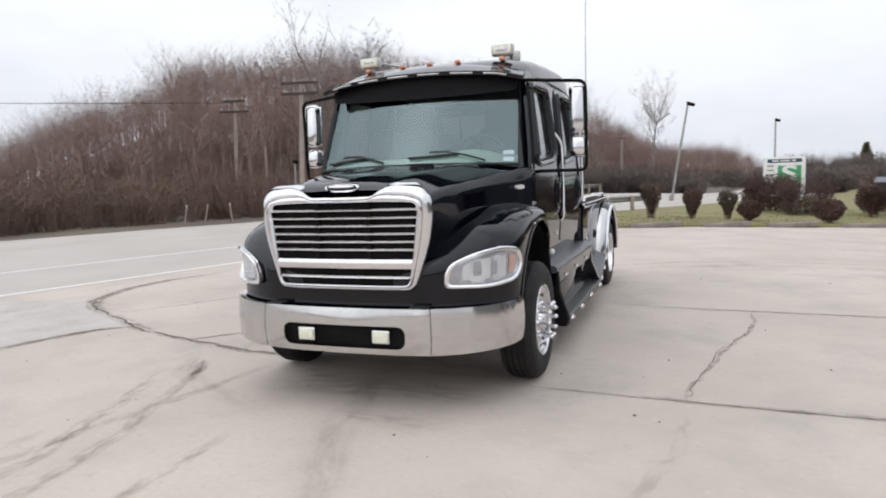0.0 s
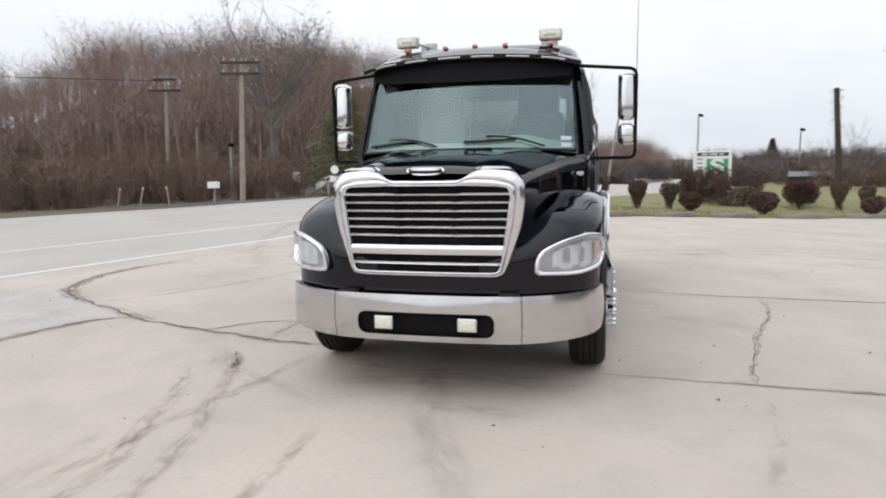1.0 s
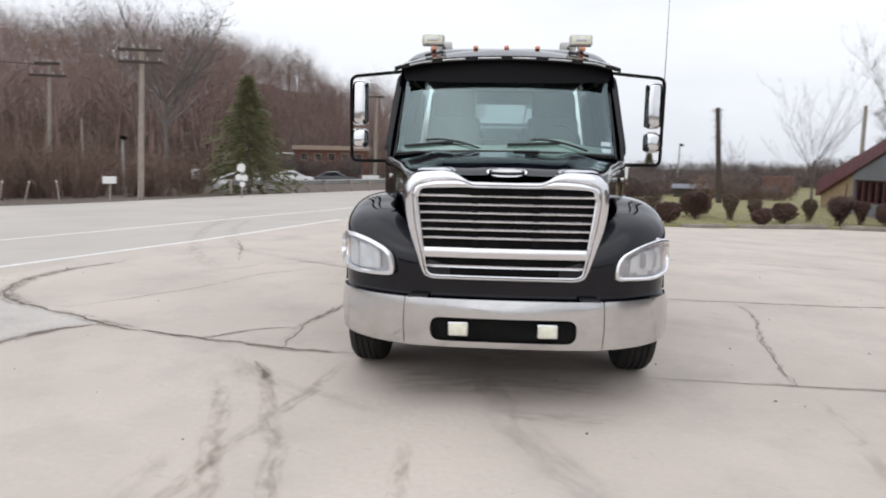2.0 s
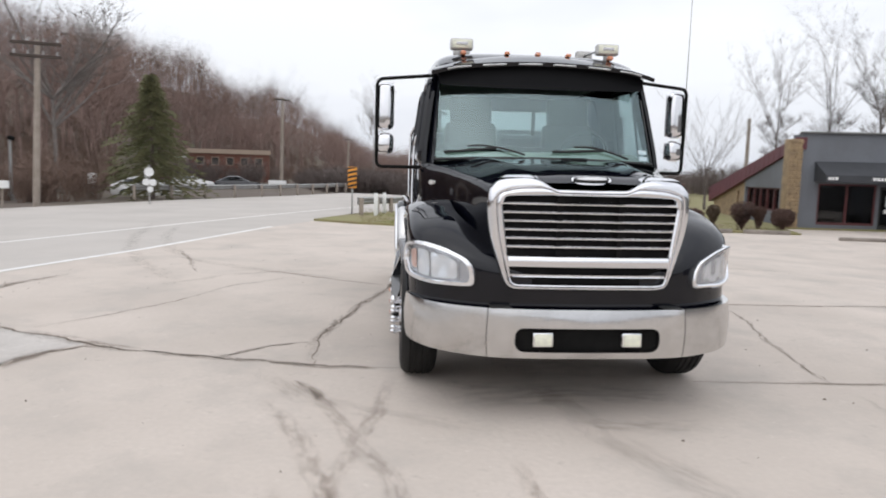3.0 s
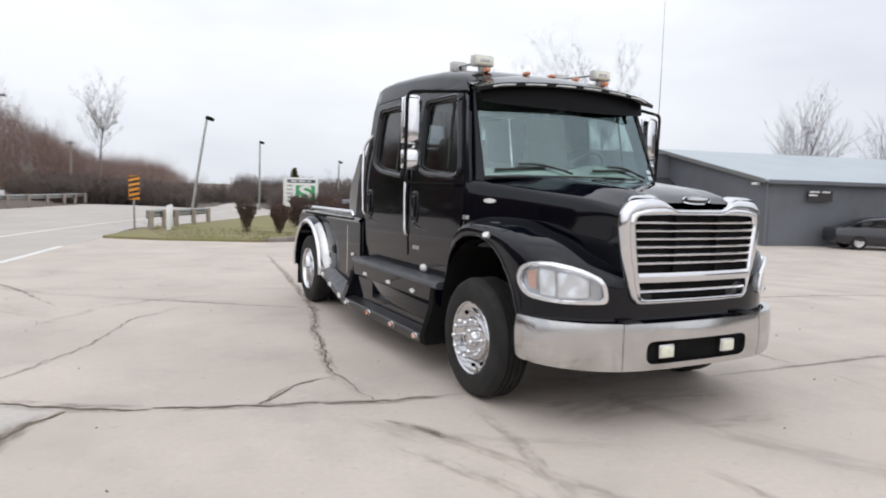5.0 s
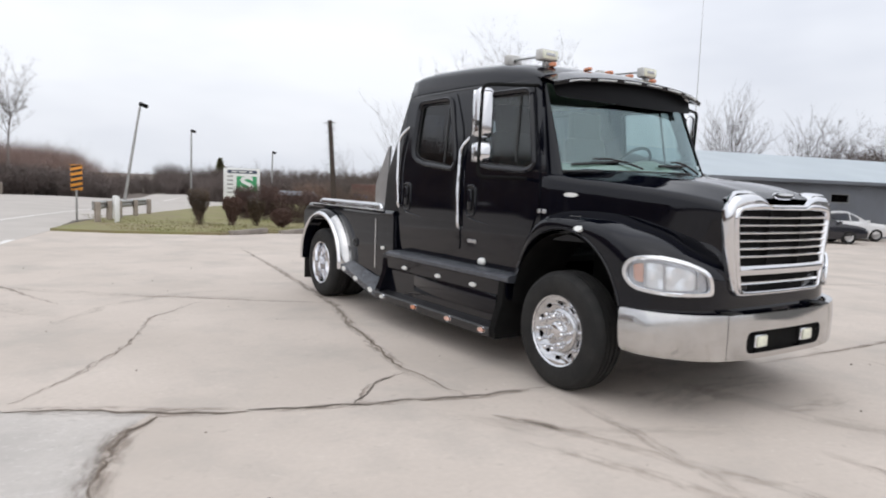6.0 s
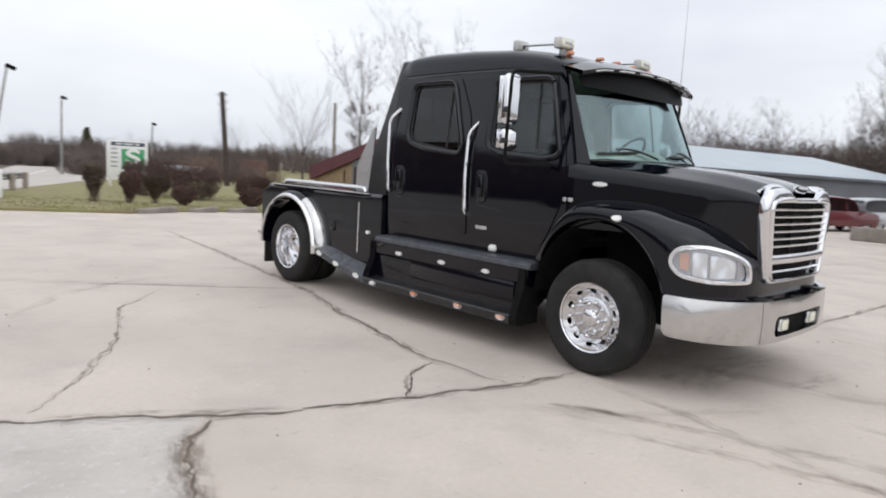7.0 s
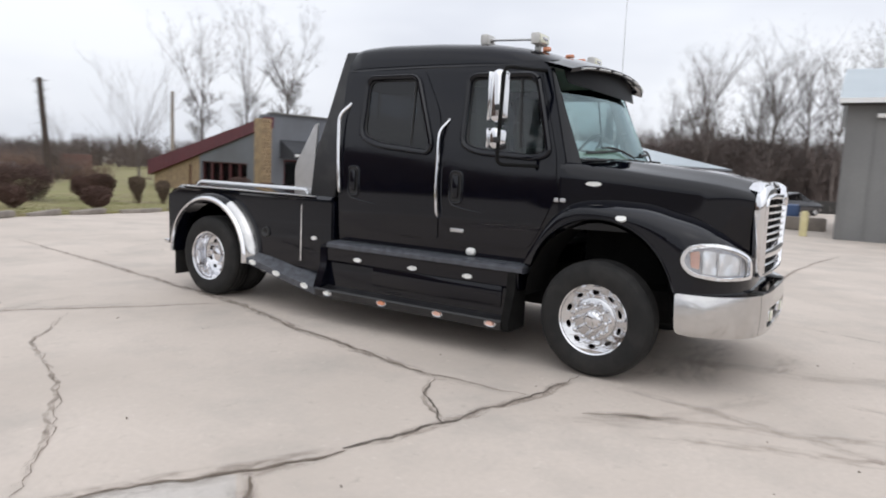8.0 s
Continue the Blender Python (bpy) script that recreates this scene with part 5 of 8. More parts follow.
def wheel_rear(side):
    hub = new("rear_wheel")
    hub.parent = truck
    hub.location = (side * 0.95, 4.93, 0.49)
    tagged(hub, "dual rear truck wheel with deep polished rim")
    S = side
    for name, off in (("outer_tyre", 0.135), ("inner_tyre", -0.175)):
        prof = [(-0.125, 0.285), (-0.14, 0.33), (-0.143, 0.40), (-0.13, 0.455), (-0.11, 0.478)]
        for g in (-0.06, 0.0, 0.06):
            prof += [(g - 0.009, 0.489), (g - 0.007, 0.477), (g + 0.007, 0.477), (g + 0.009, 0.489)]
        prof += [(0.11, 0.478), (0.13, 0.455), (0.141, 0.42), (0.143, 0.39), (0.14, 0.33), (0.125, 0.285)]
        part(name, revolve([(S * (d + off), r) for d, r in prof], 56), RUBBER, hub)
    rim = part("rim", revolve([(S * d, r) for d, r in ((0.255, 0.283), (0.272, 0.300), (0.278, 0.297), (0.270, 0.283), (0.23, 0.272), (0.12, 0.262), (0.06, 0.255))], 52), CHROME, hub, "deep polished rim")
    holes = [oval(0.200 * math.cos(a), 0.200 * math.sin(a), 0.021, 0.034, 12, 1.0, a) for a in (2 * math.pi * (k + 0.5) / 10 for k in range(10))]
    part("wheel_disc", sheet(oval(0, 0, 0.26, 0.26, 56), [oval(0, 0, 0.09, 0.09, 28), *holes], lambda u, v: Vector((S * lerp(math.hypot(u, v), (0.09, 0.16, 0.26), (0.045, 0.045, 0.085)), u, v)), -0.012 * S), CHROME, rim)
    part("hub_cap", revolve([(S * d, r) for d, r in ((0.04, 0.105), (0.10, 0.098), (0.15, 0.085), (0.165, 0.06), (0.168, 0.001))], 28), CHROME, rim)
    for k in range(10):
        a = 2 * math.pi * k / 10
        part("lug_nut", revolve([(S * d, r) for d, r in ((0.04, 0.020), (0.07, 0.018), (0.09, 0.008), (0.092, 0.001))], 8, "X", (0, 0.135 * math.cos(a), 0.135 * math.sin(a))), CHROME, rim)


for side in (-1, 1):
    wheel_front(side)
    wheel_rear(side)

# ---- cracks, joints and stains of the paving ----
def crack(points, w, jag=0.03, seed=1, stain=0.0, fill=None):
    if stain:
        ribbon(points, [stain * 0.7] + [stain] * (len(points) - 2) + [stain * 0.6], 0.003, STAIN, "brown dirt band along a crack in the paving", "stain", 0.02, 0.06, seed + 50, True, "crack_stain")
    ribbon(points, [0.5 * v for v in w], 0.006, fill or CRACK_FILL, "dirt-filled jagged crack in the concrete", "crack", jag, 0.05, seed)


# a rougher, greyer slab bounded by two of the cracks
slab("pavement_slab", [(-4.22, 0.84), (-4.47, 0.55), (-4.57, 0.35), (-4.64, 0.05), (-4.77, -0.40), (-4.97, -1.1), (-6.4, -9.0), (-10.3, -9.0), (-8.45, 1.6), (-6.45, 2.3), (-5.8, 1.75), (-5.1, 1.35), (-4.7, 1.17), (-4.39, 0.98)], 0.0016, 0.05, CONCRETE_ROUGH, "rough grey slab of weathered concrete between cracks", "pavement")

# saw-cut joints across the lot
crack([(1.2, -0.34), (2.37, -0.41), (3.5, -0.47), (8.5, -0.7), (16, -1.1)], [0.012, 0.018, 0.02, 0.02, 0.02], 0.004, 1, 0.10)
crack([(1.5, 3.30), (3.07, 3.10), (4.45, 3.05), (9, 2.95), (16, 2.8)], [0.018, 0.022, 0.022, 0.02, 0.02], 0.004, 2, 0.10)
crack([(2.37, -0.41), (2.44, -0.05), (2.55, 0.45), (2.62, 0.85), (2.72, 1.26), (2.94, 1.9), (3.05, 2.45), (3.06, 3.08)], [0.011, 0.012, 0.012, 0.010, 0.010, 0.012, 0.009, 0.008], 0.020, 3, 0.05)
# the long dark crack past the front wheel, looping back to the road
crack([(-1.24, 0.06), (-1.97, 0.13), (-2.4, 0.25), (-2.9, 0.37), (-3.3, 0.48), (-3.62, 0.60)], [0.006, 0.035, 0.024, 0.036, 0.040, 0.040], 0.020, 5, 0.14, CRACK)
crack([(-3.62, 0.60), (-4.0, 0.77), (-4.39, 0.98), (-4.7, 1.17), (-5.1, 1.35)], [0.040, 0.05, 0.05, 0.035, 0.035], 0.020, 15, 0.24, CRACK_FILL)
crack([(-5.1, 1.35), (-5.8, 1.75), (-6.3, 2.2), (-6.5, 2.65), (-6.7, 3.3), (-6.68, 4.1), (-6.3, 5.2)], [0.05, 0.05, 0.05, 0.05, 0.04, 0.03, 0.015], 0.025, 6, 0.26, CRACK_FILL)
crack([(-2.9, 0.37), (-2.65, 0.66), (-2.38, 0.86), (-2.14, 0.95)], [0.035, 0.03, 0.034, 0.014], 0.02, 7, 0.05, CRACK)
crack([(-2.02, 0.16), (-2.06, 0.55), (-2.07, 1.05), (-2.02, 1.45), (-1.88, 2.05), (-1.73, 2.8), (-1.55, 3.4), (-1.37, 4.1), (-1.2, 5.0), (-0.8, 8.0), (-0.37, 11.6)], [0.014, 0.014, 0.02, 0.026, 0.03, 0.03, 0.024, 0.018, 0.014, 0.012, 0.01], 0.022, 8, 0.15)
crack([(-5.06, 1.5), (-4.92, 1.65), (-4.56, 2.1), (-4.24, 2.65), (-4.05, 3.0), (-3.88, 3.5), (-3.63, 4.24), (-3.3, 4.6), (-2.85, 5.1)], [0.010, 0.010, 0.010, 0.010, 0.010, 0.009, 0.008, 0.007, 0.005], 0.022, 9, 0.05)
crack([(-4.2, 0.76), (-4.45, 0.55), (-4.55, 0.35), (-4.62, 0.05), (-4.75, -0.40), (-4.95, -1.1)], [0.04, 0.045, 0.035, 0.03, 0.02, 0.01], 0.03, 10, 0.26)
crack([(-2.1, -0.30), (-1.95, -0.52), (-1.77, -0.85)], [0.012, 0.02, 0.008], 0.016, 13, 0.14)
for k, pts in enumerate(([(-3.5, 5.8), (-2.6, 5.2), (-1.4, 4.4)], [(-5.7, 8.7), (-5.0, 7.0), (-4.45, 5.45)], [(0.4, 6.7), (2.2, 7.6), (5.6, 7.8)])):
    crack(pts, [0.005, 0.009, 0.004], 0.03, 30 + k, 0.09)


def mark(points, w, mat, label, seed):
    ribbon(points, [w * 0.8, *[w] * (len(points) - 2), w * 0.8], 0.002 + 0.0002 * (seed % 5), mat, label, "stain", 0.02, 0.12, seed, True, "tyre_mark")


# curved tyre marks where vehicles swing off the road, scuffs before the bumper, drips
CURVED = "faint curved tyre mark on the paving"
mark([(-8.5, 15.7), (-7.6, 11.6), (-6.66, 8.5), (-5.8, 6.7), (-5.0, 5.4), (-4.3, 4.3)], 0.34, TYRE_MARK, CURVED, 61)
mark([(-7.6, 15.2), (-6.9, 11.6), (-5.9, 8.7), (-4.9, 6.9), (-3.6, 5.9), (-2.2, 5.1), (-1.3, 4.3)], 0.30, TYRE_MARK, CURVED, 62)
mark([(-4.7, 4.1), (-4.0, 5.2), (-3.2, 5.7), (-2.2, 5.9)], 0.20, TYRE_MARK, CURVED, 63)
mark([(-1.80, -3.1), (-1.70, -2.5), (-1.62, -2.0), (-1.54, -1.5), (-1.44, -1.0), (-1.32, -0.2)], 0.15, SCUFF, "brown dirt along a fine crack", 60)
mark([(-1.45, -4.1), (-1.50, -3.1), (-1.53, -2.55), (-1.78, -1.98), (-1.96, -1.49), (-2.3, -0.66)], 0.17, SCUFF, "brown scuffed tyre mark", 64)
mark([(-1.05, -4.0), (-1.15, -3.0), (-1.26, -2.46), (-1.37, -2.04), (-1.64, -1.30), (-2.0, -0.45)], 0.17, SCUFF, "brown scuffed tyre mark", 65)
mark([(-0.48, -3.8), (-0.54, -2.8), (-0.57, -2.3), (-0.62, -1.75)], 0.14, SCUFF, "brown scuffed tyre mark", 66)
mark([(-1.98, -2.1), (-1.95, -2.7), (-1.92, -3.4)], 0.22, TYRE_MARK, "brown scuffed tyre mark", 63)
mark([(-0.28, -0.25), (0.12, -1.55), (0.38, -2.15), (0.62, -2.8)], 0.34, TYRE_MARK, CURVED, 67)
mark([(2.38, -0.6), (2.33, -1.38), (2.26, -1.64), (2.1, -2.24)], 0.12, TYRE_MARK, "faint stain on the paving", 59)
mark([(2.42, -1.52), (2.28, -1.58), (2.12, -1.60)], 0.14, TYRE_MARK, "faint stain on the paving", 79)
mark([(-2.1, -0.30), (-1.95, -0.52), (-1.77, -0.85)], 0.13, SCUFF, "dark scuff on the paving", 58)
mark([(-0.95, -0.3), (-0.7, -0.4), (-0.4, -0.42)], 0.26, SCUFF, "dark oil drip on the paving", 57)
mark([(-2.5, 0.0), (-2.0, -0.7), (-1.4, -1.1), (-0.6, -1.4)], 0.26, TYRE_MARK, CURVED, 68)
# broad broken patches that turn the concrete browner below the truck's nose
mark([(-1.0, -0.75), (0.0, -0.65), (1.0, -0.7)], 0.60, BROWN_PATCH, "dark brown patches under the truck", 69)
mark([(-0.15, -1.22), (0.4, -1.36), (0.95, -1.30)], 0.30, BROWN_PATCH, "brown oil drips before the bumper", 80)
mark([(-0.6, -0.1), (0.2, 0.1), (0.9, 0.0)], 0.80, BROWN_PATCH, "dark brown patches under the truck", 70)
mark([(-4.15, 0.80), (-4.40, 0.60), (-4.52, 0.38), (-4.60, 0.10), (-4.72, -0.3)], 0.12, STAIN, "dark crumbled patch beside a crack", 76)
mark([(1.2, 6.7), (3.4, 7.3), (6.8, 7.0)], 0.5, TYRE_MARK, CURVED, 74)
mark([(-6.7, 4.6), (-6.72, 3.3), (-6.4, 2.4), (-5.9, 1.85), (-5.2, 1.42)], 0.40, TYRE_MARK, "dark band along the edge of the lot", 75)

# small grit and leaf scraps
def scraps():
    rnd = random.Random(9)
    verts, faces = [], []
    for _ in range(120):
        x, y = rnd.uniform(-7, 6), rnd.uniform(-4.5, 10)
        r, a, i = rnd.uniform(0.005, 0.017), rnd.uniform(0, 6.28), len(verts)
        for k in range(4):
            verts.append((x + r * (1 if k % 2 else 0.5) * math.cos(a + k * 1.57), y + r * (1 if k % 2 else 0.5) * math.sin(a + k * 1.57), 0.004 + 0.006 * rnd.random()))
        verts.append((x, y, 0.012 + r * 0.3))
        faces += [(i + k, i + (k + 1) % 4, i + 4) for k in range(4)]
    joined("grit", verts, faces, CRACK_FILL, "scattered brown grit and leaf scraps on the concrete", "grit")


scraps()

# ---- kerb stones along the verge ----
def kerb():
    top = thing("kerb", "broken line of weathered concrete kerb blocks beside grass", "kerb", kind="structure")
    rnd = random.Random(4)
    line = [Vector((p[0], p[1], 0)) for p in [(0.35, 15.62)] + KERB_LINE[3:]]
    length = 0.0
    shared = mesh_of("kerb_block", box((0, 0, 0), (1.8, 0.22, 0.17), 0.035), KERB)
    for a, b in zip(line, line[1:]):
        n = max(1, round((b - a).length / 2.1))
        for k in range(n):
            p = a.lerp(b, (k + 0.5) / n)
            ob = new("kerb_block", shared)
            ob.parent = top
            d = b - a
            ob.matrix_basis = pose(p.x, p.y - 0.05, 0.075 + lot_fall(p.x, p.y) + rnd.uniform(-0.02, 0.01), rnd.uniform(-3, 3), 0, math.degrees(math.atan2(d.y, d.x)) + rnd.uniform(-4, 4))


kerb()

# ---- roadside things ----
def pole_thing(name, label, base, height, r, mat, lean=(0, 0), arms=(), wires=()):
    x, y, z = base
    root = thing(name, label, "pole", base)
    part("shaft", tube([(0, 0, -0.3), (lean[0] * 0.5, lean[1] * 0.5, height * 0.5), (lean[0], lean[1], height)], [r, r * 0.85, r * 0.7], 10), mat, root)
    for z, w, rz in arms:
        part("cross_arm", box((lean[0] * z / height, lean[1] * z / height - 0.12, z), (w, 0.10, 0.12), 0.01, turn(0, 0, rz)), BURNT_WOOD, root)
        for k in (-0.42, -0.15, 0.15, 0.42):
            q = turn(0, 0, rz) @ Vector((k * w, 0, 0))
            part("insulator", tube([(lean[0] * z / height + q.x, lean[1] * z / height - 0.12 + q.y, z + 0.06), (lean[0] * z / height + q.x, lean[1] * z / height - 0.12 + q.y, z + 0.22)], [0.04, 0.025], 6), GALVANISED, root)
    return root


ARM = 1.8
pole_thing("utility_pole", "weathered wooden utility pole with two cross arms by the road", (-15.7, 23.1, 0), 6.6, 0.14, WOOD_POLE, (0.32, 0), ((6.45, ARM, 15), (5.95, ARM, 15)))
pole_thing("utility_pole", "weathered wooden utility pole among brown scrub", (-22.9, 27.5, 0), 6.65, 0.12, WOOD_POLE, (0.3, 0), ((5.9, 1.7, 20), (6.5, 1.2, 20)))
pole_thing("utility_pole", "grey utility pole beside the far road", (-10.9, 55.5, 0.3), 7.7, 0.17, WOOD_POLE, (0.15, 0), ((7.5, 1.4, 25),))
pole_thing("utility_pole", "grey utility pole beside the far road", (-7.1, 89.1, 0.3), 6.0, 0.17, WOOD_POLE, (0.1, 0), ((5.8, 1.2, 25),))
pole_thing("stub_pole", "short weathered post in the scrub", (-23.8, 31.9, 0), 4.1, 0.10, WOOD_POLE)
pole_thing("stub_pole", "grey wooden stub pole behind the store", (24.8, 42.4, 0), 6.7, 0.16, WOOD_POLE)
burnt = pole_thing("dead_pole", "dark bare pole with a tangle of dead vine", (14.95, 40.4, 0), 6.3, 0.20, BURNT_WOOD, (-0.45, 0.1))
rnd = random.Random(3)
segs = []
for k in range(260):
    z = 6.35 * rnd.random() ** 0.32
    p = Vector((-0.45 * z / 6.35, 0.1 * z / 6.35, z))
    d = Vector((rnd.uniform(-1, 1), rnd.uniform(-1, 1), rnd.uniform(-1.2, 0.3))).normalized() * rnd.uniform(0.2, 0.75)
    segs.append((p, p + d, 0.02, 0.006, 3))
bm = bmesh.new()
for a, b, ra, rb, _ in segs:
    u = (b - a).orthogonal().normalized() * ra
    bm.faces.new([bm.verts.new(q) for q in (a - u, a + u, b)])
part("dead_vine", bm, BURNT_WOOD, burnt, "tangled dead vine", 0)


def lamp_pole(label, base, height, lean, head=0.5, rz=0.0):
    root = thing("street_lamp", label, "street lamp", base)
    part("shaft", tube([(0, 0, -0.2), (lean * 0.5, 0, height * 0.5), (lean, 0, height)], [0.09, 0.075, 0.06], 10), GALVANISED, root)
    part("lamp_head", box((lean + head * 0.35, -0.05, height + 0.05), (head, 0.3, 0.2), 0.05, turn(0, 20, 0)), DARK, root, "dark lamp head")
    part("base_collar", tube([(0, 0, -0.1), (0, 0, 0.3)], 0.14, 10), GALVANISED, root)


lamp_pole("leaning galvanised street lamp on the verge", (0.98, 38.9, 0.05), 5.75, 0.94)
lamp_pole("slim galvanised lamp post behind the sign", (8.2, 54.0, 0.05), 5.6, 0.05, 0.4)
lamp_pole("short lamp post across the road", (-19.6, 28.65, 0), 2.85, 0.05, 0.25)
lamp_pole("distant slim lamp post", (18, 62.7, 0), 4.6, 0.1, 0.4)


def hazard_marker():
    root = thing("hazard_sign", "orange and black striped hazard marker on a post", "road sign", (-2.85, 22.0, -0.12), 8)
    part("post", box((0, 0.02, 0.75), (0.06, 0.04, 1.7), 0.004), GALVANISED, root)
    part("panel", box((0, -0.012, 1.60), (0.36, 0.012, 0.86), 0.003), ORANGE, root)
    for k in range(5):
        z = 1.24 + 0.18 * k
        part("stripe", sheet([(-0.175, z - 0.05), (0.175, z - 0.13 + 0.16), (0.175, z + 0.03 + 0.09), (-0.175, z + 0.035)], [], lambda u, v: Vector((u, -0.021, min(2.02, max(1.18, v)))), 0.003), BLACK_FLAT, root)


hazard_marker()


def white_post(x, y, h):
    root = thing("marker_post", "white painted concrete marker post in grass", "post", (x, y, 0.05), group="white posts")
    part("shaft", box((0, 0, h / 2), (0.16, 0.16, h), 0.03), WHITE, root)
    part("cap", box((0, 0, h), (0.12, 0.12, 0.03), 0.01), WHITE, root)


white_post(-1.85, 20.2, 0.86)
white_post(-1.55, 22.9, 0.86)


def guard_rail(points, label, spacing=1.9, beam=GALVANISED, post=WOOD_POLE):
    root = thing("guard_rail", label, "guard rail")
    pts = [Vector((*p, 0)) for p in points]
    path = []
    for a, b in zip(pts, pts[1:]):
        n = max(1, int((b - a).length / spacing))
        path += [a.lerp(b, k / n) for k in range(n)]
    path.append(pts[-1])
    prof = [(0.0, 0.40), (-0.05, 0.45), (-0.05, 0.50), (0.0, 0.54), (-0.05, 0.59), (-0.05, 0.64), (0.0, 0.69), (0.02, 0.69), (0.02, 0.40)]
    rings = []
    for i, p in enumerate(path):
        d = (path[min(i + 1, len(path) - 1)] - path[max(i - 1, 0)]).normalized()
        s = Vector((d.y, -d.x, 0))
        rings.append([p + s * (-o) + Vector((0, 0, z + 0.05 + lot_fall(p.x, p.y))) for o, z in prof])
    part("beam", loft(rings, closed=True, caps=True), beam, root)
    shared = mesh_of("rail_post", box((0, 0, 0.32), (0.15, 0.18, 0.8), 0.01), post)
    for p in path[:40]:
        ob = new("rail_post", shared)
        ob.parent = root
        ob.matrix_basis = pose(p.x + 0.14, p.y, lot_fall(p.x, p.y), 0, 0, 15)
    return root


guard_rail([(-2.55, 20.3), (-1.4, 24.0), (0.5, 29.0)], "weathered guard rail along the near side of the road")
guard_rail([(-14.6, 30.4), (-9.6, 38.4), (-6.2, 46.4), (-4.5, 53)], "galvanised guard rail along the far side of the road")


def shop_sign():
    root = thing("roadside_sign", "white roadside sign with green letter panel on posts", "sign", (6.95, 35.9, 0.16), -10)
    for x in (-0.9, 0.9):
        part("post", box((x, 0.06, 0.6), (0.12, 0.12, 1.3), 0.01), WHITE, root)
    part("cabinet", box((0, 0, 1.46), (2.15, 0.22, 2.10), 0.02), WHITE, root)
    part("header_bar", box((0.02, -0.115, 2.30), (1.75, 0.012, 0.20), 0.003), NAVY, root)
    for x, w in ((-0.45, 0.35), (0.05, 0.45), (0.50, 0.22)):
        part("header_writing", box((x, -0.124, 2.30), (w, 0.006, 0.08)), WHITE, root)
    part("green_panel", box((0.28, -0.115, 1.56), (1.20, 0.012, 0.95), 0.003), GREEN, root)
    part("navy_foot", box((0.28, -0.115, 0.98), (1.20, 0.012, 0.18), 0.003), NAVY, root)
    for k in range(5):
        part("side_writing", box((-0.70, -0.114, 2.02 - 0.24 * k), (0.34, 0.008, 0.09)), GALVANISED, root)
    cu = bpy.data.curves.new("letter", "FONT")
    cu.body, cu.size, cu.extrude, cu.align_x, cu.align_y = "S", 1.32, 0.006, "CENTER", "CENTER"
    cu.offset = 0.035
    ob = new("letter", cu)
    dg = bpy.context.evaluated_depsgraph_get()
    me = bpy.data.meshes.new_from_object(ob.evaluated_get(dg))
    bpy.data.objects.remove(ob)
    me.materials.clear()
    me.materials.append(WHITE)
    root.scale = (0.96, 0.98, 0.98)
    letter = new("letter", me)
    letter.parent = root
    letter.matrix_basis = pose(0.28, -0.128, 1.56, 90) @ Matrix.Diagonal((1.35, 0.88, 1, 1))
    tagged(letter, "broad white letter S")


shop_sign()


def round_signs():
    root = thing("route_signs", "cluster of pale route signs on one post", "road sign", (-12.3, 26.3, 0), 10)
    part("post", box((0, 0.02, 0.85), (0.06, 0.05, 1.8), 0.004), GALVANISED, root)
    for x, z, r in ((0, 1.46, 0.20), (-0.13, 1.00, 0.15), (0.16, 0.98, 0.15), (0.04, 0.66, 0.13)):
        part("disc", sheet(oval(x, z, r, r, 18, 0.8), [], lambda u, v: Vector((u, -0.02, v)), 0.01), WHITE, root)


round_signs()


def small_sign(x, y, z, w, h, label, mat=WHITE):
    root = thing("small_sign", label, "sign", (x, y, 0), 15)
    part("post", box((0, 0.02, z / 2), (0.05, 0.04, z), 0.004), GALVANISED, root)
    part("panel", box((0, -0.01, z), (w, 0.02, h), 0.004), mat, root)


small_sign(-17.25, 32.15, 1.0, 0.45, 0.6, "small white sign at the edge of the scrub")
small_sign(-10.9, 53.4, 0.5, 1.5, 0.6, "low white board beside the far road")


def mailbox():
    root = thing("mailbox", "white mailbox on a leaning post by the road", "mailbox", (-15.95, 21.15, 0), 20)
    root.scale = (0.68, 0.68, 0.72)
    part("post", box((0, 0, 0.5), (0.10, 0.10, 1.1), 0.01, turn(0, 4, 0)), WOOD_POLE, root)
    part("box", loft([[(x, 0.22 * math.cos(a) if abs(a) < 1.6 else 0.22 * math.copysign(1, math.cos(a)), 1.15 + 0.2 * max(0, math.sin(a)) ** 0.6 + 0.1) for a in np.linspace(0, math.pi, 9)] + [(x, -0.22, 1.05), (x, 0.22, 1.05)] for x in (-0.35, 0.35)], closed=True, caps=True), WHITE, root)


mailbox()
for x, y, lean in ((-18.2, 17.8, 14), (-17.6, 18.4, 16), (-16.9, 19.2, -6)):
    root = thing("delineator", "thin leaning wooden roadside stake", "post", (x, y, 0), group="delineators")
    part("blade", box((0, 0, 0.45), (0.05, 0.03, 0.95), 0.006, turn(0, lean, 0)), DRY_WOOD, root)
    part("reflector", box((0.45 * math.sin(radians(lean)), -0.02, 0.85), (0.05, 0.01, 0.06), 0.003), WHITE, root)

# overhead line across the road
cable = [Vector((-22.6, 27.4, 6.4)).lerp(Vector((-62, 4, 8.4)), t) - Vector((0, 0, 0.5 * math.sin(t * math.pi))) for t in np.linspace(0, 1, 14)]
line = thing("overhead_cable", "thin dark overhead cable between poles", "cable")
part("strand", tube(cable, 0.014, 5), DARK, line)


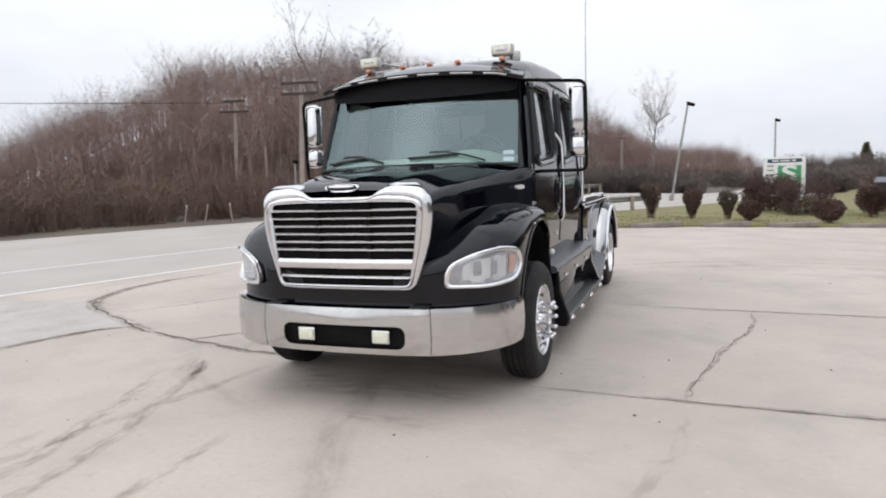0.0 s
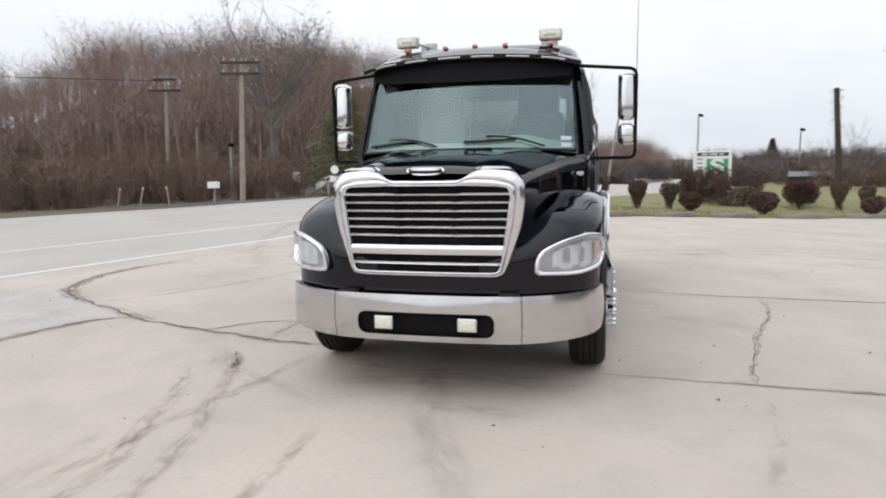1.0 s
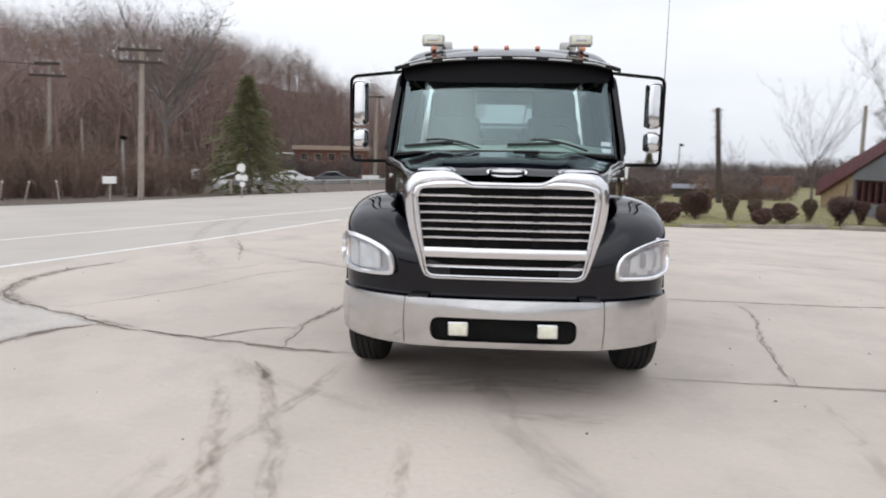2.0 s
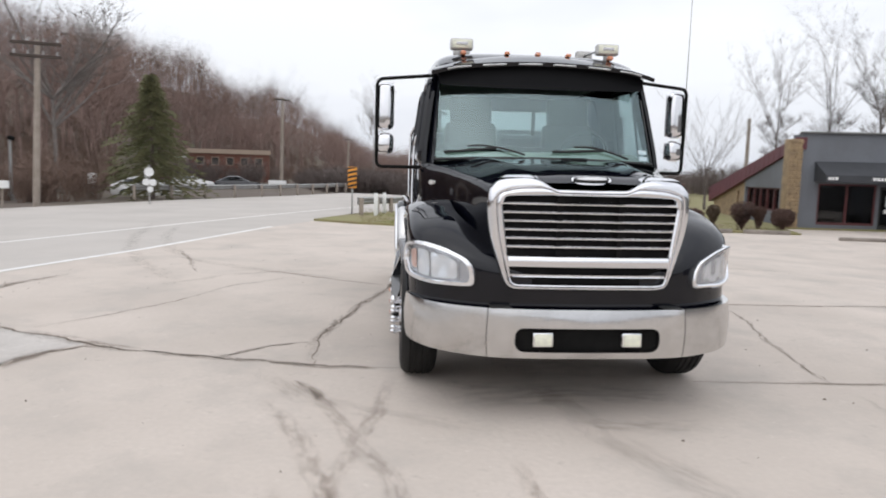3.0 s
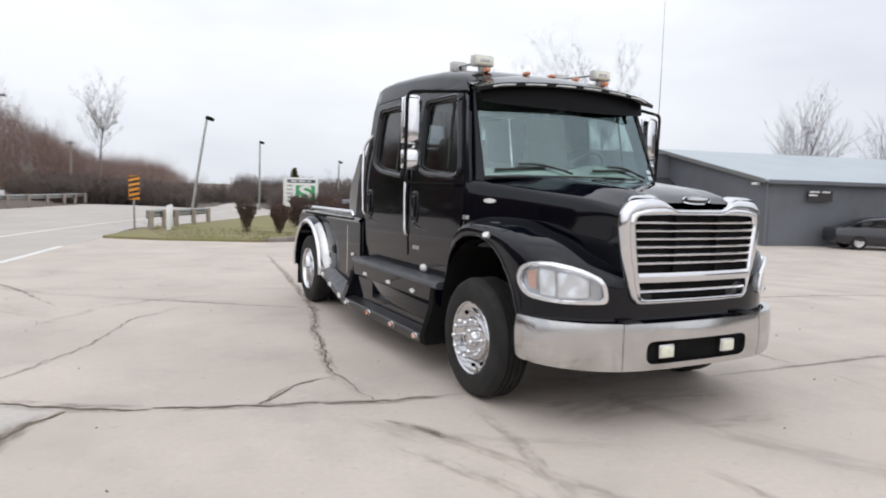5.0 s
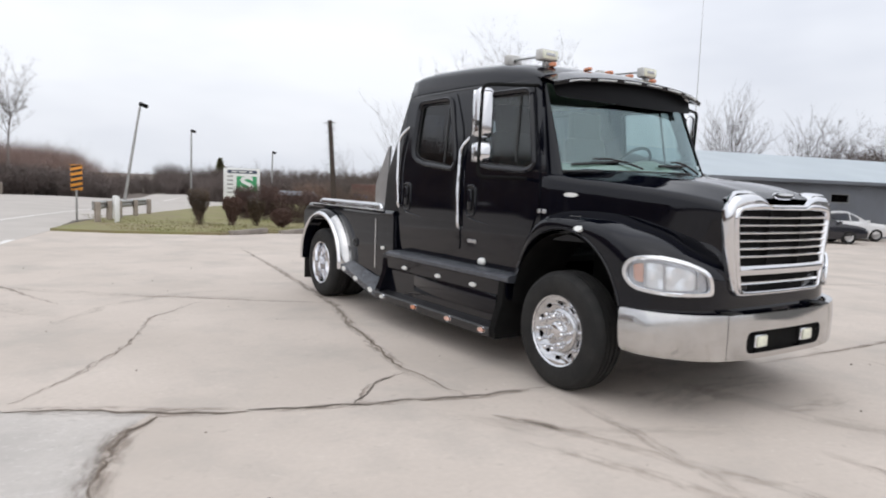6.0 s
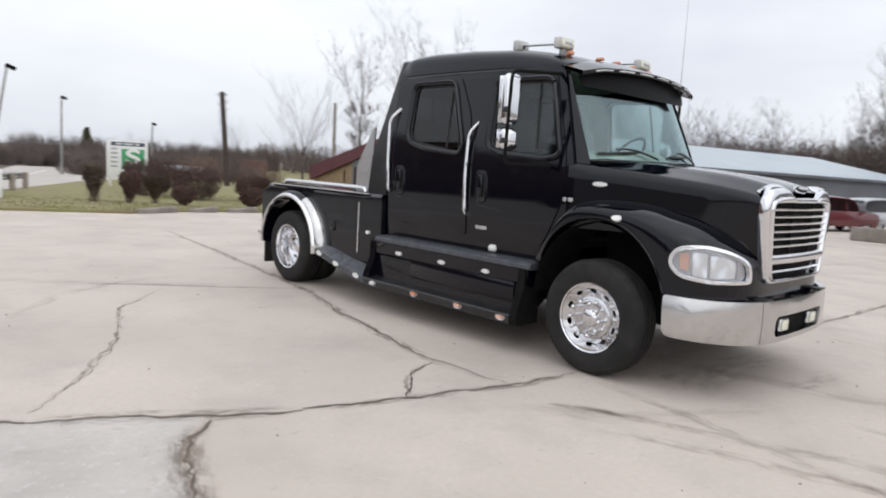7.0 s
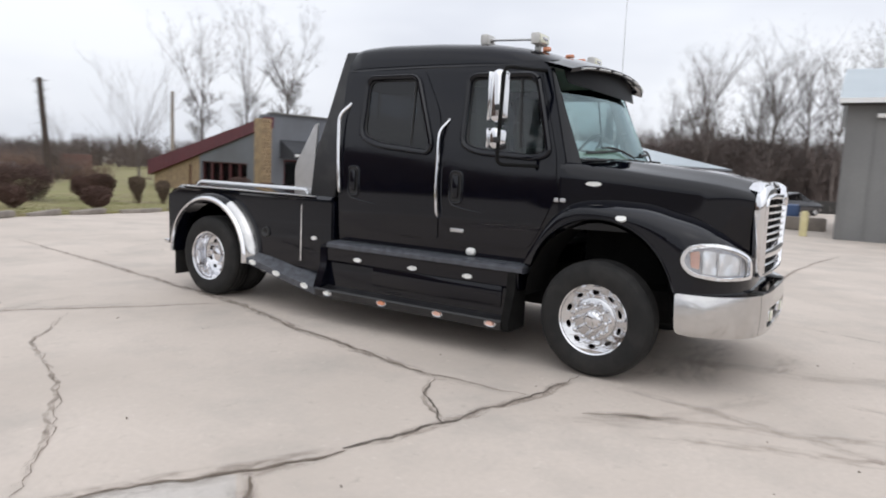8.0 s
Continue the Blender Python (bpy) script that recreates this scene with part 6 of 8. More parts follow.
# ---- the store with its maroon wedge roof ----
def store():
    root = thing("store_building", "slate grey store with maroon wedge roof, stone pillar and dark awning", "store", (17.5, 24.25, 0), -8)
    root.scale = (0.9, 0.9, 0.9)
    W = 9.1
    win1, door, win2 = [(1.0, 0.25), (3.90, 0.25), (3.90, 2.35), (1.0, 2.35)], [(4.07, 0.02), (5.12, 0.02), (5.12, 2.25), (4.07, 2.25)], [(5.28, 0.20), (7.50, 0.20), (7.50, 2.25), (5.28, 2.25)]
    flat = lambda d: (lambda u, v: Vector((u, d, v)))
    wall = part("front_wall", sheet([(0, -0.2), (W, -0.2), (W, 4.85), (0, 4.95)], [win1, door, win2], flat(0), 0.25), SIDING, root)
    part("parapet_cap", box((W / 2, -0.02, 4.93), (W + 0.1, 0.35, 0.08), 0.01), SIDING_PALE, root)
    part("store_body", box((W / 2 + 0.55, 5.1, 1.25), (W - 1.1, 9.6, 2.5)), SIDING, root)
    part("parapet_return", box((0.1, 0.55, 3.65), (0.2, 0.85, 2.4)), SIDING, root)
    inner = part("shop_interior", box((4.4, 0.32, 1.3), (8.0, 0.06, 2.6)), SHOP_DARK, root)
    for x0, x1, z0, z1, cuts in ((1.0, 3.90, 0.25, 2.35, (2.45,)), (5.28, 7.50, 0.20, 2.25, (6.38,))):
        w = part("shop_window", sheet([(x0, z0), (x1, z0), (x1, z1), (x0, z1)], [[(x0 + .09, z0 + .12), (x1 - .09, z0 + .12), (x1 - .09, z1 - .08), (x0 + .09, z1 - .08)]], flat(0.03), -0.10), MAROON_FRAME, root, "maroon-framed shop window")
        for c in cuts:
            part("mullion", box((c, 0.05, (z0 + z1) / 2), (0.10, 0.08, z1 - z0 - 0.1)), MAROON_FRAME, w)
        part("pane", sheet([(x0 + .08, z0 + .1), (x1 - .08, z0 + .1), (x1 - .08, z1 - .07), (x0 + .08, z1 - .07)], [], flat(0.08), 0.01), SHOP_GLASS, w)
    d = part("shop_door", sheet([(4.07, 0.02), (5.12, 0.02), (5.12, 2.25), (4.07, 2.25)], [[(4.20, 0.25), (4.99, 0.25), (4.99, 2.10), (4.20, 2.10)]], flat(0.05), -0.06), BLACK_FLAT, root, "dark glazed shop door")
    part("pane", sheet([(4.19, 0.24), (5.00, 0.24), (5.00, 2.11), (4.19, 2.11)], [], flat(0.08), 0.01), SHOP_GLASS, d)
    part("notice", box((4.60, 0.06, 1.50), (0.32, 0.01, 0.5)), WHITE, d)
    part("notice", box((4.57, 0.06, 1.00), (0.42, 0.01, 0.22)), WHITE, d)
    for x in (1.1, 1.55, 2.6):
        part("ceiling_strip", box((x, 0.24, 2.28 - 0.1 * (x == 1.55)), (0.5, 0.03, 0.06)), WHITE, inner)
    aw = part("awning", loft([[(x, 0.0, 3.48), (x, -1.25, 2.78), (x, -1.28, 2.44), (x, -1.22, 2.44), (x, -1.20, 2.73), (x, 0.0, 3.38)] for x in np.linspace(0.75, 8.5, 12)], closed=True, caps=True), AWNING, root, "charcoal sloped canvas awning")
    part("awning_end", sheet([(0, 3.46), (-1.26, 2.77), (-1.26, 2.46), (0, 2.46)], [], lambda u, v: Vector((0.76, u, v)), 0.02), AWNING, aw)
    part("awning_end", sheet([(0, 3.46), (-1.26, 2.77), (-1.26, 2.46), (0, 2.46)], [], lambda u, v: Vector((8.49, u, v)), 0.02), AWNING, aw)
    for x0, w in ((0.82, 0.5), (2.95, 0.92), (3.98, 1.10), (5.2, 1.02)):
        n = max(3, int(w / 0.17))
        for k in range(n):
            part("awning_writing", box((x0 + (k + 0.5) * w / n, -1.285, 2.62), (w / n * 0.72, 0.012, 0.15)), WHITE, aw)
    # stone pillar of separate stones
    pil = part("stone_pillar", box((-0.36, 0.10, 2.2), (0.60, 0.75, 4.75), 0.02), STONE, root, "tan field-stone pillar")
    rnd = random.Random(7)
    for r in range(23):
        z, x = 0.10 + r * 0.197, -0.69
        while x < -0.08:
            w = rnd.uniform(0.16, 0.34)
            w = min(w, -0.03 - x)
            st = part("stone", box((x + w / 2, -0.285, z), (w * 0.93, 0.06 + rnd.uniform(0, 0.03), 0.175), 0.02, None, 1), STONE, pil)
            x += w
    # side wall under the long sloping maroon roof, running back from the pillar
    LONG = 16.2
    top = lambda u: 4.66 - 0.171 * u
    deep = lambda u: 0.60 + 0.028 * u
    side = lambda d: (lambda u, v: Vector((0.0698 * u - 0.9976 * d, 0.9976 * u + 0.0698 * d, v)))
    band = [(2.05, 0.75), (7.9, 0.75), (7.9, 2.05), (2.05, 2.05)]
    part("side_wall", sheet([(0.3, -0.2), (8.15, -0.2), (8.15, top(8.15) - 0.5), (0.3, top(0.3) - 0.4)], [band], side(0.0), 0.2), SIDING, root)
    edges = np.linspace(2.05, 7.9, 6)
    w = part("shop_window", sheet(band, [[(p + 0.07, 0.84), (q - 0.07, 0.84), (q - 0.07, 1.97), (p + 0.07, 1.97)] for p, q in zip(edges, edges[1:])], side(-0.03), 0.1), MAROON_FRAME, root, "maroon-framed band of windows")
    for p, q in zip(edges, edges[1:]):
        part("pane", sheet([(p + 0.05, 0.82), (q - 0.05, 0.82), (q - 0.05, 1.99), (p + 0.05, 1.99)], [], side(-0.09), 0.01), SHOP_GLASS, w)
    part("dark_room", sheet([(1.9, 0.5), (8.0, 0.5), (8.0, 2.3), (1.9, 2.3)], [], side(-0.35), 0.05), SHOP_DARK, root)
    slit = [(9.55, 0.3), (9.95, 0.3), (9.95, 1.75), (9.55, 1.75)]
    part("side_stone_wall", sheet([(8.15, -0.2), (15.6, -0.2), (15.6, top(15.6) - 0.6), (8.15, top(8.15) - 0.5)], [slit], side(0.10), 0.3), STONE, root, "tan stone end wall")
    part("slit_window", sheet(slit, [], side(-0.02), 0.02), MAROON_FRAME, root)
    roof = part("sloping_roof", loft([[side(d)(u, top(u) - h) for d, h in ((0.34, 0.0), (-0.22, 0.0), (-0.22, deep(u)), (0.34, deep(u)))] for u in np.linspace(-0.1, LONG, 9)], closed=True, caps=True), MAROON, root, "steep maroon metal roof with deep fascia")
    for k in range(20):
        u = (k + 0.5) * LONG / 20
        part("seam", sheet([(u - 0.02, top(u) - deep(u) + 0.02), (u + 0.02, top(u) - deep(u) + 0.02), (u + 0.02, top(u) - 0.02), (u - 0.02, top(u) - 0.02)], [], side(0.352), 0.012), MAROON, roof)


store()


def metal_building():
    # gable faces the lot; eave corner at the root, ridge ten metres behind
    root = thing("metal_building", "long slate grey metal building with pale ribbed roof", "warehouse", (22.75, 15.75, 0), -12)
    root.scale = (0.834, 0.834, 0.834)
    LEN, DEEP, EAVE, RIDGE = 38.0, 20.0, 3.55, 5.55
    WINDOWS = ((9.7, 11.35), (22.0, 23.5))
    part("long_wall", sheet([(0, -0.2), (LEN, -0.2), (LEN, EAVE), (0, EAVE)], [[(x0, 2.2), (x1, 2.2), (x1, 2.8), (x0, 2.8)] for x0, x1 in WINDOWS], lambda u, v: Vector((u, 0, v)), 0.2), SIDING, root)
    for x0, x1 in WINDOWS:
        w = part("window", sheet([(x0, 2.2), (x1, 2.2), (x1, 2.8), (x0, 2.8)], [[(x0 + .08, 2.27), (x1 - .08, 2.27), (x1 - .08, 2.73), (x0 + .08, 2.73)]], lambda u, v: Vector((u, 0.05, v)), 0.06), SIDING_PALE, root)
        part("pane", sheet([(x0, 2.2), (x1, 2.2), (x1, 2.8), (x0, 2.8)], [], lambda u, v: Vector((u, 0.12, v)), 0.01), SHOP_GLASS, w)
    for x in (0.0, LEN):
        part("gable_wall", sheet([(0, -0.2), (DEEP, -0.2), (DEEP, EAVE), (DEEP / 2, RIDGE), (0, EAVE)], [], lambda u, v: Vector((x, u, v)), 0.2 if x else -0.2), SIDING, root)
    part("back_wall", box((LEN / 2, DEEP, EAVE / 2), (LEN, 0.2, EAVE)), SIDING, root)
    roof = part("roof", loft([[(x, -0.45, EAVE - 0.10), (x, -0.45, EAVE + 0.02), (x, DEEP / 2, RIDGE + 0.14), (x, DEEP + 0.45, EAVE + 0.02), (x, DEEP + 0.45, EAVE - 0.1), (x, DEEP / 2, RIDGE + 0.02)] for x in (-0.35, LEN + 0.35)], closed=True, caps=True), ROOF_METAL, root, "pale blue-grey ribbed metal roof")
    rise = math.degrees(math.atan2(RIDGE - EAVE, DEEP / 2))
    rib = mesh_of("rib", box((0, 0, 0), (0.05, DEEP / 2 + 0.4, 0.03)), ROOF_METAL)
    for k in range(46):
        ob = new("rib", rib)
        ob.parent = roof
        ob.matrix_basis = pose(0.2 + k * 0.83, DEEP / 4 - 0.2, (EAVE + RIDGE) / 2 + 0.06, rise)
    part("fascia", box((LEN / 2, -0.46, EAVE - 0.08), (LEN + 0.7, 0.04, 0.20)), SIDING, root)
    part("rake_trim", box((-0.36, DEEP / 4, (EAVE + RIDGE) / 2 - 0.02), (0.05, DEEP / 2 + 0.6, 0.20), 0, turn(rise, 0, 0)), SIDING_PALE, root)
    part("corner_post", box((-0.02, -0.02, EAVE / 2), (0.16, 0.16, EAVE)), SIDING, root)
    lamp = part("flood_lamp", box((-0.30, 0.55, 3.35), (0.30, 0.35, 0.14), 0.03), WHITE, root, "white wall flood lamp")
    part("arm", box((-0.12, 0.55, 3.38), (0.2, 0.05, 0.05)), GALVANISED, lamp)
    for x, z, w in ((2.85, 2.98, 0.62), (3.62, 2.98, 0.5), (2.75, 2.80, 0.55)):
        part("strip_sign", box((x, -0.26, z), (w, 0.03, 0.09)), WHITE, root)
    part("sign_board", box((3.25, -0.22, 2.76), (1.65, 0.04, 0.58)), SHOP_DARK, root)


metal_building()


def end_building():
    root = thing("grey_shed", "tall grey metal-sided shed with overhanging roof", "shed", (24.0, -0.65, 0), 2)
    root.scale = (0.83, 0.83, 0.83)
    E, R, LEN, DEEP = 6.35, 8.6, 26.0, 14.0
    part("eave_wall", box((0.1, -LEN / 2, E / 2 - 0.05), (0.2, LEN, E)), SIDING_PALE, root)
    for y in (0.0, -LEN):
        part("gable_wall", sheet([(0, -0.2), (DEEP, -0.2), (DEEP, E), (DEEP / 2, R), (0, E)], [], lambda u, v: Vector((u, y, v)), 0.2), SIDING_PALE, root)
    part("back_wall", box((DEEP, -LEN / 2, E / 2 - 0.05), (0.2, LEN, E)), SIDING_PALE, root)
    for x0, x1 in ((-0.75, DEEP / 2), (DEEP + 0.75, DEEP / 2)):
        part("roof", loft([[(x0, y, E - 0.05), (x0, y, E + 0.16), (x1, y, R + 0.30), (x1, y, R + 0.08)] for y in (0.55, -LEN - 0.5)], closed=True, caps=True), ROOF_METAL, root)
    part("soffit", box((-0.36, -LEN / 2 + 0.02, E - 0.09), (0.72, LEN + 1.0, 0.04)), SHOP_DARK, root)
    part("eave_trim", box((-0.77, -LEN / 2 + 0.02, E + 0.05), (0.05, LEN + 1.05, 0.22)), WHITE, root)
    part("corner_trim", box((0.0, 0.03, E / 2 - 0.06), (0.16, 0.14, E)), SIDING_PALE, root)
    panel = mesh_of("wall_rib", box((-0.02, 0, E / 2 - 0.06), (0.04, 0.05, E - 0.1)), SIDING_PALE)
    for k in range(1, 26):
        ob = new("wall_rib", panel)
        ob.parent = root
        ob.location = (0, -k * 1.0, 0)
    lamp = part("wall_lamp", box((-0.3, -1.25, 5.75), (0.35, 0.5, 0.18), 0.04), WHITE, root, "white wall lamp")
    part("arm", box((-0.1, -1.25, 5.8), (0.2, 0.06, 0.06)), GALVANISED, lamp)


end_building()


def brick_block():
    root = thing("brick_building", "two-storey red-brown brick building with tan parapet", "building", (-28.2, 88.0, -0.75), 10)
    wins = [[(1.0 + 1.9 * k, z), (2.0 + 1.9 * k, z), (2.0 + 1.9 * k, z + 1.1), (1.0 + 1.9 * k, z + 1.1)] for k in range(5) for z in (0.9, 2.9)]
    part("front_wall", sheet([(0, -0.5), (10.5, -0.5), (10.5, 4.5), (0, 4.5)], wins, lambda u, v: Vector((u, 0, v)), 0.25), BRICK, root)
    part("parapet", box((5.25, 0.05, 4.75), (10.8, 0.5, 0.6)), TAN, root)
    part("body", box((5.25, 4.3, 2.1), (10.3, 8.0, 4.4)), BRICK, root)
    for ring in wins:
        w = part("window", sheet(ring, [[(u + (0.08 if u < ring[1][0] - 0.5 else -0.08), v + (0.08 if v < ring[2][1] - 0.5 else -0.08)) for u, v in ring]], lambda u, v: Vector((u, 0.08, v)), 0.05), TAN, root)
        part("pane", sheet(ring, [], lambda u, v: Vector((u, 0.18, v)), 0.02), SHOP_DARK, w)
    part("porch_roof", box((-1.2, -0.6, 3.9), (2.6, 1.6, 0.2)), WHITE, root)


brick_block()


def far_house(x, y, rz, w, d, h, label):
    root = thing("low_shed", label, "shed", (x, y, 0), rz)
    part("wall", box((0, 0, h / 2), (w, d, h)), BURNT_WOOD, root)
    part("roof", loft([[(sx * (w / 2 + 0.2), -d / 2 - 0.2, h), (sx * (w / 2 + 0.2), 0, h + 0.18 * d), (sx * (w / 2 + 0.2), d / 2 + 0.2, h)] for sx in (-1, 1)], caps=True), SIDING, root)
    for k in (-0.3, 0.1, 0.32):
        part("window", box((k * w, -d / 2 - 0.01, h * 0.55), (w * 0.12, 0.05, h * 0.4)), SHOP_DARK, root)


far_house(15.9, 50, -18, 2.7, 2.0, 0.75, "low brown shed with a pale roof beyond the verge")


def container(x, y, rz, mat, label, size=(6.0, 2.4, 2.4)):
    root = thing("container", label, "container", (x, y, 0), rz)
    rings = []
    L, D, H = size
    part("body", box((0, 0, H / 2 + 0.1), (L, D, H), 0.03), mat, root)
    rib = mesh_of("rib", box((0, 0, 0), (0.12, 0.06, H * 0.9)), mat)
    for k in range(int(L / 0.5)):
        ob = new("rib", rib)
        ob.parent = root
        ob.matrix_basis = pose(-L / 2 + 0.3 + k * 0.5, -D / 2 - 0.02, H / 2 + 0.1)


container(24.8, 55.6, -25, RUST, "rusty red steel container far across the grass", (2.4, 1.3, 1.7))
container(22.9, 52.6, -25, BLUE, "blue steel bin far across the grass", (1.5, 1.0, 0.75))
container(29.5, 1.9, 5, BLUE, "blue steel bin beyond the lot", (2.2, 1.2, 1.0))


# ---- parked cars ----
def car(label, paint, loc, rz, tall=1.45, length=4.6, truck_like=False):
    root = thing("car", label, "car", loc, rz, "parked cars")
    L, h = length / 2, tall
    if truck_like:
        prof = [(-L, 0.55, 0.90, 0.85), (-L + 0.1, 0.35, 1.0, 0.92), (-0.4 * L, 0.30, 1.05, 0.93), (0.3 * L, 0.30, 1.08, 0.93), (0.9 * L, 0.32, 1.0, 0.9), (L, 0.45, 0.85, 0.82)]
        cabin = [(-0.95 * L, 1.05, 1.10, 0.84), (-0.88 * L, 1.05, h, 0.72), (0.15 * L, 1.05, h, 0.74), (0.42 * L, 1.05, 1.10, 0.84)]
    else:
        prof = [(-L, 0.50, 0.80, 0.76), (-L + 0.12, 0.30, 0.93, 0.86), (-0.55 * L, 0.24, 0.98, 0.90), (0.2 * L, 0.22, 0.96, 0.91), (0.75 * L, 0.25, 0.86, 0.88), (0.97 * L, 0.32, 0.72, 0.80), (L, 0.45, 0.62, 0.70)]
        cabin = [(-0.86 * L, 0.90, 0.97, 0.76), (-0.48 * L, 0.92, h - 0.10, 0.66), (-0.12 * L, 0.93, h, 0.64), (0.08 * L, 0.93, h - 0.04, 0.65), (0.50 * L, 0.90, 0.93, 0.80)]
    rows = smooth_rows(prof, 5)
    body = part("body", loft([[(x, -w * 0.93, z0), (x, -w, z0 + (z1 - z0) * 0.3), (x, -w, z0 + (z1 - z0) * 0.7), (x, -w * 0.90, z1), (x, 0, z1 + 0.03), (x, w * 0.90, z1), (x, w, z0 + (z1 - z0) * 0.7), (x, w, z0 + (z1 - z0) * 0.3), (x, w * 0.93, z0)] for x, z0, z1, w in rows], closed=True, caps=True), paint, root)
    rows = smooth_rows(cabin, 5)
    shell = part("cabin", loft([[(x, -w - 0.08 * (h - z1), z0), (x, -w, z1 - 0.05), (x, -w * 0.8, z1), (x, 0, z1 + 0.02), (x, w * 0.8, z1), (x, w, z1 - 0.05), (x, w + 0.08 * (h - z1), z0)] for x, z0, z1, w in rows]), paint, root)
    tall_rows = [r for r in rows if r[2] > 1.16]
    for y in (-1, 1):
        part("side_window", loft([[(x, y * (w + 0.012 + 0.06 * (h - z1)), z0 + 0.05), (x, y * (w + 0.010), z1 - 0.10)] for x, z0, z1, w in tall_rows]), SHOP_GLASS, shell, "dark side glass")
    for end in (1, -1):
        slant = [r for r in rows if end * (r[0] - (0.10 if end > 0 else -0.45) * L) > 0 and 1.0 < r[2] < h - 0.02]
        if len(slant) > 1:
            part("windscreen" if end > 0 else "rear_window", loft([[(x, q * w * 0.80, z1 + 0.022 * (1 - abs(q)) + 0.012) for q in np.linspace(-1, 1, 7)] for x, z0, z1, w in slant]), SHOP_GLASS, shell, "sloping car glass")
    for y in (-1, 1):
        for x, z in ((0.05 * L, h - 0.05),):
            part("door_pillar", tube([(x, y * 0.86, 0.95), (x - 0.05, y * 0.655, h - 0.05)], 0.03, 5), paint, root)
        for x in (-0.58 * L, 0.60 * L):
            wheel = new("wheel")
            wheel.parent = root
            wheel.location = (x, y * 0.80, 0.32)
            part("tyre", revolve([(-0.10, 0.20), (-0.11, 0.29), (-0.08, 0.32), (0.08, 0.32), (0.11, 0.29), (0.10, 0.20)], 22, "Y"), RUBBER, wheel)
            part("rim", revolve([(y * 0.09, 0.20), (y * 0.07, 0.12), (y * 0.08, 0.06), (y * 0.085, 0.001)], 18, "Y"), ALUMINIUM, wheel)
        part("headlight", box((0.93 * L, y * 0.62, 0.66), (0.22, 0.30, 0.12), 0.04), CLEAR_LENS, root)
        part("tail_lamp", box((-0.97 * L, y * 0.66, 0.80), (0.12, 0.26, 0.14), 0.04), RED, root)
        part("wing_mirror", box((0.40 * L, y * 0.95, 1.0), (0.12, 0.16, 0.11), 0.03), paint, root)
    part("front_grille", box((0.985 * L, 0, 0.52), (0.08, 0.8, 0.14), 0.03), BLACK_FLAT, root)


car("charcoal saloon car parked before the metal building", CAR_GREY, (27.0, 13.0, 0), -38, 1.42, 4.5)
car("white saloon car parked before the metal building", CAR_WHITE, (30.9, 13.6, 0), -38, 1.45, 4.5)
car("maroon off-road car parked beside the metal building", CAR_MAROON, (33.6, 8.6, 0), -30, 1.75, 4.4, True)
car("silver pickup-style car parked beside the metal building", CAR_SILVER, (37.6, 7.1, 0), -30, 1.75, 4.6, True)
car("dark car parked at the lot's far end", CAR_GREY, (43.6, 3.1, 0), -30, 1.5, 4.5)
car("pale car parked across the road", CAR_WHITE, (-21.7, 66.2, -0.5), 12)
car("dark car parked across the road", CAR_GREY, (-17.2, 67.0, -0.5), 12)
car("pale car parked across the road", CAR_WHITE, (-16.4, 38.0, -0.3), 10, 1.4, 4.0)

# ---- small things before the store ----
def patio_chair(x, y, rz):
    root = thing("patio_chair", "weathered grey patio chair against the grey wall", "chair", (x, y, 0), rz, "patio chairs")
    part("seat", box((0, 0, 0.42), (0.52, 0.50, 0.04), 0.015), SIDING_PALE, root)
    part("backrest", box((0, 0.24, 0.70), (0.52, 0.04, 0.55), 0.015, turn(-12)), SIDING_PALE, root)
    for sx in (-0.23, 0.23):
        for sy in (-0.21, 0.21):
            part("leg", box((sx, sy, 0.21), (0.05, 0.05, 0.42), 0.01), SIDING_PALE, root)
        part("armrest", box((sx, -0.02, 0.64), (0.05, 0.46, 0.03), 0.01), SIDING_PALE, root)


patio_chair(22.25, 19.3, -100)
patio_chair(21.95, 17.9, -100)
for x, y in ((22.45, 20.1), (22.15, 18.6)):
    root = thing("planter", "dark round planter by the wall", "planter", (x, y, 0))
    part("pot", revolve([(0.0, 0.001), (0.0, 0.22), (0.5, 0.30), (0.5, 0.26), (0.42, 0.25), (0.42, 0.001)], 16, "Z"), BLACK_FLAT, root)
for x, y in ((16.7, 18.2), (20.9, 16.2)):
    root = thing("parking_stop", "worn concrete parking stop", "parking stop", (x, y, 0), -12, "parking stops")
    part("block", box((0, 0, 0.06), (2.2, 0.22, 0.14), 0.04), KERB, root)
root = thing("bollard", "pale yellow steel bollard beside the shed", "bollard", (24.4, 0.6, 0))
part("shaft", tube([(0, 0, -0.1), (0, 0, 0.95), (0, 0, 1.02)], [0.15, 0.15, 0.10], 14), YELLOW, root)
root = thing("low_barrier", "low pale concrete barrier beyond the lot", "barrier", (27.9, 3.0, 0), -80)
part("block", box((0, 0, 0.3), (6.0, 0.4, 0.6), 0.06), KERB, root)
fence = thing("dark_fence", "dark board fence at the far end of the lot", "fence", (48.3, 4.4, 0), -75)
for k in range(18):
    part("board", box((-9 + k * 1.0, 0, 0.45), (0.98, 0.05, 0.9), 0.01), SHOP_DARK, fence)

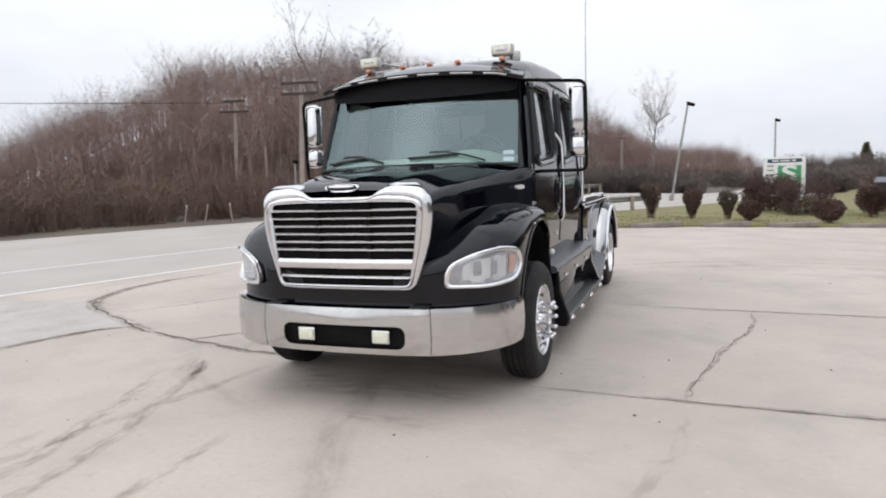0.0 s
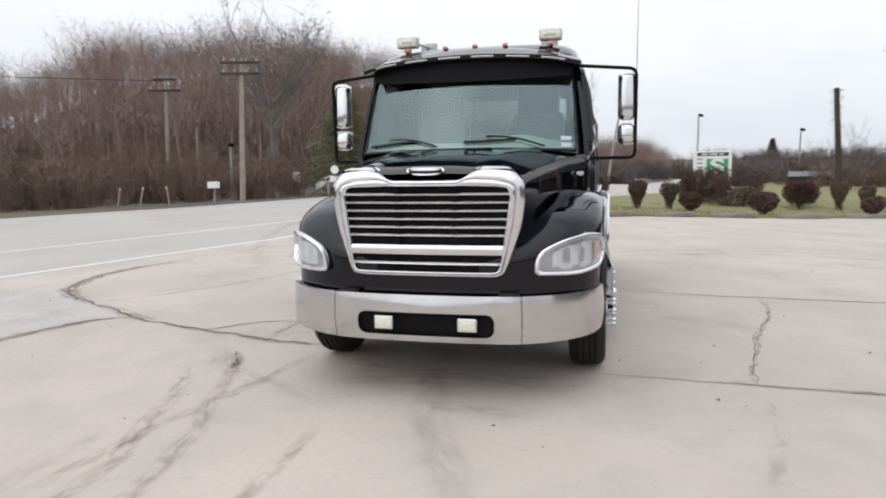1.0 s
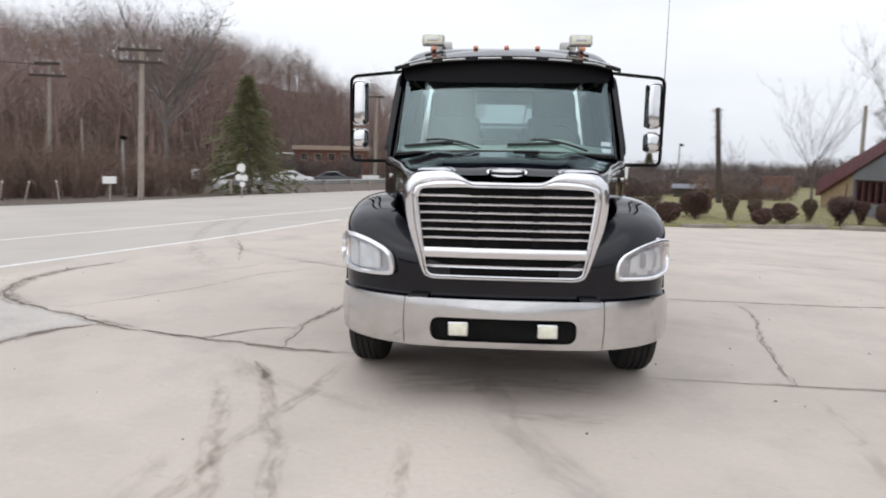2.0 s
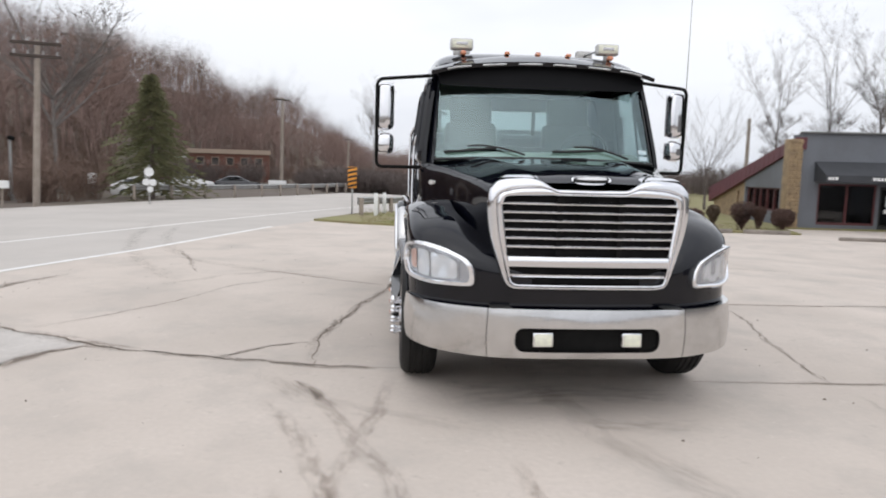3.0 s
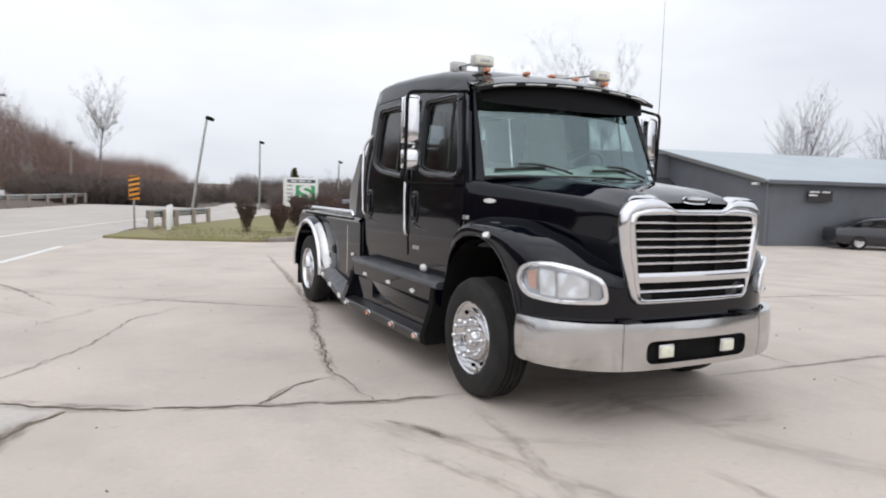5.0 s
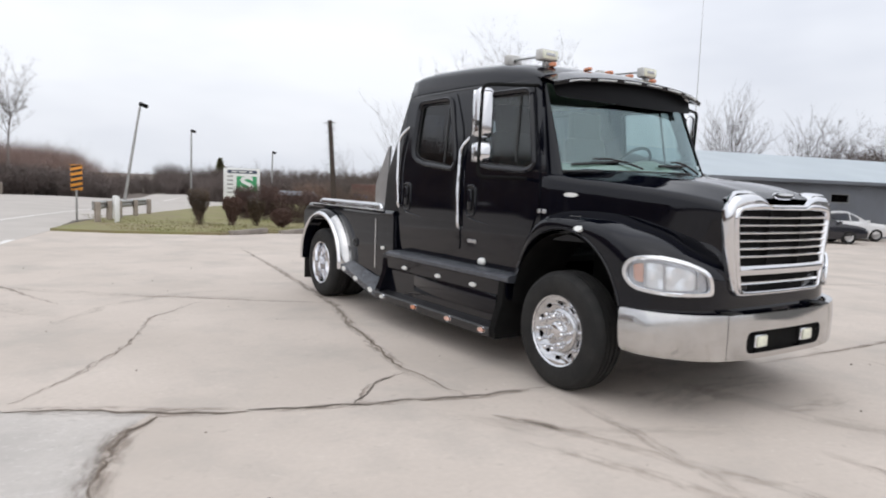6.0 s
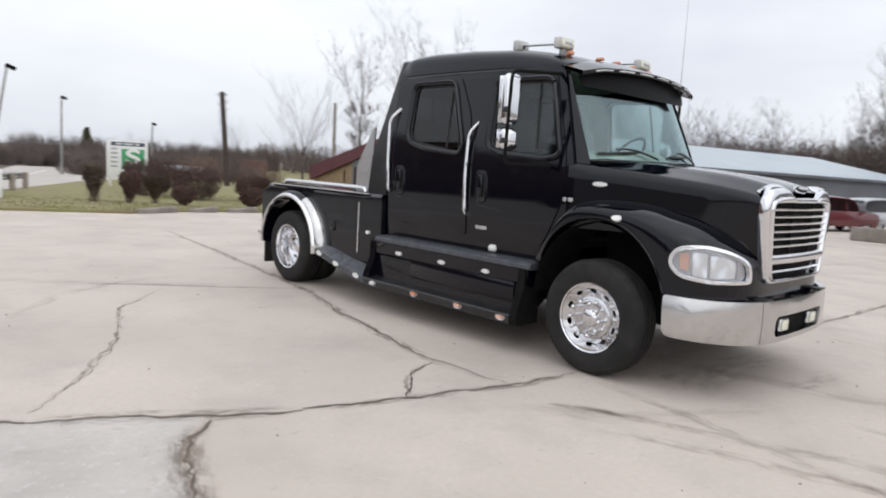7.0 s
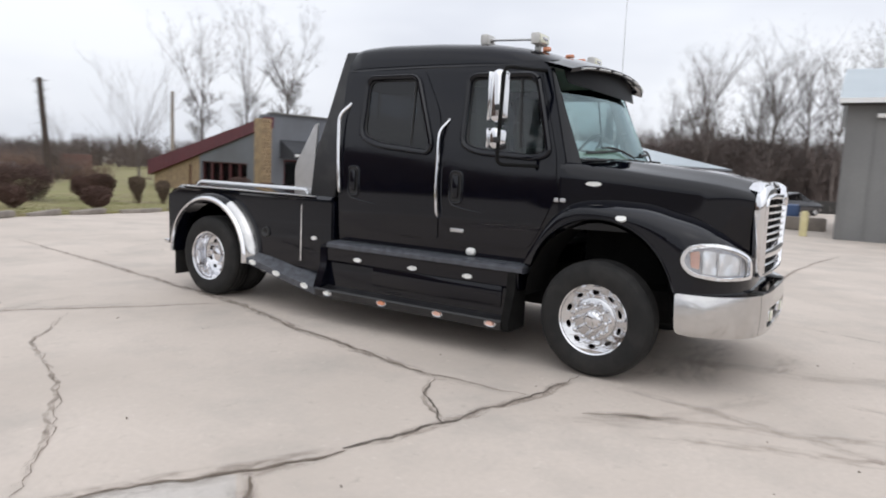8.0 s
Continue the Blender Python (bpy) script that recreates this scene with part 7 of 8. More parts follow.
# ---- trees and scrub ----
def tree_segments(rnd, height, spread=0.42, limbs=7, forks=4, twigs=5, lean=0.0, crown=0.35, up=(1.6, 4.0)):
    """Tapered bars of a bare tree: (from, to, radius, radius, level)."""
    segs = []
    r0 = height * 0.0135

    def grow(p, d, length, r, level):
        n = 3 if level < 2 else 2
        q = p
        for k in range(n):
            d = (d + Vector((rnd.uniform(-1, 1), rnd.uniform(-1, 1), rnd.uniform(-0.3, 0.6))) * (0.12 + 0.05 * level)).normalized()
            e = q + d * (length / n)
            ra, rb = r * (1 - 0.45 * k / n), r * (1 - 0.45 * (k + 1) / n)
            segs.append((q, e, ra, rb, level))
            q = e
            if level < 3:
                for _ in range(forks if level == 1 else twigs if level == 2 else 0):
                    if rnd.random() < 0.55:
                        side = Vector((rnd.uniform(-1, 1), rnd.uniform(-1, 1), rnd.uniform(-0.1, 0.9))).normalized()
                        grow(q, (d * 0.7 + side * 0.75).normalized(), length * rnd.uniform(0.35, 0.6), rb * 0.55, level + 1)
        return q

    p, d = Vector((0, 0, 0)), Vector((lean, 0, 1)).normalized()
    n, fork = 6, rnd.uniform(0.45, 0.62)
    for k in range(n):
        d = (d + Vector((rnd.uniform(-1, 1), rnd.uniform(-1, 1), 0.4)) * 0.06).normalized()
        e = p + d * (height * fork / n)
        ra, rb = r0 * (1 - 0.5 * k / n), r0 * (1 - 0.5 * (k + 1) / n)
        segs.append((p, e, ra, rb, 0))
        p = e
        t = (k + 1) / n * fork
        if t > crown:
            for _ in range(limbs):
                if rnd.random() < 0.4:
                    a = rnd.uniform(0, 2 * math.pi)
                    side = Vector((math.cos(a), math.sin(a), rnd.uniform(0.7, 1.6))).normalized()
                    grow(p, side, height * spread * rnd.uniform(0.5, 1.0) * (1.2 - 0.5 * t), rb * 0.40, 1)
    first = rnd.uniform(0, 6.28)
    leaders = max(3, limbs - 2)
    for k in range(leaders):
        a = first + k * 2 * math.pi / leaders + rnd.uniform(-0.4, 0.4)
        side = Vector((math.cos(a), math.sin(a), rnd.uniform(*up))).normalized()
        grow(p, side, height * (1 - fork) * rnd.uniform(0.75, 1.05), rb * 0.52, 1)
    return segs


def bars_to_mesh(segs, sides=(6, 4, 3, 2), thick=1.0, keep=lambda level: True):
    verts, faces = [], []
    for a, b, ra, rb, level in segs:
        if not keep(level):
            continue
        d = (b - a).normalized()
        u = d.orthogonal().normalized()
        v = d.cross(u)
        s = sides[level]
        i = len(verts)
        ra, rb = max(ra, 0.006) * thick, max(rb, 0.004) * thick
        if s == 2:
            verts += [a - u * ra, a + u * ra, b]
            faces.append((i, i + 1, i + 2))
            continue
        for p, r in ((a, ra), (b, rb)):
            verts += [p + r * (math.cos(2 * math.pi * k / s) * u + math.sin(2 * math.pi * k / s) * v) for k in range(s)]
        faces += [(i + k, i + (k + 1) % s, i + s + (k + 1) % s, i + s + k) for k in range(s)]
    return verts, faces


def scrub_template(rnd, stems=26, height=2.4, width=1.6):
    segs = []
    for _ in range(stems):
        a, r = rnd.uniform(0, 2 * math.pi), width * 0.5 * rnd.random() ** 0.5
        p = Vector((math.cos(a) * r * 0.5, math.sin(a) * r * 0.5, 0))
        d = Vector((math.cos(a) * 0.45 * rnd.random(), math.sin(a) * 0.45 * rnd.random(), 1)).normalized()
        h = height * rnd.uniform(0.5, 1.0)
        m, e = p + d * h * 0.5, p + d * h + Vector((rnd.uniform(-0.2, 0.2), rnd.uniform(-0.2, 0.2), 0))
        segs += [(p, m, 0.018, 0.014, 3), (m, e, 0.016, 0.006, 3)]
        for _ in range(7):
            t = rnd.uniform(0.25, 0.95)
            q = p.lerp(e, t)
            w = Vector((rnd.uniform(-1, 1), rnd.uniform(-1, 1), rnd.uniform(0.2, 1.2))).normalized() * h * rnd.uniform(0.15, 0.35)
            segs.append((q, q + w, 0.012, 0.004, 3))
    return segs


def as_arrays(segs, sides, thick):
    v, f = bars_to_mesh(segs, sides, thick)
    tri = []
    for q in f:
        tri.append(q[:3])
        if len(q) == 4:
            tri.append((q[0], q[2], q[3]))
    return np.array([tuple(p) for p in v], float), np.array(tri, int)


def scatter(name, templates, spots, mat, label, category):
    """Many copies of the templates, turned and sized, in one mesh of kind stuff."""
    vs, fs, n = [], [], 0
    for k, (x, y, z, s, a) in enumerate(spots):
        v, f = templates[k % len(templates)]
        c, q = math.cos(a) * s, math.sin(a) * s
        w = np.empty_like(v)
        w[:, 0], w[:, 1], w[:, 2] = v[:, 0] * c - v[:, 1] * q + x, v[:, 0] * q + v[:, 1] * c + y, v[:, 2] * s + z
        vs.append(w)
        fs.append(f + n)
        n += len(v)
    v, f = np.concatenate(vs), np.concatenate(fs)
    me = bpy.data.meshes.new(name)
    me.vertices.add(len(v))
    me.vertices.foreach_set("co", v.ravel())
    me.loops.add(len(f) * 3)
    me.loops.foreach_set("vertex_index", f.ravel())
    me.polygons.add(len(f))
    me.polygons.foreach_set("loop_start", np.arange(0, len(f) * 3, 3))
    me.update(calc_edges=True)
    me.validate()
    me.materials.append(mat)
    return tagged(new(name, me), label, category, "", "stuff")


def spot(az, d):
    a = radians(az)
    x, y = CENTRE[0] - d * math.sin(a), CENTRE[1] + d * math.cos(a)
    return x, y, ground_z(x, y)


def under_skyline(az, d, z, size, height, rnd):
    """The size at which a tree stays below the skyline of the hill."""
    top = 1.7 + d * math.tan(radians(lerp(az, HILL_AZ, HILL_UP) + rnd.uniform(-1.3, 0.0)))
    return min(size, (top - z) / height)


def fan_segments(rnd, height, fork=0.42, open_angle=66, limbs=19):
    """A straight trunk that bursts into a fan of slim branches."""
    segs, p, d = [], Vector((0, 0, 0)), Vector((rnd.uniform(-0.04, 0.04), rnd.uniform(-0.04, 0.04), 1)).normalized()
    r0 = height * 0.0115
    for k in range(5):
        e = p + d * height * fork / 5
        segs.append((p, e, r0 * (1 - 0.08 * k), r0 * (1 - 0.08 * (k + 1)), 0))
        p, d = e, (d + Vector((rnd.uniform(-1, 1), rnd.uniform(-1, 1), 0)) * 0.03).normalized()

    def branch(p, d, length, r, level):
        q, n = p, 5 if level == 1 else 3
        for k in range(n):
            d = (d + Vector((rnd.uniform(-1, 1), rnd.uniform(-1, 1), rnd.uniform(-0.35, 0.95))) * 0.17).normalized()
            e = q + d * length / n
            segs.append((q, e, r * (1 - 0.8 * k / n), r * (1 - 0.8 * (k + 1) / n), level))
            q = e
            for _ in range(2 if level < 3 else 0):
                side = Vector((rnd.uniform(-1, 1), rnd.uniform(-1, 1), rnd.uniform(-0.2, 0.8))).normalized()
                branch(q, (d * 0.9 + side * 0.6).normalized(), length * rnd.uniform(0.22, 0.42), r * 0.45, level + 1)

    for k in range(limbs):
        a, lean = k * 2.4 + rnd.uniform(-0.4, 0.4), radians(open_angle) * ((k + 0.5) / limbs) ** 0.7
        start = p - d * height * rnd.uniform(0, 0.14)
        reach = height * (1 - fork) * rnd.uniform(0.78, 1.0) * (1 - 0.30 * (lean / radians(open_angle)) ** 2)
        branch(start, Vector((math.sin(lean) * math.cos(a), math.sin(lean) * math.sin(a), math.cos(lean))), reach, r0 * 0.21, 1)
    return segs


def woods():
    rnd = random.Random(5)
    temps = [as_arrays(tree_segments(rnd, 10.0, 0.46, 5, 3, 4, crown=0.26, up=(0.5, 2.0)), (3, 2, 2, 2), 1.25) for _ in range(7)]
    for w, f in temps:
        w *= 10.9 / w[:, 2].max()
    spots = []
    while len(spots) < 2500:
        az = rnd.uniform(-16, 68) if len(spots) < 1500 else rnd.uniform(-9, 14) if len(spots) < 1660 else rnd.uniform(9, 23) if len(spots) < 1950 else rnd.uniform(-8, 5)
        far, foot = lerp(az, HILL_FAR, HILL_DIST), lerp(az, HILL_FAR, FOOT_DIST)
        d = foot + 2 + (far - foot) * rnd.random() ** 0.8
        x, y, z = spot(az, d)
        s = under_skyline(az, d, z, rnd.uniform(0.6, 1.25), 10.0, rnd)
        if s > 0.16:
            spots.append((x, y, z - 0.2, s, rnd.uniform(0, 6.28)))
    scatter("hillside_woods", temps, spots, WOODS, "dense bare winter woods covering the hillside", "woods")
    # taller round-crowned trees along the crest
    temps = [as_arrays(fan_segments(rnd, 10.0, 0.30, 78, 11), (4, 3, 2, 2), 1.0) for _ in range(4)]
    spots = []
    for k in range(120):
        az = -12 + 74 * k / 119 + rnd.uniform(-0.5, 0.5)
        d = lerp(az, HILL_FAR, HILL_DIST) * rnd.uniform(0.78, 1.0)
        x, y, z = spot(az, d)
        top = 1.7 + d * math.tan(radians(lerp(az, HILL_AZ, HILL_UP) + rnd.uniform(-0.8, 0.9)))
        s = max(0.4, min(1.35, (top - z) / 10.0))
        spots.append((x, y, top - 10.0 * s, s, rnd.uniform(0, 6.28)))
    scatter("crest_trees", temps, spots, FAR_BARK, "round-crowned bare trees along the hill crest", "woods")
    # low scrub at the foot of the hill
    temps = [as_arrays(scrub_template(rnd), (4, 3, 3, 2), 1.2) for _ in range(5)]
    spots = []
    while len(spots) < 1700:
        az = rnd.uniform(-8, 78)
        foot = lerp(az, HILL_FAR, FOOT_DIST)
        d = foot - 8 + 42 * rnd.random() ** 1.3
        x, y, z = spot(az, d)
        if x > lerp(y, [p[1] for p in ROAD_WEST], [p[0] for p in ROAD_WEST]) - 3.0:
            continue
        spots.append((x, y, z, rnd.uniform(0.4, 1.2), rnd.uniform(0, 6.28)))
    scatter("hillside_scrub", temps, spots, SCRUB, "tangled reddish-brown scrub along the foot of the hill", "scrub")
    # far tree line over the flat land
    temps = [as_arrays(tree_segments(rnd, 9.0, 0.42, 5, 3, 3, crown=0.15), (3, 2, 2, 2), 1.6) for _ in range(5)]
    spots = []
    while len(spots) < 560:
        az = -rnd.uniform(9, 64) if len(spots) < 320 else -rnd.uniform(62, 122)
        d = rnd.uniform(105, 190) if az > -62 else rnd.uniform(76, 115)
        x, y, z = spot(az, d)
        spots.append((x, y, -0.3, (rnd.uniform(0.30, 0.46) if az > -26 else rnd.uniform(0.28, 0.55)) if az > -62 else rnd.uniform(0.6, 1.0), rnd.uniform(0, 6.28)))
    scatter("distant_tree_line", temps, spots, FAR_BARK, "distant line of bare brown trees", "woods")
    temps = [as_arrays(scrub_template(rnd, 30, 3.0, 3.0), (4, 3, 3, 2), 1.8) for _ in range(4)]
    spots = []
    while len(spots) < 760:
        az = -rnd.uniform(9, 62) if len(spots) < 420 else -rnd.uniform(62, 120)
        d = rnd.uniform(90, 125) if az > -62 else rnd.uniform(70, 95)
        x, y, z = spot(az, d)
        spots.append((x, y, -0.1, rnd.uniform(0.75, 1.2) if az > -26 else rnd.uniform(0.7, 1.5) if az > -62 else rnd.uniform(1.0, 2.1), rnd.uniform(0, 6.28)))
    scatter("distant_scrub", temps, spots, SCRUB_FAR, "brown scrub below the distant trees", "scrub")
    temps = [as_arrays(scrub_template(rnd, 40, 3.0, 2.4), (4, 3, 3, 2), 1.5) for _ in range(4)]
    spots = []
    while len(spots) < 420:
        x, y, z = spot(-rnd.uniform(62, 104), rnd.uniform(73, 88))
        spots.append((x, y, -0.1, rnd.uniform(1.7, 2.5), rnd.uniform(0, 6.28)))
    scatter("brown_thicket", temps, spots, SCRUB_FAR, "dense tall brown thicket beyond the lot", "scrub")


woods()


def road_brush():
    rnd = random.Random(31)
    temps = [as_arrays(scrub_template(rnd, 34, 2.4, 2.2), (4, 3, 3, 2), 1.5) for _ in range(4)]
    spots = []
    for _ in range(330):
        t, back = rnd.random(), 26 * rnd.random() ** 1.6
        x, y = -6.5 + 9.5 * t - 0.25 * back, 50.8 + 3.2 * t + back
        spots.append((x, y, ground_z(x, y) - 0.1, rnd.uniform(0.6, 1.05), rnd.uniform(0, 6.28)))
    for _ in range(330):
        t, back = rnd.random(), 22 * rnd.random() ** 1.5
        x, y = 9.6 + 18 * t + 0.22 * back, 54.0 + 5 * t + back
        spots.append((x, y, ground_z(x, y) - 0.1, rnd.uniform(0.7, 1.12), rnd.uniform(0, 6.28)))
    for _ in range(150):
        x, y = rnd.uniform(4, 34), rnd.uniform(74, 92)
        spots.append((x, y, ground_z(x, y) - 0.1, rnd.uniform(0.8, 1.2), rnd.uniform(0, 6.28)))
    for _ in range(26):
        x, y = rnd.uniform(-27, -15), rnd.uniform(76, 82)
        spots.append((x, y, ground_z(x, y) - 0.1, rnd.uniform(0.7, 1.5), rnd.uniform(0, 6.28)))
    scatter("road_brush", temps, spots, SCRUB_FAR, "grey-brown winter brush where the road dips away", "scrub")
    spots = []
    for _ in range(60):
        x, y = rnd.gauss(18.5, 2.6), rnd.uniform(45, 53)
        spots.append((x, y, ground_z(x, y) - 0.1, rnd.uniform(0.45, 0.95) * (1.2 - 0.08 * abs(x - 17)), rnd.uniform(0, 6.28)))
    scatter("verge_brush", temps, spots, SCRUB, "red-brown brush round the dead pole", "scrub")


road_brush()


def bare_tree(label, x, y, z, height, seed, mat=BARK, spread=0.36, crown=0.3, lean=0.0, fine=1.0, fan=False, up=(1.6, 4.0), opening=66, limbs=19):
    rnd = random.Random(seed)
    segs = fan_segments(rnd, height, crown, opening, limbs) if fan else tree_segments(rnd, height, spread, 8, 4, 8, lean, crown, up)
    for a, b, ra, rb, level in [s for s in segs if s[4] >= 2 and not fan]:
        for _ in range(2):
            d = (b - a).normalized() * 0.6 + Vector((rnd.uniform(-1, 1), rnd.uniform(-1, 1), rnd.uniform(-0.2, 1.0)))
            q = a.lerp(b, rnd.random())
            segs.append((q, q + d.normalized() * height * rnd.uniform(0.02, 0.05), 0.008, 0.004, 3))
    root = thing("bare_tree", label, "tree", (x, y, z), rnd.uniform(0, 360), "bare trees")
    for name, keep in (("trunk", lambda v: v == 0), ("crown", lambda v: v > 0)):
        v, f = bars_to_mesh(segs, (8, 5, 3, 2), 1.0 if name == "trunk" else fine, keep)
        me = bpy.data.meshes.new(name)
        me.from_pydata([tuple(p) for p in v], [], f)
        me.materials.append(mat)
        ob = new(name, me)
        ob.parent = root


BEHIND = "tall bare grey tree behind the buildings"
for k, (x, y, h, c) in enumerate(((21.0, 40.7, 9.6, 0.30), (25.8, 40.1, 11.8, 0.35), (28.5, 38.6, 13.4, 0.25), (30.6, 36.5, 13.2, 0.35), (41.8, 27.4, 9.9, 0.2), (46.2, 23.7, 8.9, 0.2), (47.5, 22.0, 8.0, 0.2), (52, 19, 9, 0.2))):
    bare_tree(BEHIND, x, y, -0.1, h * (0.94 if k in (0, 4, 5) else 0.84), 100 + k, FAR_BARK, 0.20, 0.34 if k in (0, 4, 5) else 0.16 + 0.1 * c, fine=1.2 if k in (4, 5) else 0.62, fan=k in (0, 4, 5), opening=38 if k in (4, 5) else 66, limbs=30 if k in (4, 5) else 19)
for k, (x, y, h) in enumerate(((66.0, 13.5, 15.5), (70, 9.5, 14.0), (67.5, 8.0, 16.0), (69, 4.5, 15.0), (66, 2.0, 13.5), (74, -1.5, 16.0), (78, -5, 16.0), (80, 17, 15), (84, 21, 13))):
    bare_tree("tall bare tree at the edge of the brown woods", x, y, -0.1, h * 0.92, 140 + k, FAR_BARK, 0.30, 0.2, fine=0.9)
bare_tree("pale-barked sycamore standing before the wooded hill", -21.3, 36.9, 0.6, 10.8, 201, PALE_BARK, 0.56, 0.3, fine=2.0, up=(0.25, 1.3))
bare_tree("slim bare tree on the hill shoulder", -3.9, 104.6, 1.5, 12.4, 202, PALE_BARK, 0.30, 0.3, 0.12)
for k, (x, y, h) in enumerate(((-21.3, 23.6, 3.7), (-23.9, 23.4, 3.4), (-19.6, 25.2, 3.2))):
    bare_tree("round-crowned bare brown tree among roadside scrub", x, y, 0.0, h, 203 + 10 * k, SCRUB, crown=0.18, fan=True)
bare_tree("low spreading bare shrub tree beside the dead pole", 15.9, 41.5, 0.0, 3.9, 204, FAR_BARK, crown=0.12, fan=True)


def conifer(label, x, y, z, height, width, seed):
    rnd = random.Random(seed)
    root = thing("conifer", label, "tree", (x, y, z), 0)
    part("trunk", tube([(0, 0, -0.2), (0, 0, height * 0.95)], [height * 0.022, 0.02], 8), BARK, root)
    bm = bmesh.new()
    n = int(height * 34)
    for k in range(n):
        t = (k / n) ** 0.9
        zz = height * (0.05 + 0.94 * t)
        reach = width * 0.5 * (1 - t) ** 0.9 * rnd.uniform(0.42, 1.12) * (0.86 + 0.14 * math.cos(t * 50)) + 0.10
        a = k * 2.399 + rnd.uniform(-0.3, 0.3)
        d = Vector((math.cos(a), math.sin(a), 0))
        s = Vector((-d.y, d.x, 0))
        for j in range(13):
            u = 0.12 + 0.88 * ((j + rnd.random()) / 13) ** 0.8
            p = d * reach * u + Vector((0, 0, zz - 0.30 * reach * u * u + 0.10 * u + rnd.uniform(-0.06, 0.06)))
            for side in (-1, 1):
                w = s * side * rnd.uniform(0.16, 0.42) * (0.7 + 0.10 * reach) + d * rnd.uniform(0.05, 0.30) + Vector((0, 0, rnd.uniform(-0.20, 0.02)))
                e = d * 0.05 + Vector((0, 0, 0.045))
                bm.faces.new([bm.verts.new(q) for q in (p - e, p + e, p + w)])
    part("crown", bm, NEEDLES, root, "drooping green needle branches", 0)


conifer("green spruce with open drooping branches beside the road", -14.4, 33.0, 0.0, 6.7, 8.2, 1)
conifer("small dark conifer far behind the verge", 26.2, 112, 0.0, 5.2, 4.6, 2)


# ---- clipped bushes on the verge ----
def bush_mesh(seed, w, h, mat, shape):
    rnd = random.Random(seed)
    bm = bmesh.new()
    for _ in range(26):
        a, r = rnd.uniform(0, 6.28), rnd.random() ** 0.5 * w * 0.16
        p = Vector((math.cos(a) * r, math.sin(a) * r, 0))
        q = Vector((math.cos(a) * r * 2.4, math.sin(a) * r * 2.4, h * rnd.uniform(0.5, 0.85)))
        u = Vector((-math.sin(a), math.cos(a), 0)) * 0.012
        bm.faces.new([bm.verts.new(v) for v in (p - u, p + u, q)])
    n = int(3600 * (w * h) ** (0.85 if w > 2 else 0.6))
    lobes = [(rnd.uniform(0, 6.28), rnd.uniform(-0.5, 1.0), rnd.uniform(-0.28, 0.22)) for _ in range(9)]
    for _ in range(n):
        a, e = rnd.uniform(0, 6.28), rnd.uniform(-1, 1)
        r = (0.40 + 0.60 * rnd.random() ** 0.5) * (1 + 0.22 * noise.noise((2.4 * math.cos(a) + seed, 2.4 * math.sin(a), 2.4 * e)))
        for la, le, push in lobes:
            gap = (1 - math.cos(a - la)) * 3 + (e - le) ** 2 * 4
            r *= 1 + push * math.exp(-gap * 1.6)
        flat = math.sqrt(1 - e * e) ** (0.5 if shape == "drum" else 0.8)
        taper = 0.62 + 0.38 * e if shape == "vase" else 0.9 + 0.1 * e
        c = Vector((math.cos(a) * flat * w / 2 * r * taper, math.sin(a) * flat * w / 2 * r * taper, h * (0.54 + 0.44 * e * r)))
        d = (c * 0.6 + Vector((rnd.uniform(-1, 1), rnd.uniform(-1, 1), rnd.uniform(-0.2, 1)))).normalized() * rnd.uniform(0.04, 0.095)
        o = d.orthogonal().normalized() * rnd.uniform(0.012, 0.032)
        bm.faces.new([bm.verts.new(v) for v in (c - o, c + o, c + d)])
    return mesh_of("foliage", bm, mat, 0)


BUSHES = [(0.95, 1.15, BUSH_BROWN, "vase"), (0.80, 1.0, BUSH_RED, "vase"), (0.9, 1.1, BUSH_BROWN, "vase"), (0.95, 0.75, BUSH_RED, "ball"), (2.2, 1.5, BUSH_RED, "drum"), (1.1, 0.85, BUSH_BROWN, "drum"), (1.05, 0.85, BUSH_RED, "ball"), (1.25, 1.2, BUSH_RED, "vase")]
BUSH_TYPES = [bush_mesh(20 + k, *b) for k, b in enumerate(BUSHES)]


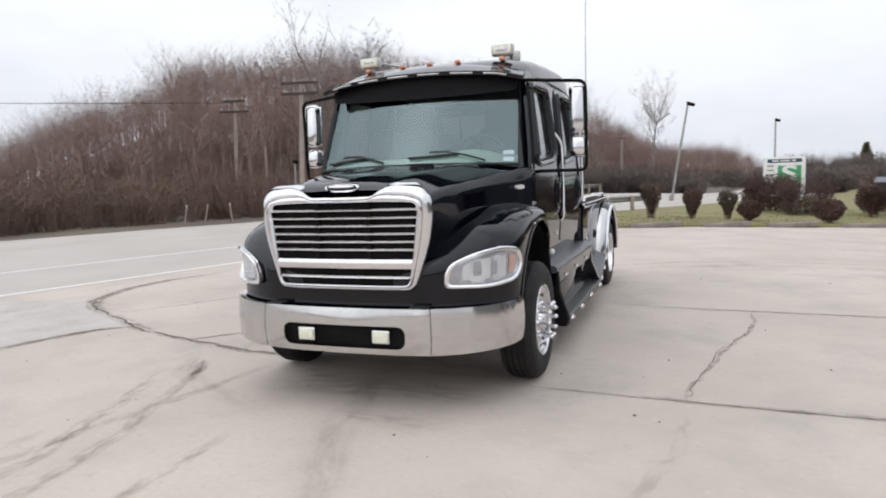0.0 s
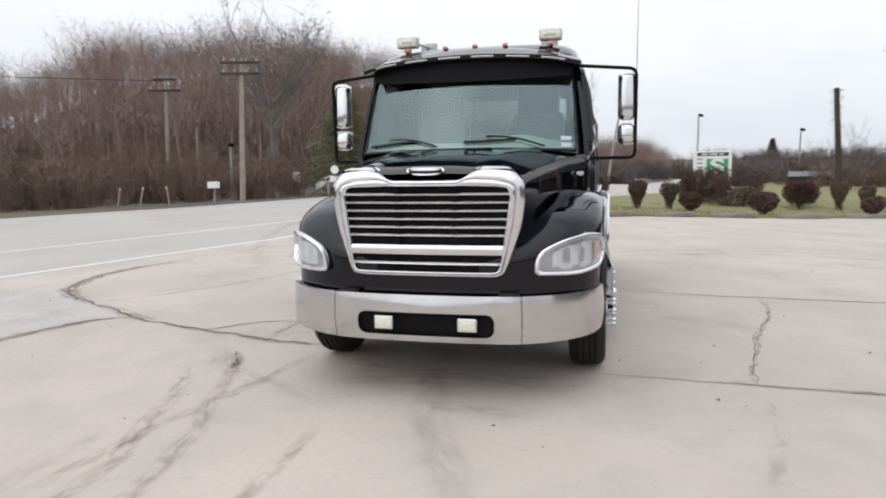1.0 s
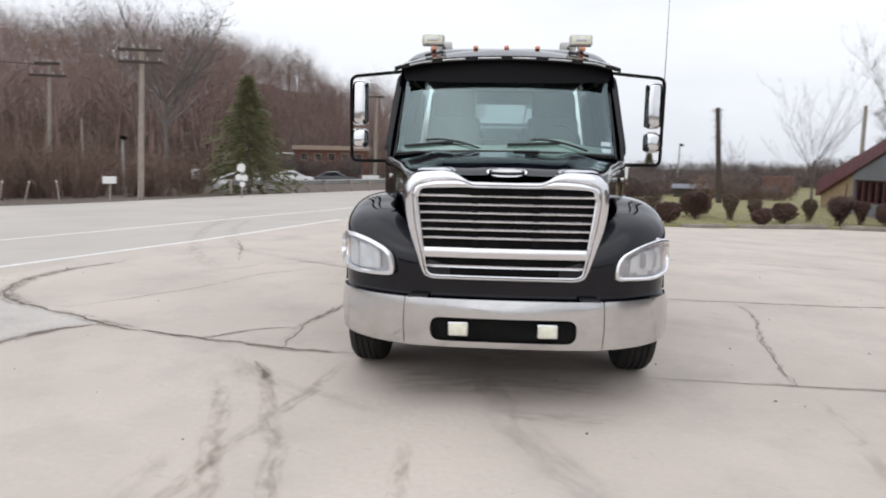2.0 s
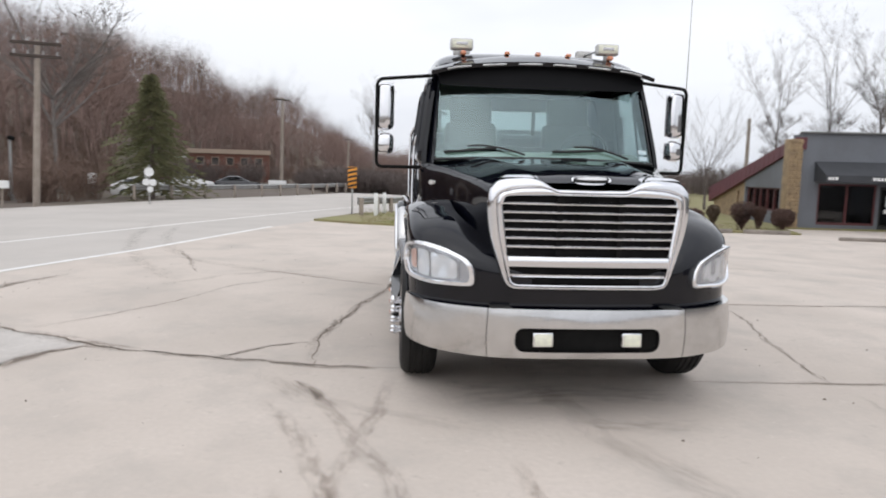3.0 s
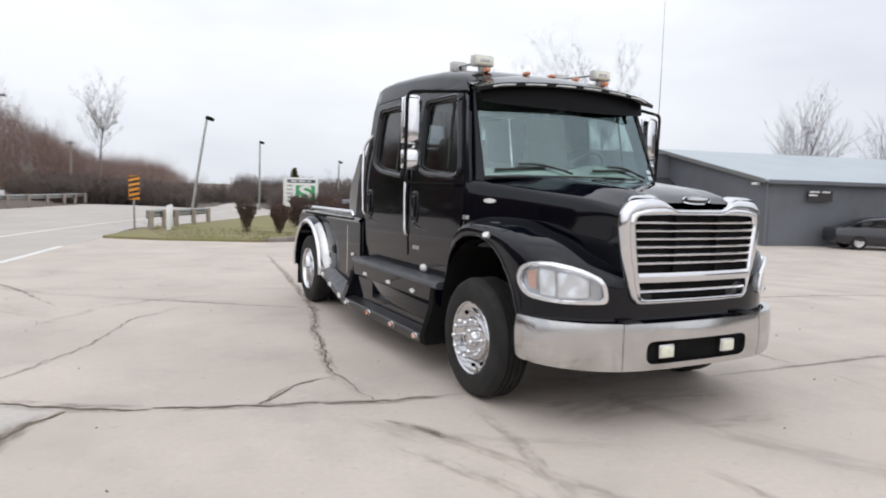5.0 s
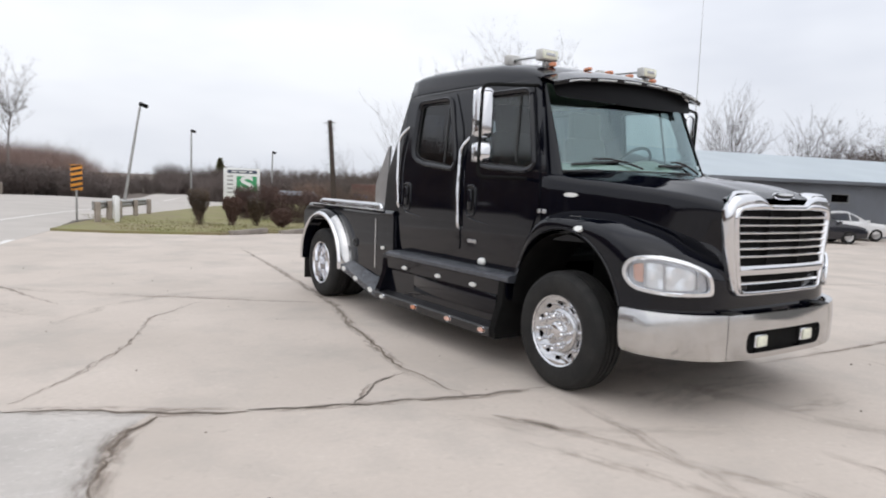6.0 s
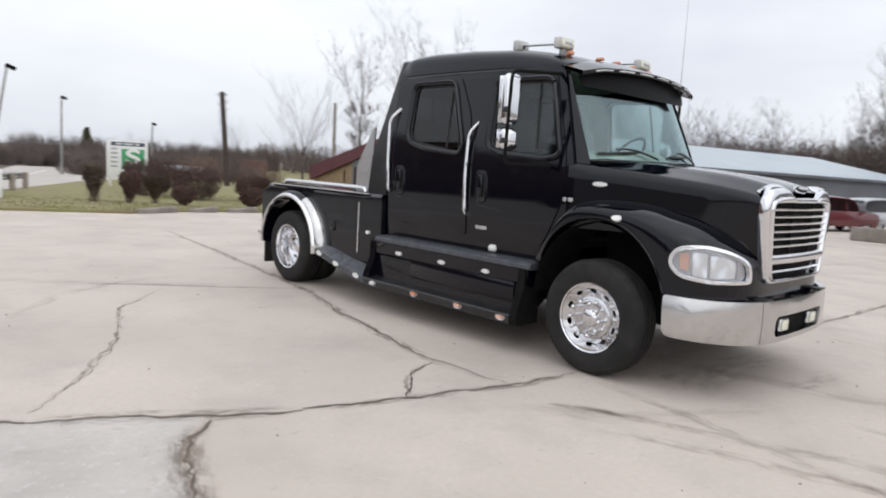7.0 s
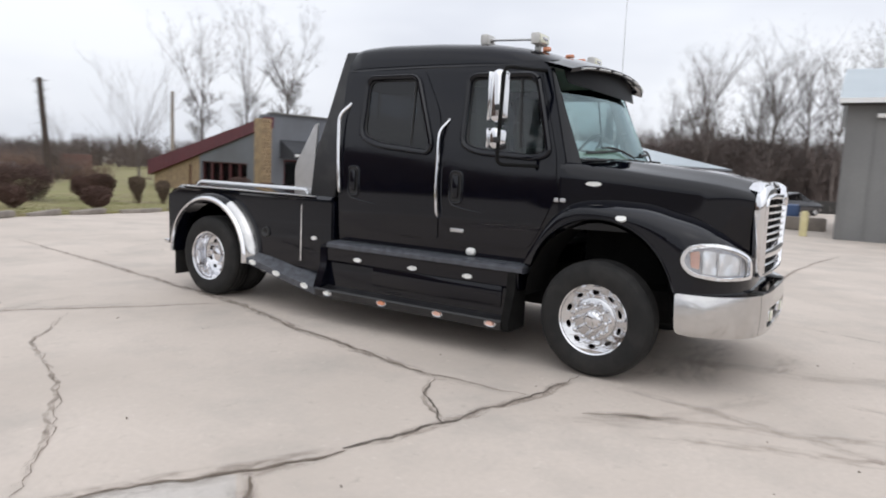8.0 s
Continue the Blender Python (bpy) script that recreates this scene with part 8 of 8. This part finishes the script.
def bush(kind, x, y, s=1.0, z=0.05):
    w, h, mat, shape = BUSHES[kind]
    label = ("broad clipped red-brown hedge bush on the verge" if w > 2 else "low rounded red-brown bush beside the kerb" if shape == "ball" else "clipped brown winter bush on bare stems")
    root = thing("bush", label, "bush", (x, y, z), kind * 47 + x * 31, "verge bushes")
    ob = new("foliage", BUSH_TYPES[kind])
    ob.parent = root
    ob.scale = (s, s, s)


for kind, x, y, s in ((0, 0.85, 20.7, 1.18), (1, 2.3, 21.6, 1.12), (2, 3.6, 22.8, 1.05), (3, 4.3, 21.8, 1.0), (4, 5.6, 29.0, 1.22), (4, 6.75, 26.6, 1.12), (6, 6.8, 21.3, 1.0), (7, 8.7, 24.2, 1.02), (0, 10.1, 24.0, 1.0),
                      (3, 10.4, 21.3, 0.95), (2, 10.9, 23.4, 0.9), (6, 11.9, 22.9, 1.0), (2, 13.5, 24.2, 0.9), (7, 13.7, 22.0, 1.05), (1, 15.0, 23.0, 1.0), (6, 15.9, 22.7, 1.1), (4, 9.2, 26.0, 0.7)):
    bush(kind, x, y, s, -0.12 if kind == 4 and s > 1 else 0.05)


def grass_tufts():
    rnd = random.Random(12)
    verts, faces = [], []
    for _ in range(9000):
        t = rnd.random()
        k = 1.0 + rnd.random() * (len(KERB_LINE) - 2)
        i = int(k)
        x = KERB_LINE[i][0] + (KERB_LINE[i + 1][0] - KERB_LINE[i][0]) * (k - i)
        y = KERB_LINE[i][1] + (KERB_LINE[i + 1][1] - KERB_LINE[i][1]) * (k - i) + 0.15 + 9 * t ** 1.6
        a, h = rnd.uniform(0, 6.28), rnd.uniform(0.02, 0.07)
        c, s, n = math.cos(a) * 0.015, math.sin(a) * 0.015, len(verts)
        z = 0.06 + lot_fall(x, y)
        verts += [(x - c, y - s, z), (x + c, y + s, z), (x + rnd.uniform(-0.05, 0.05), y + rnd.uniform(-0.05, 0.05), z + h)]
        faces.append((n, n + 1, n + 2))
    joined("grass_tufts", verts, faces, TURF, "short tufts of winter grass on the verge", "grass")


grass_tufts()
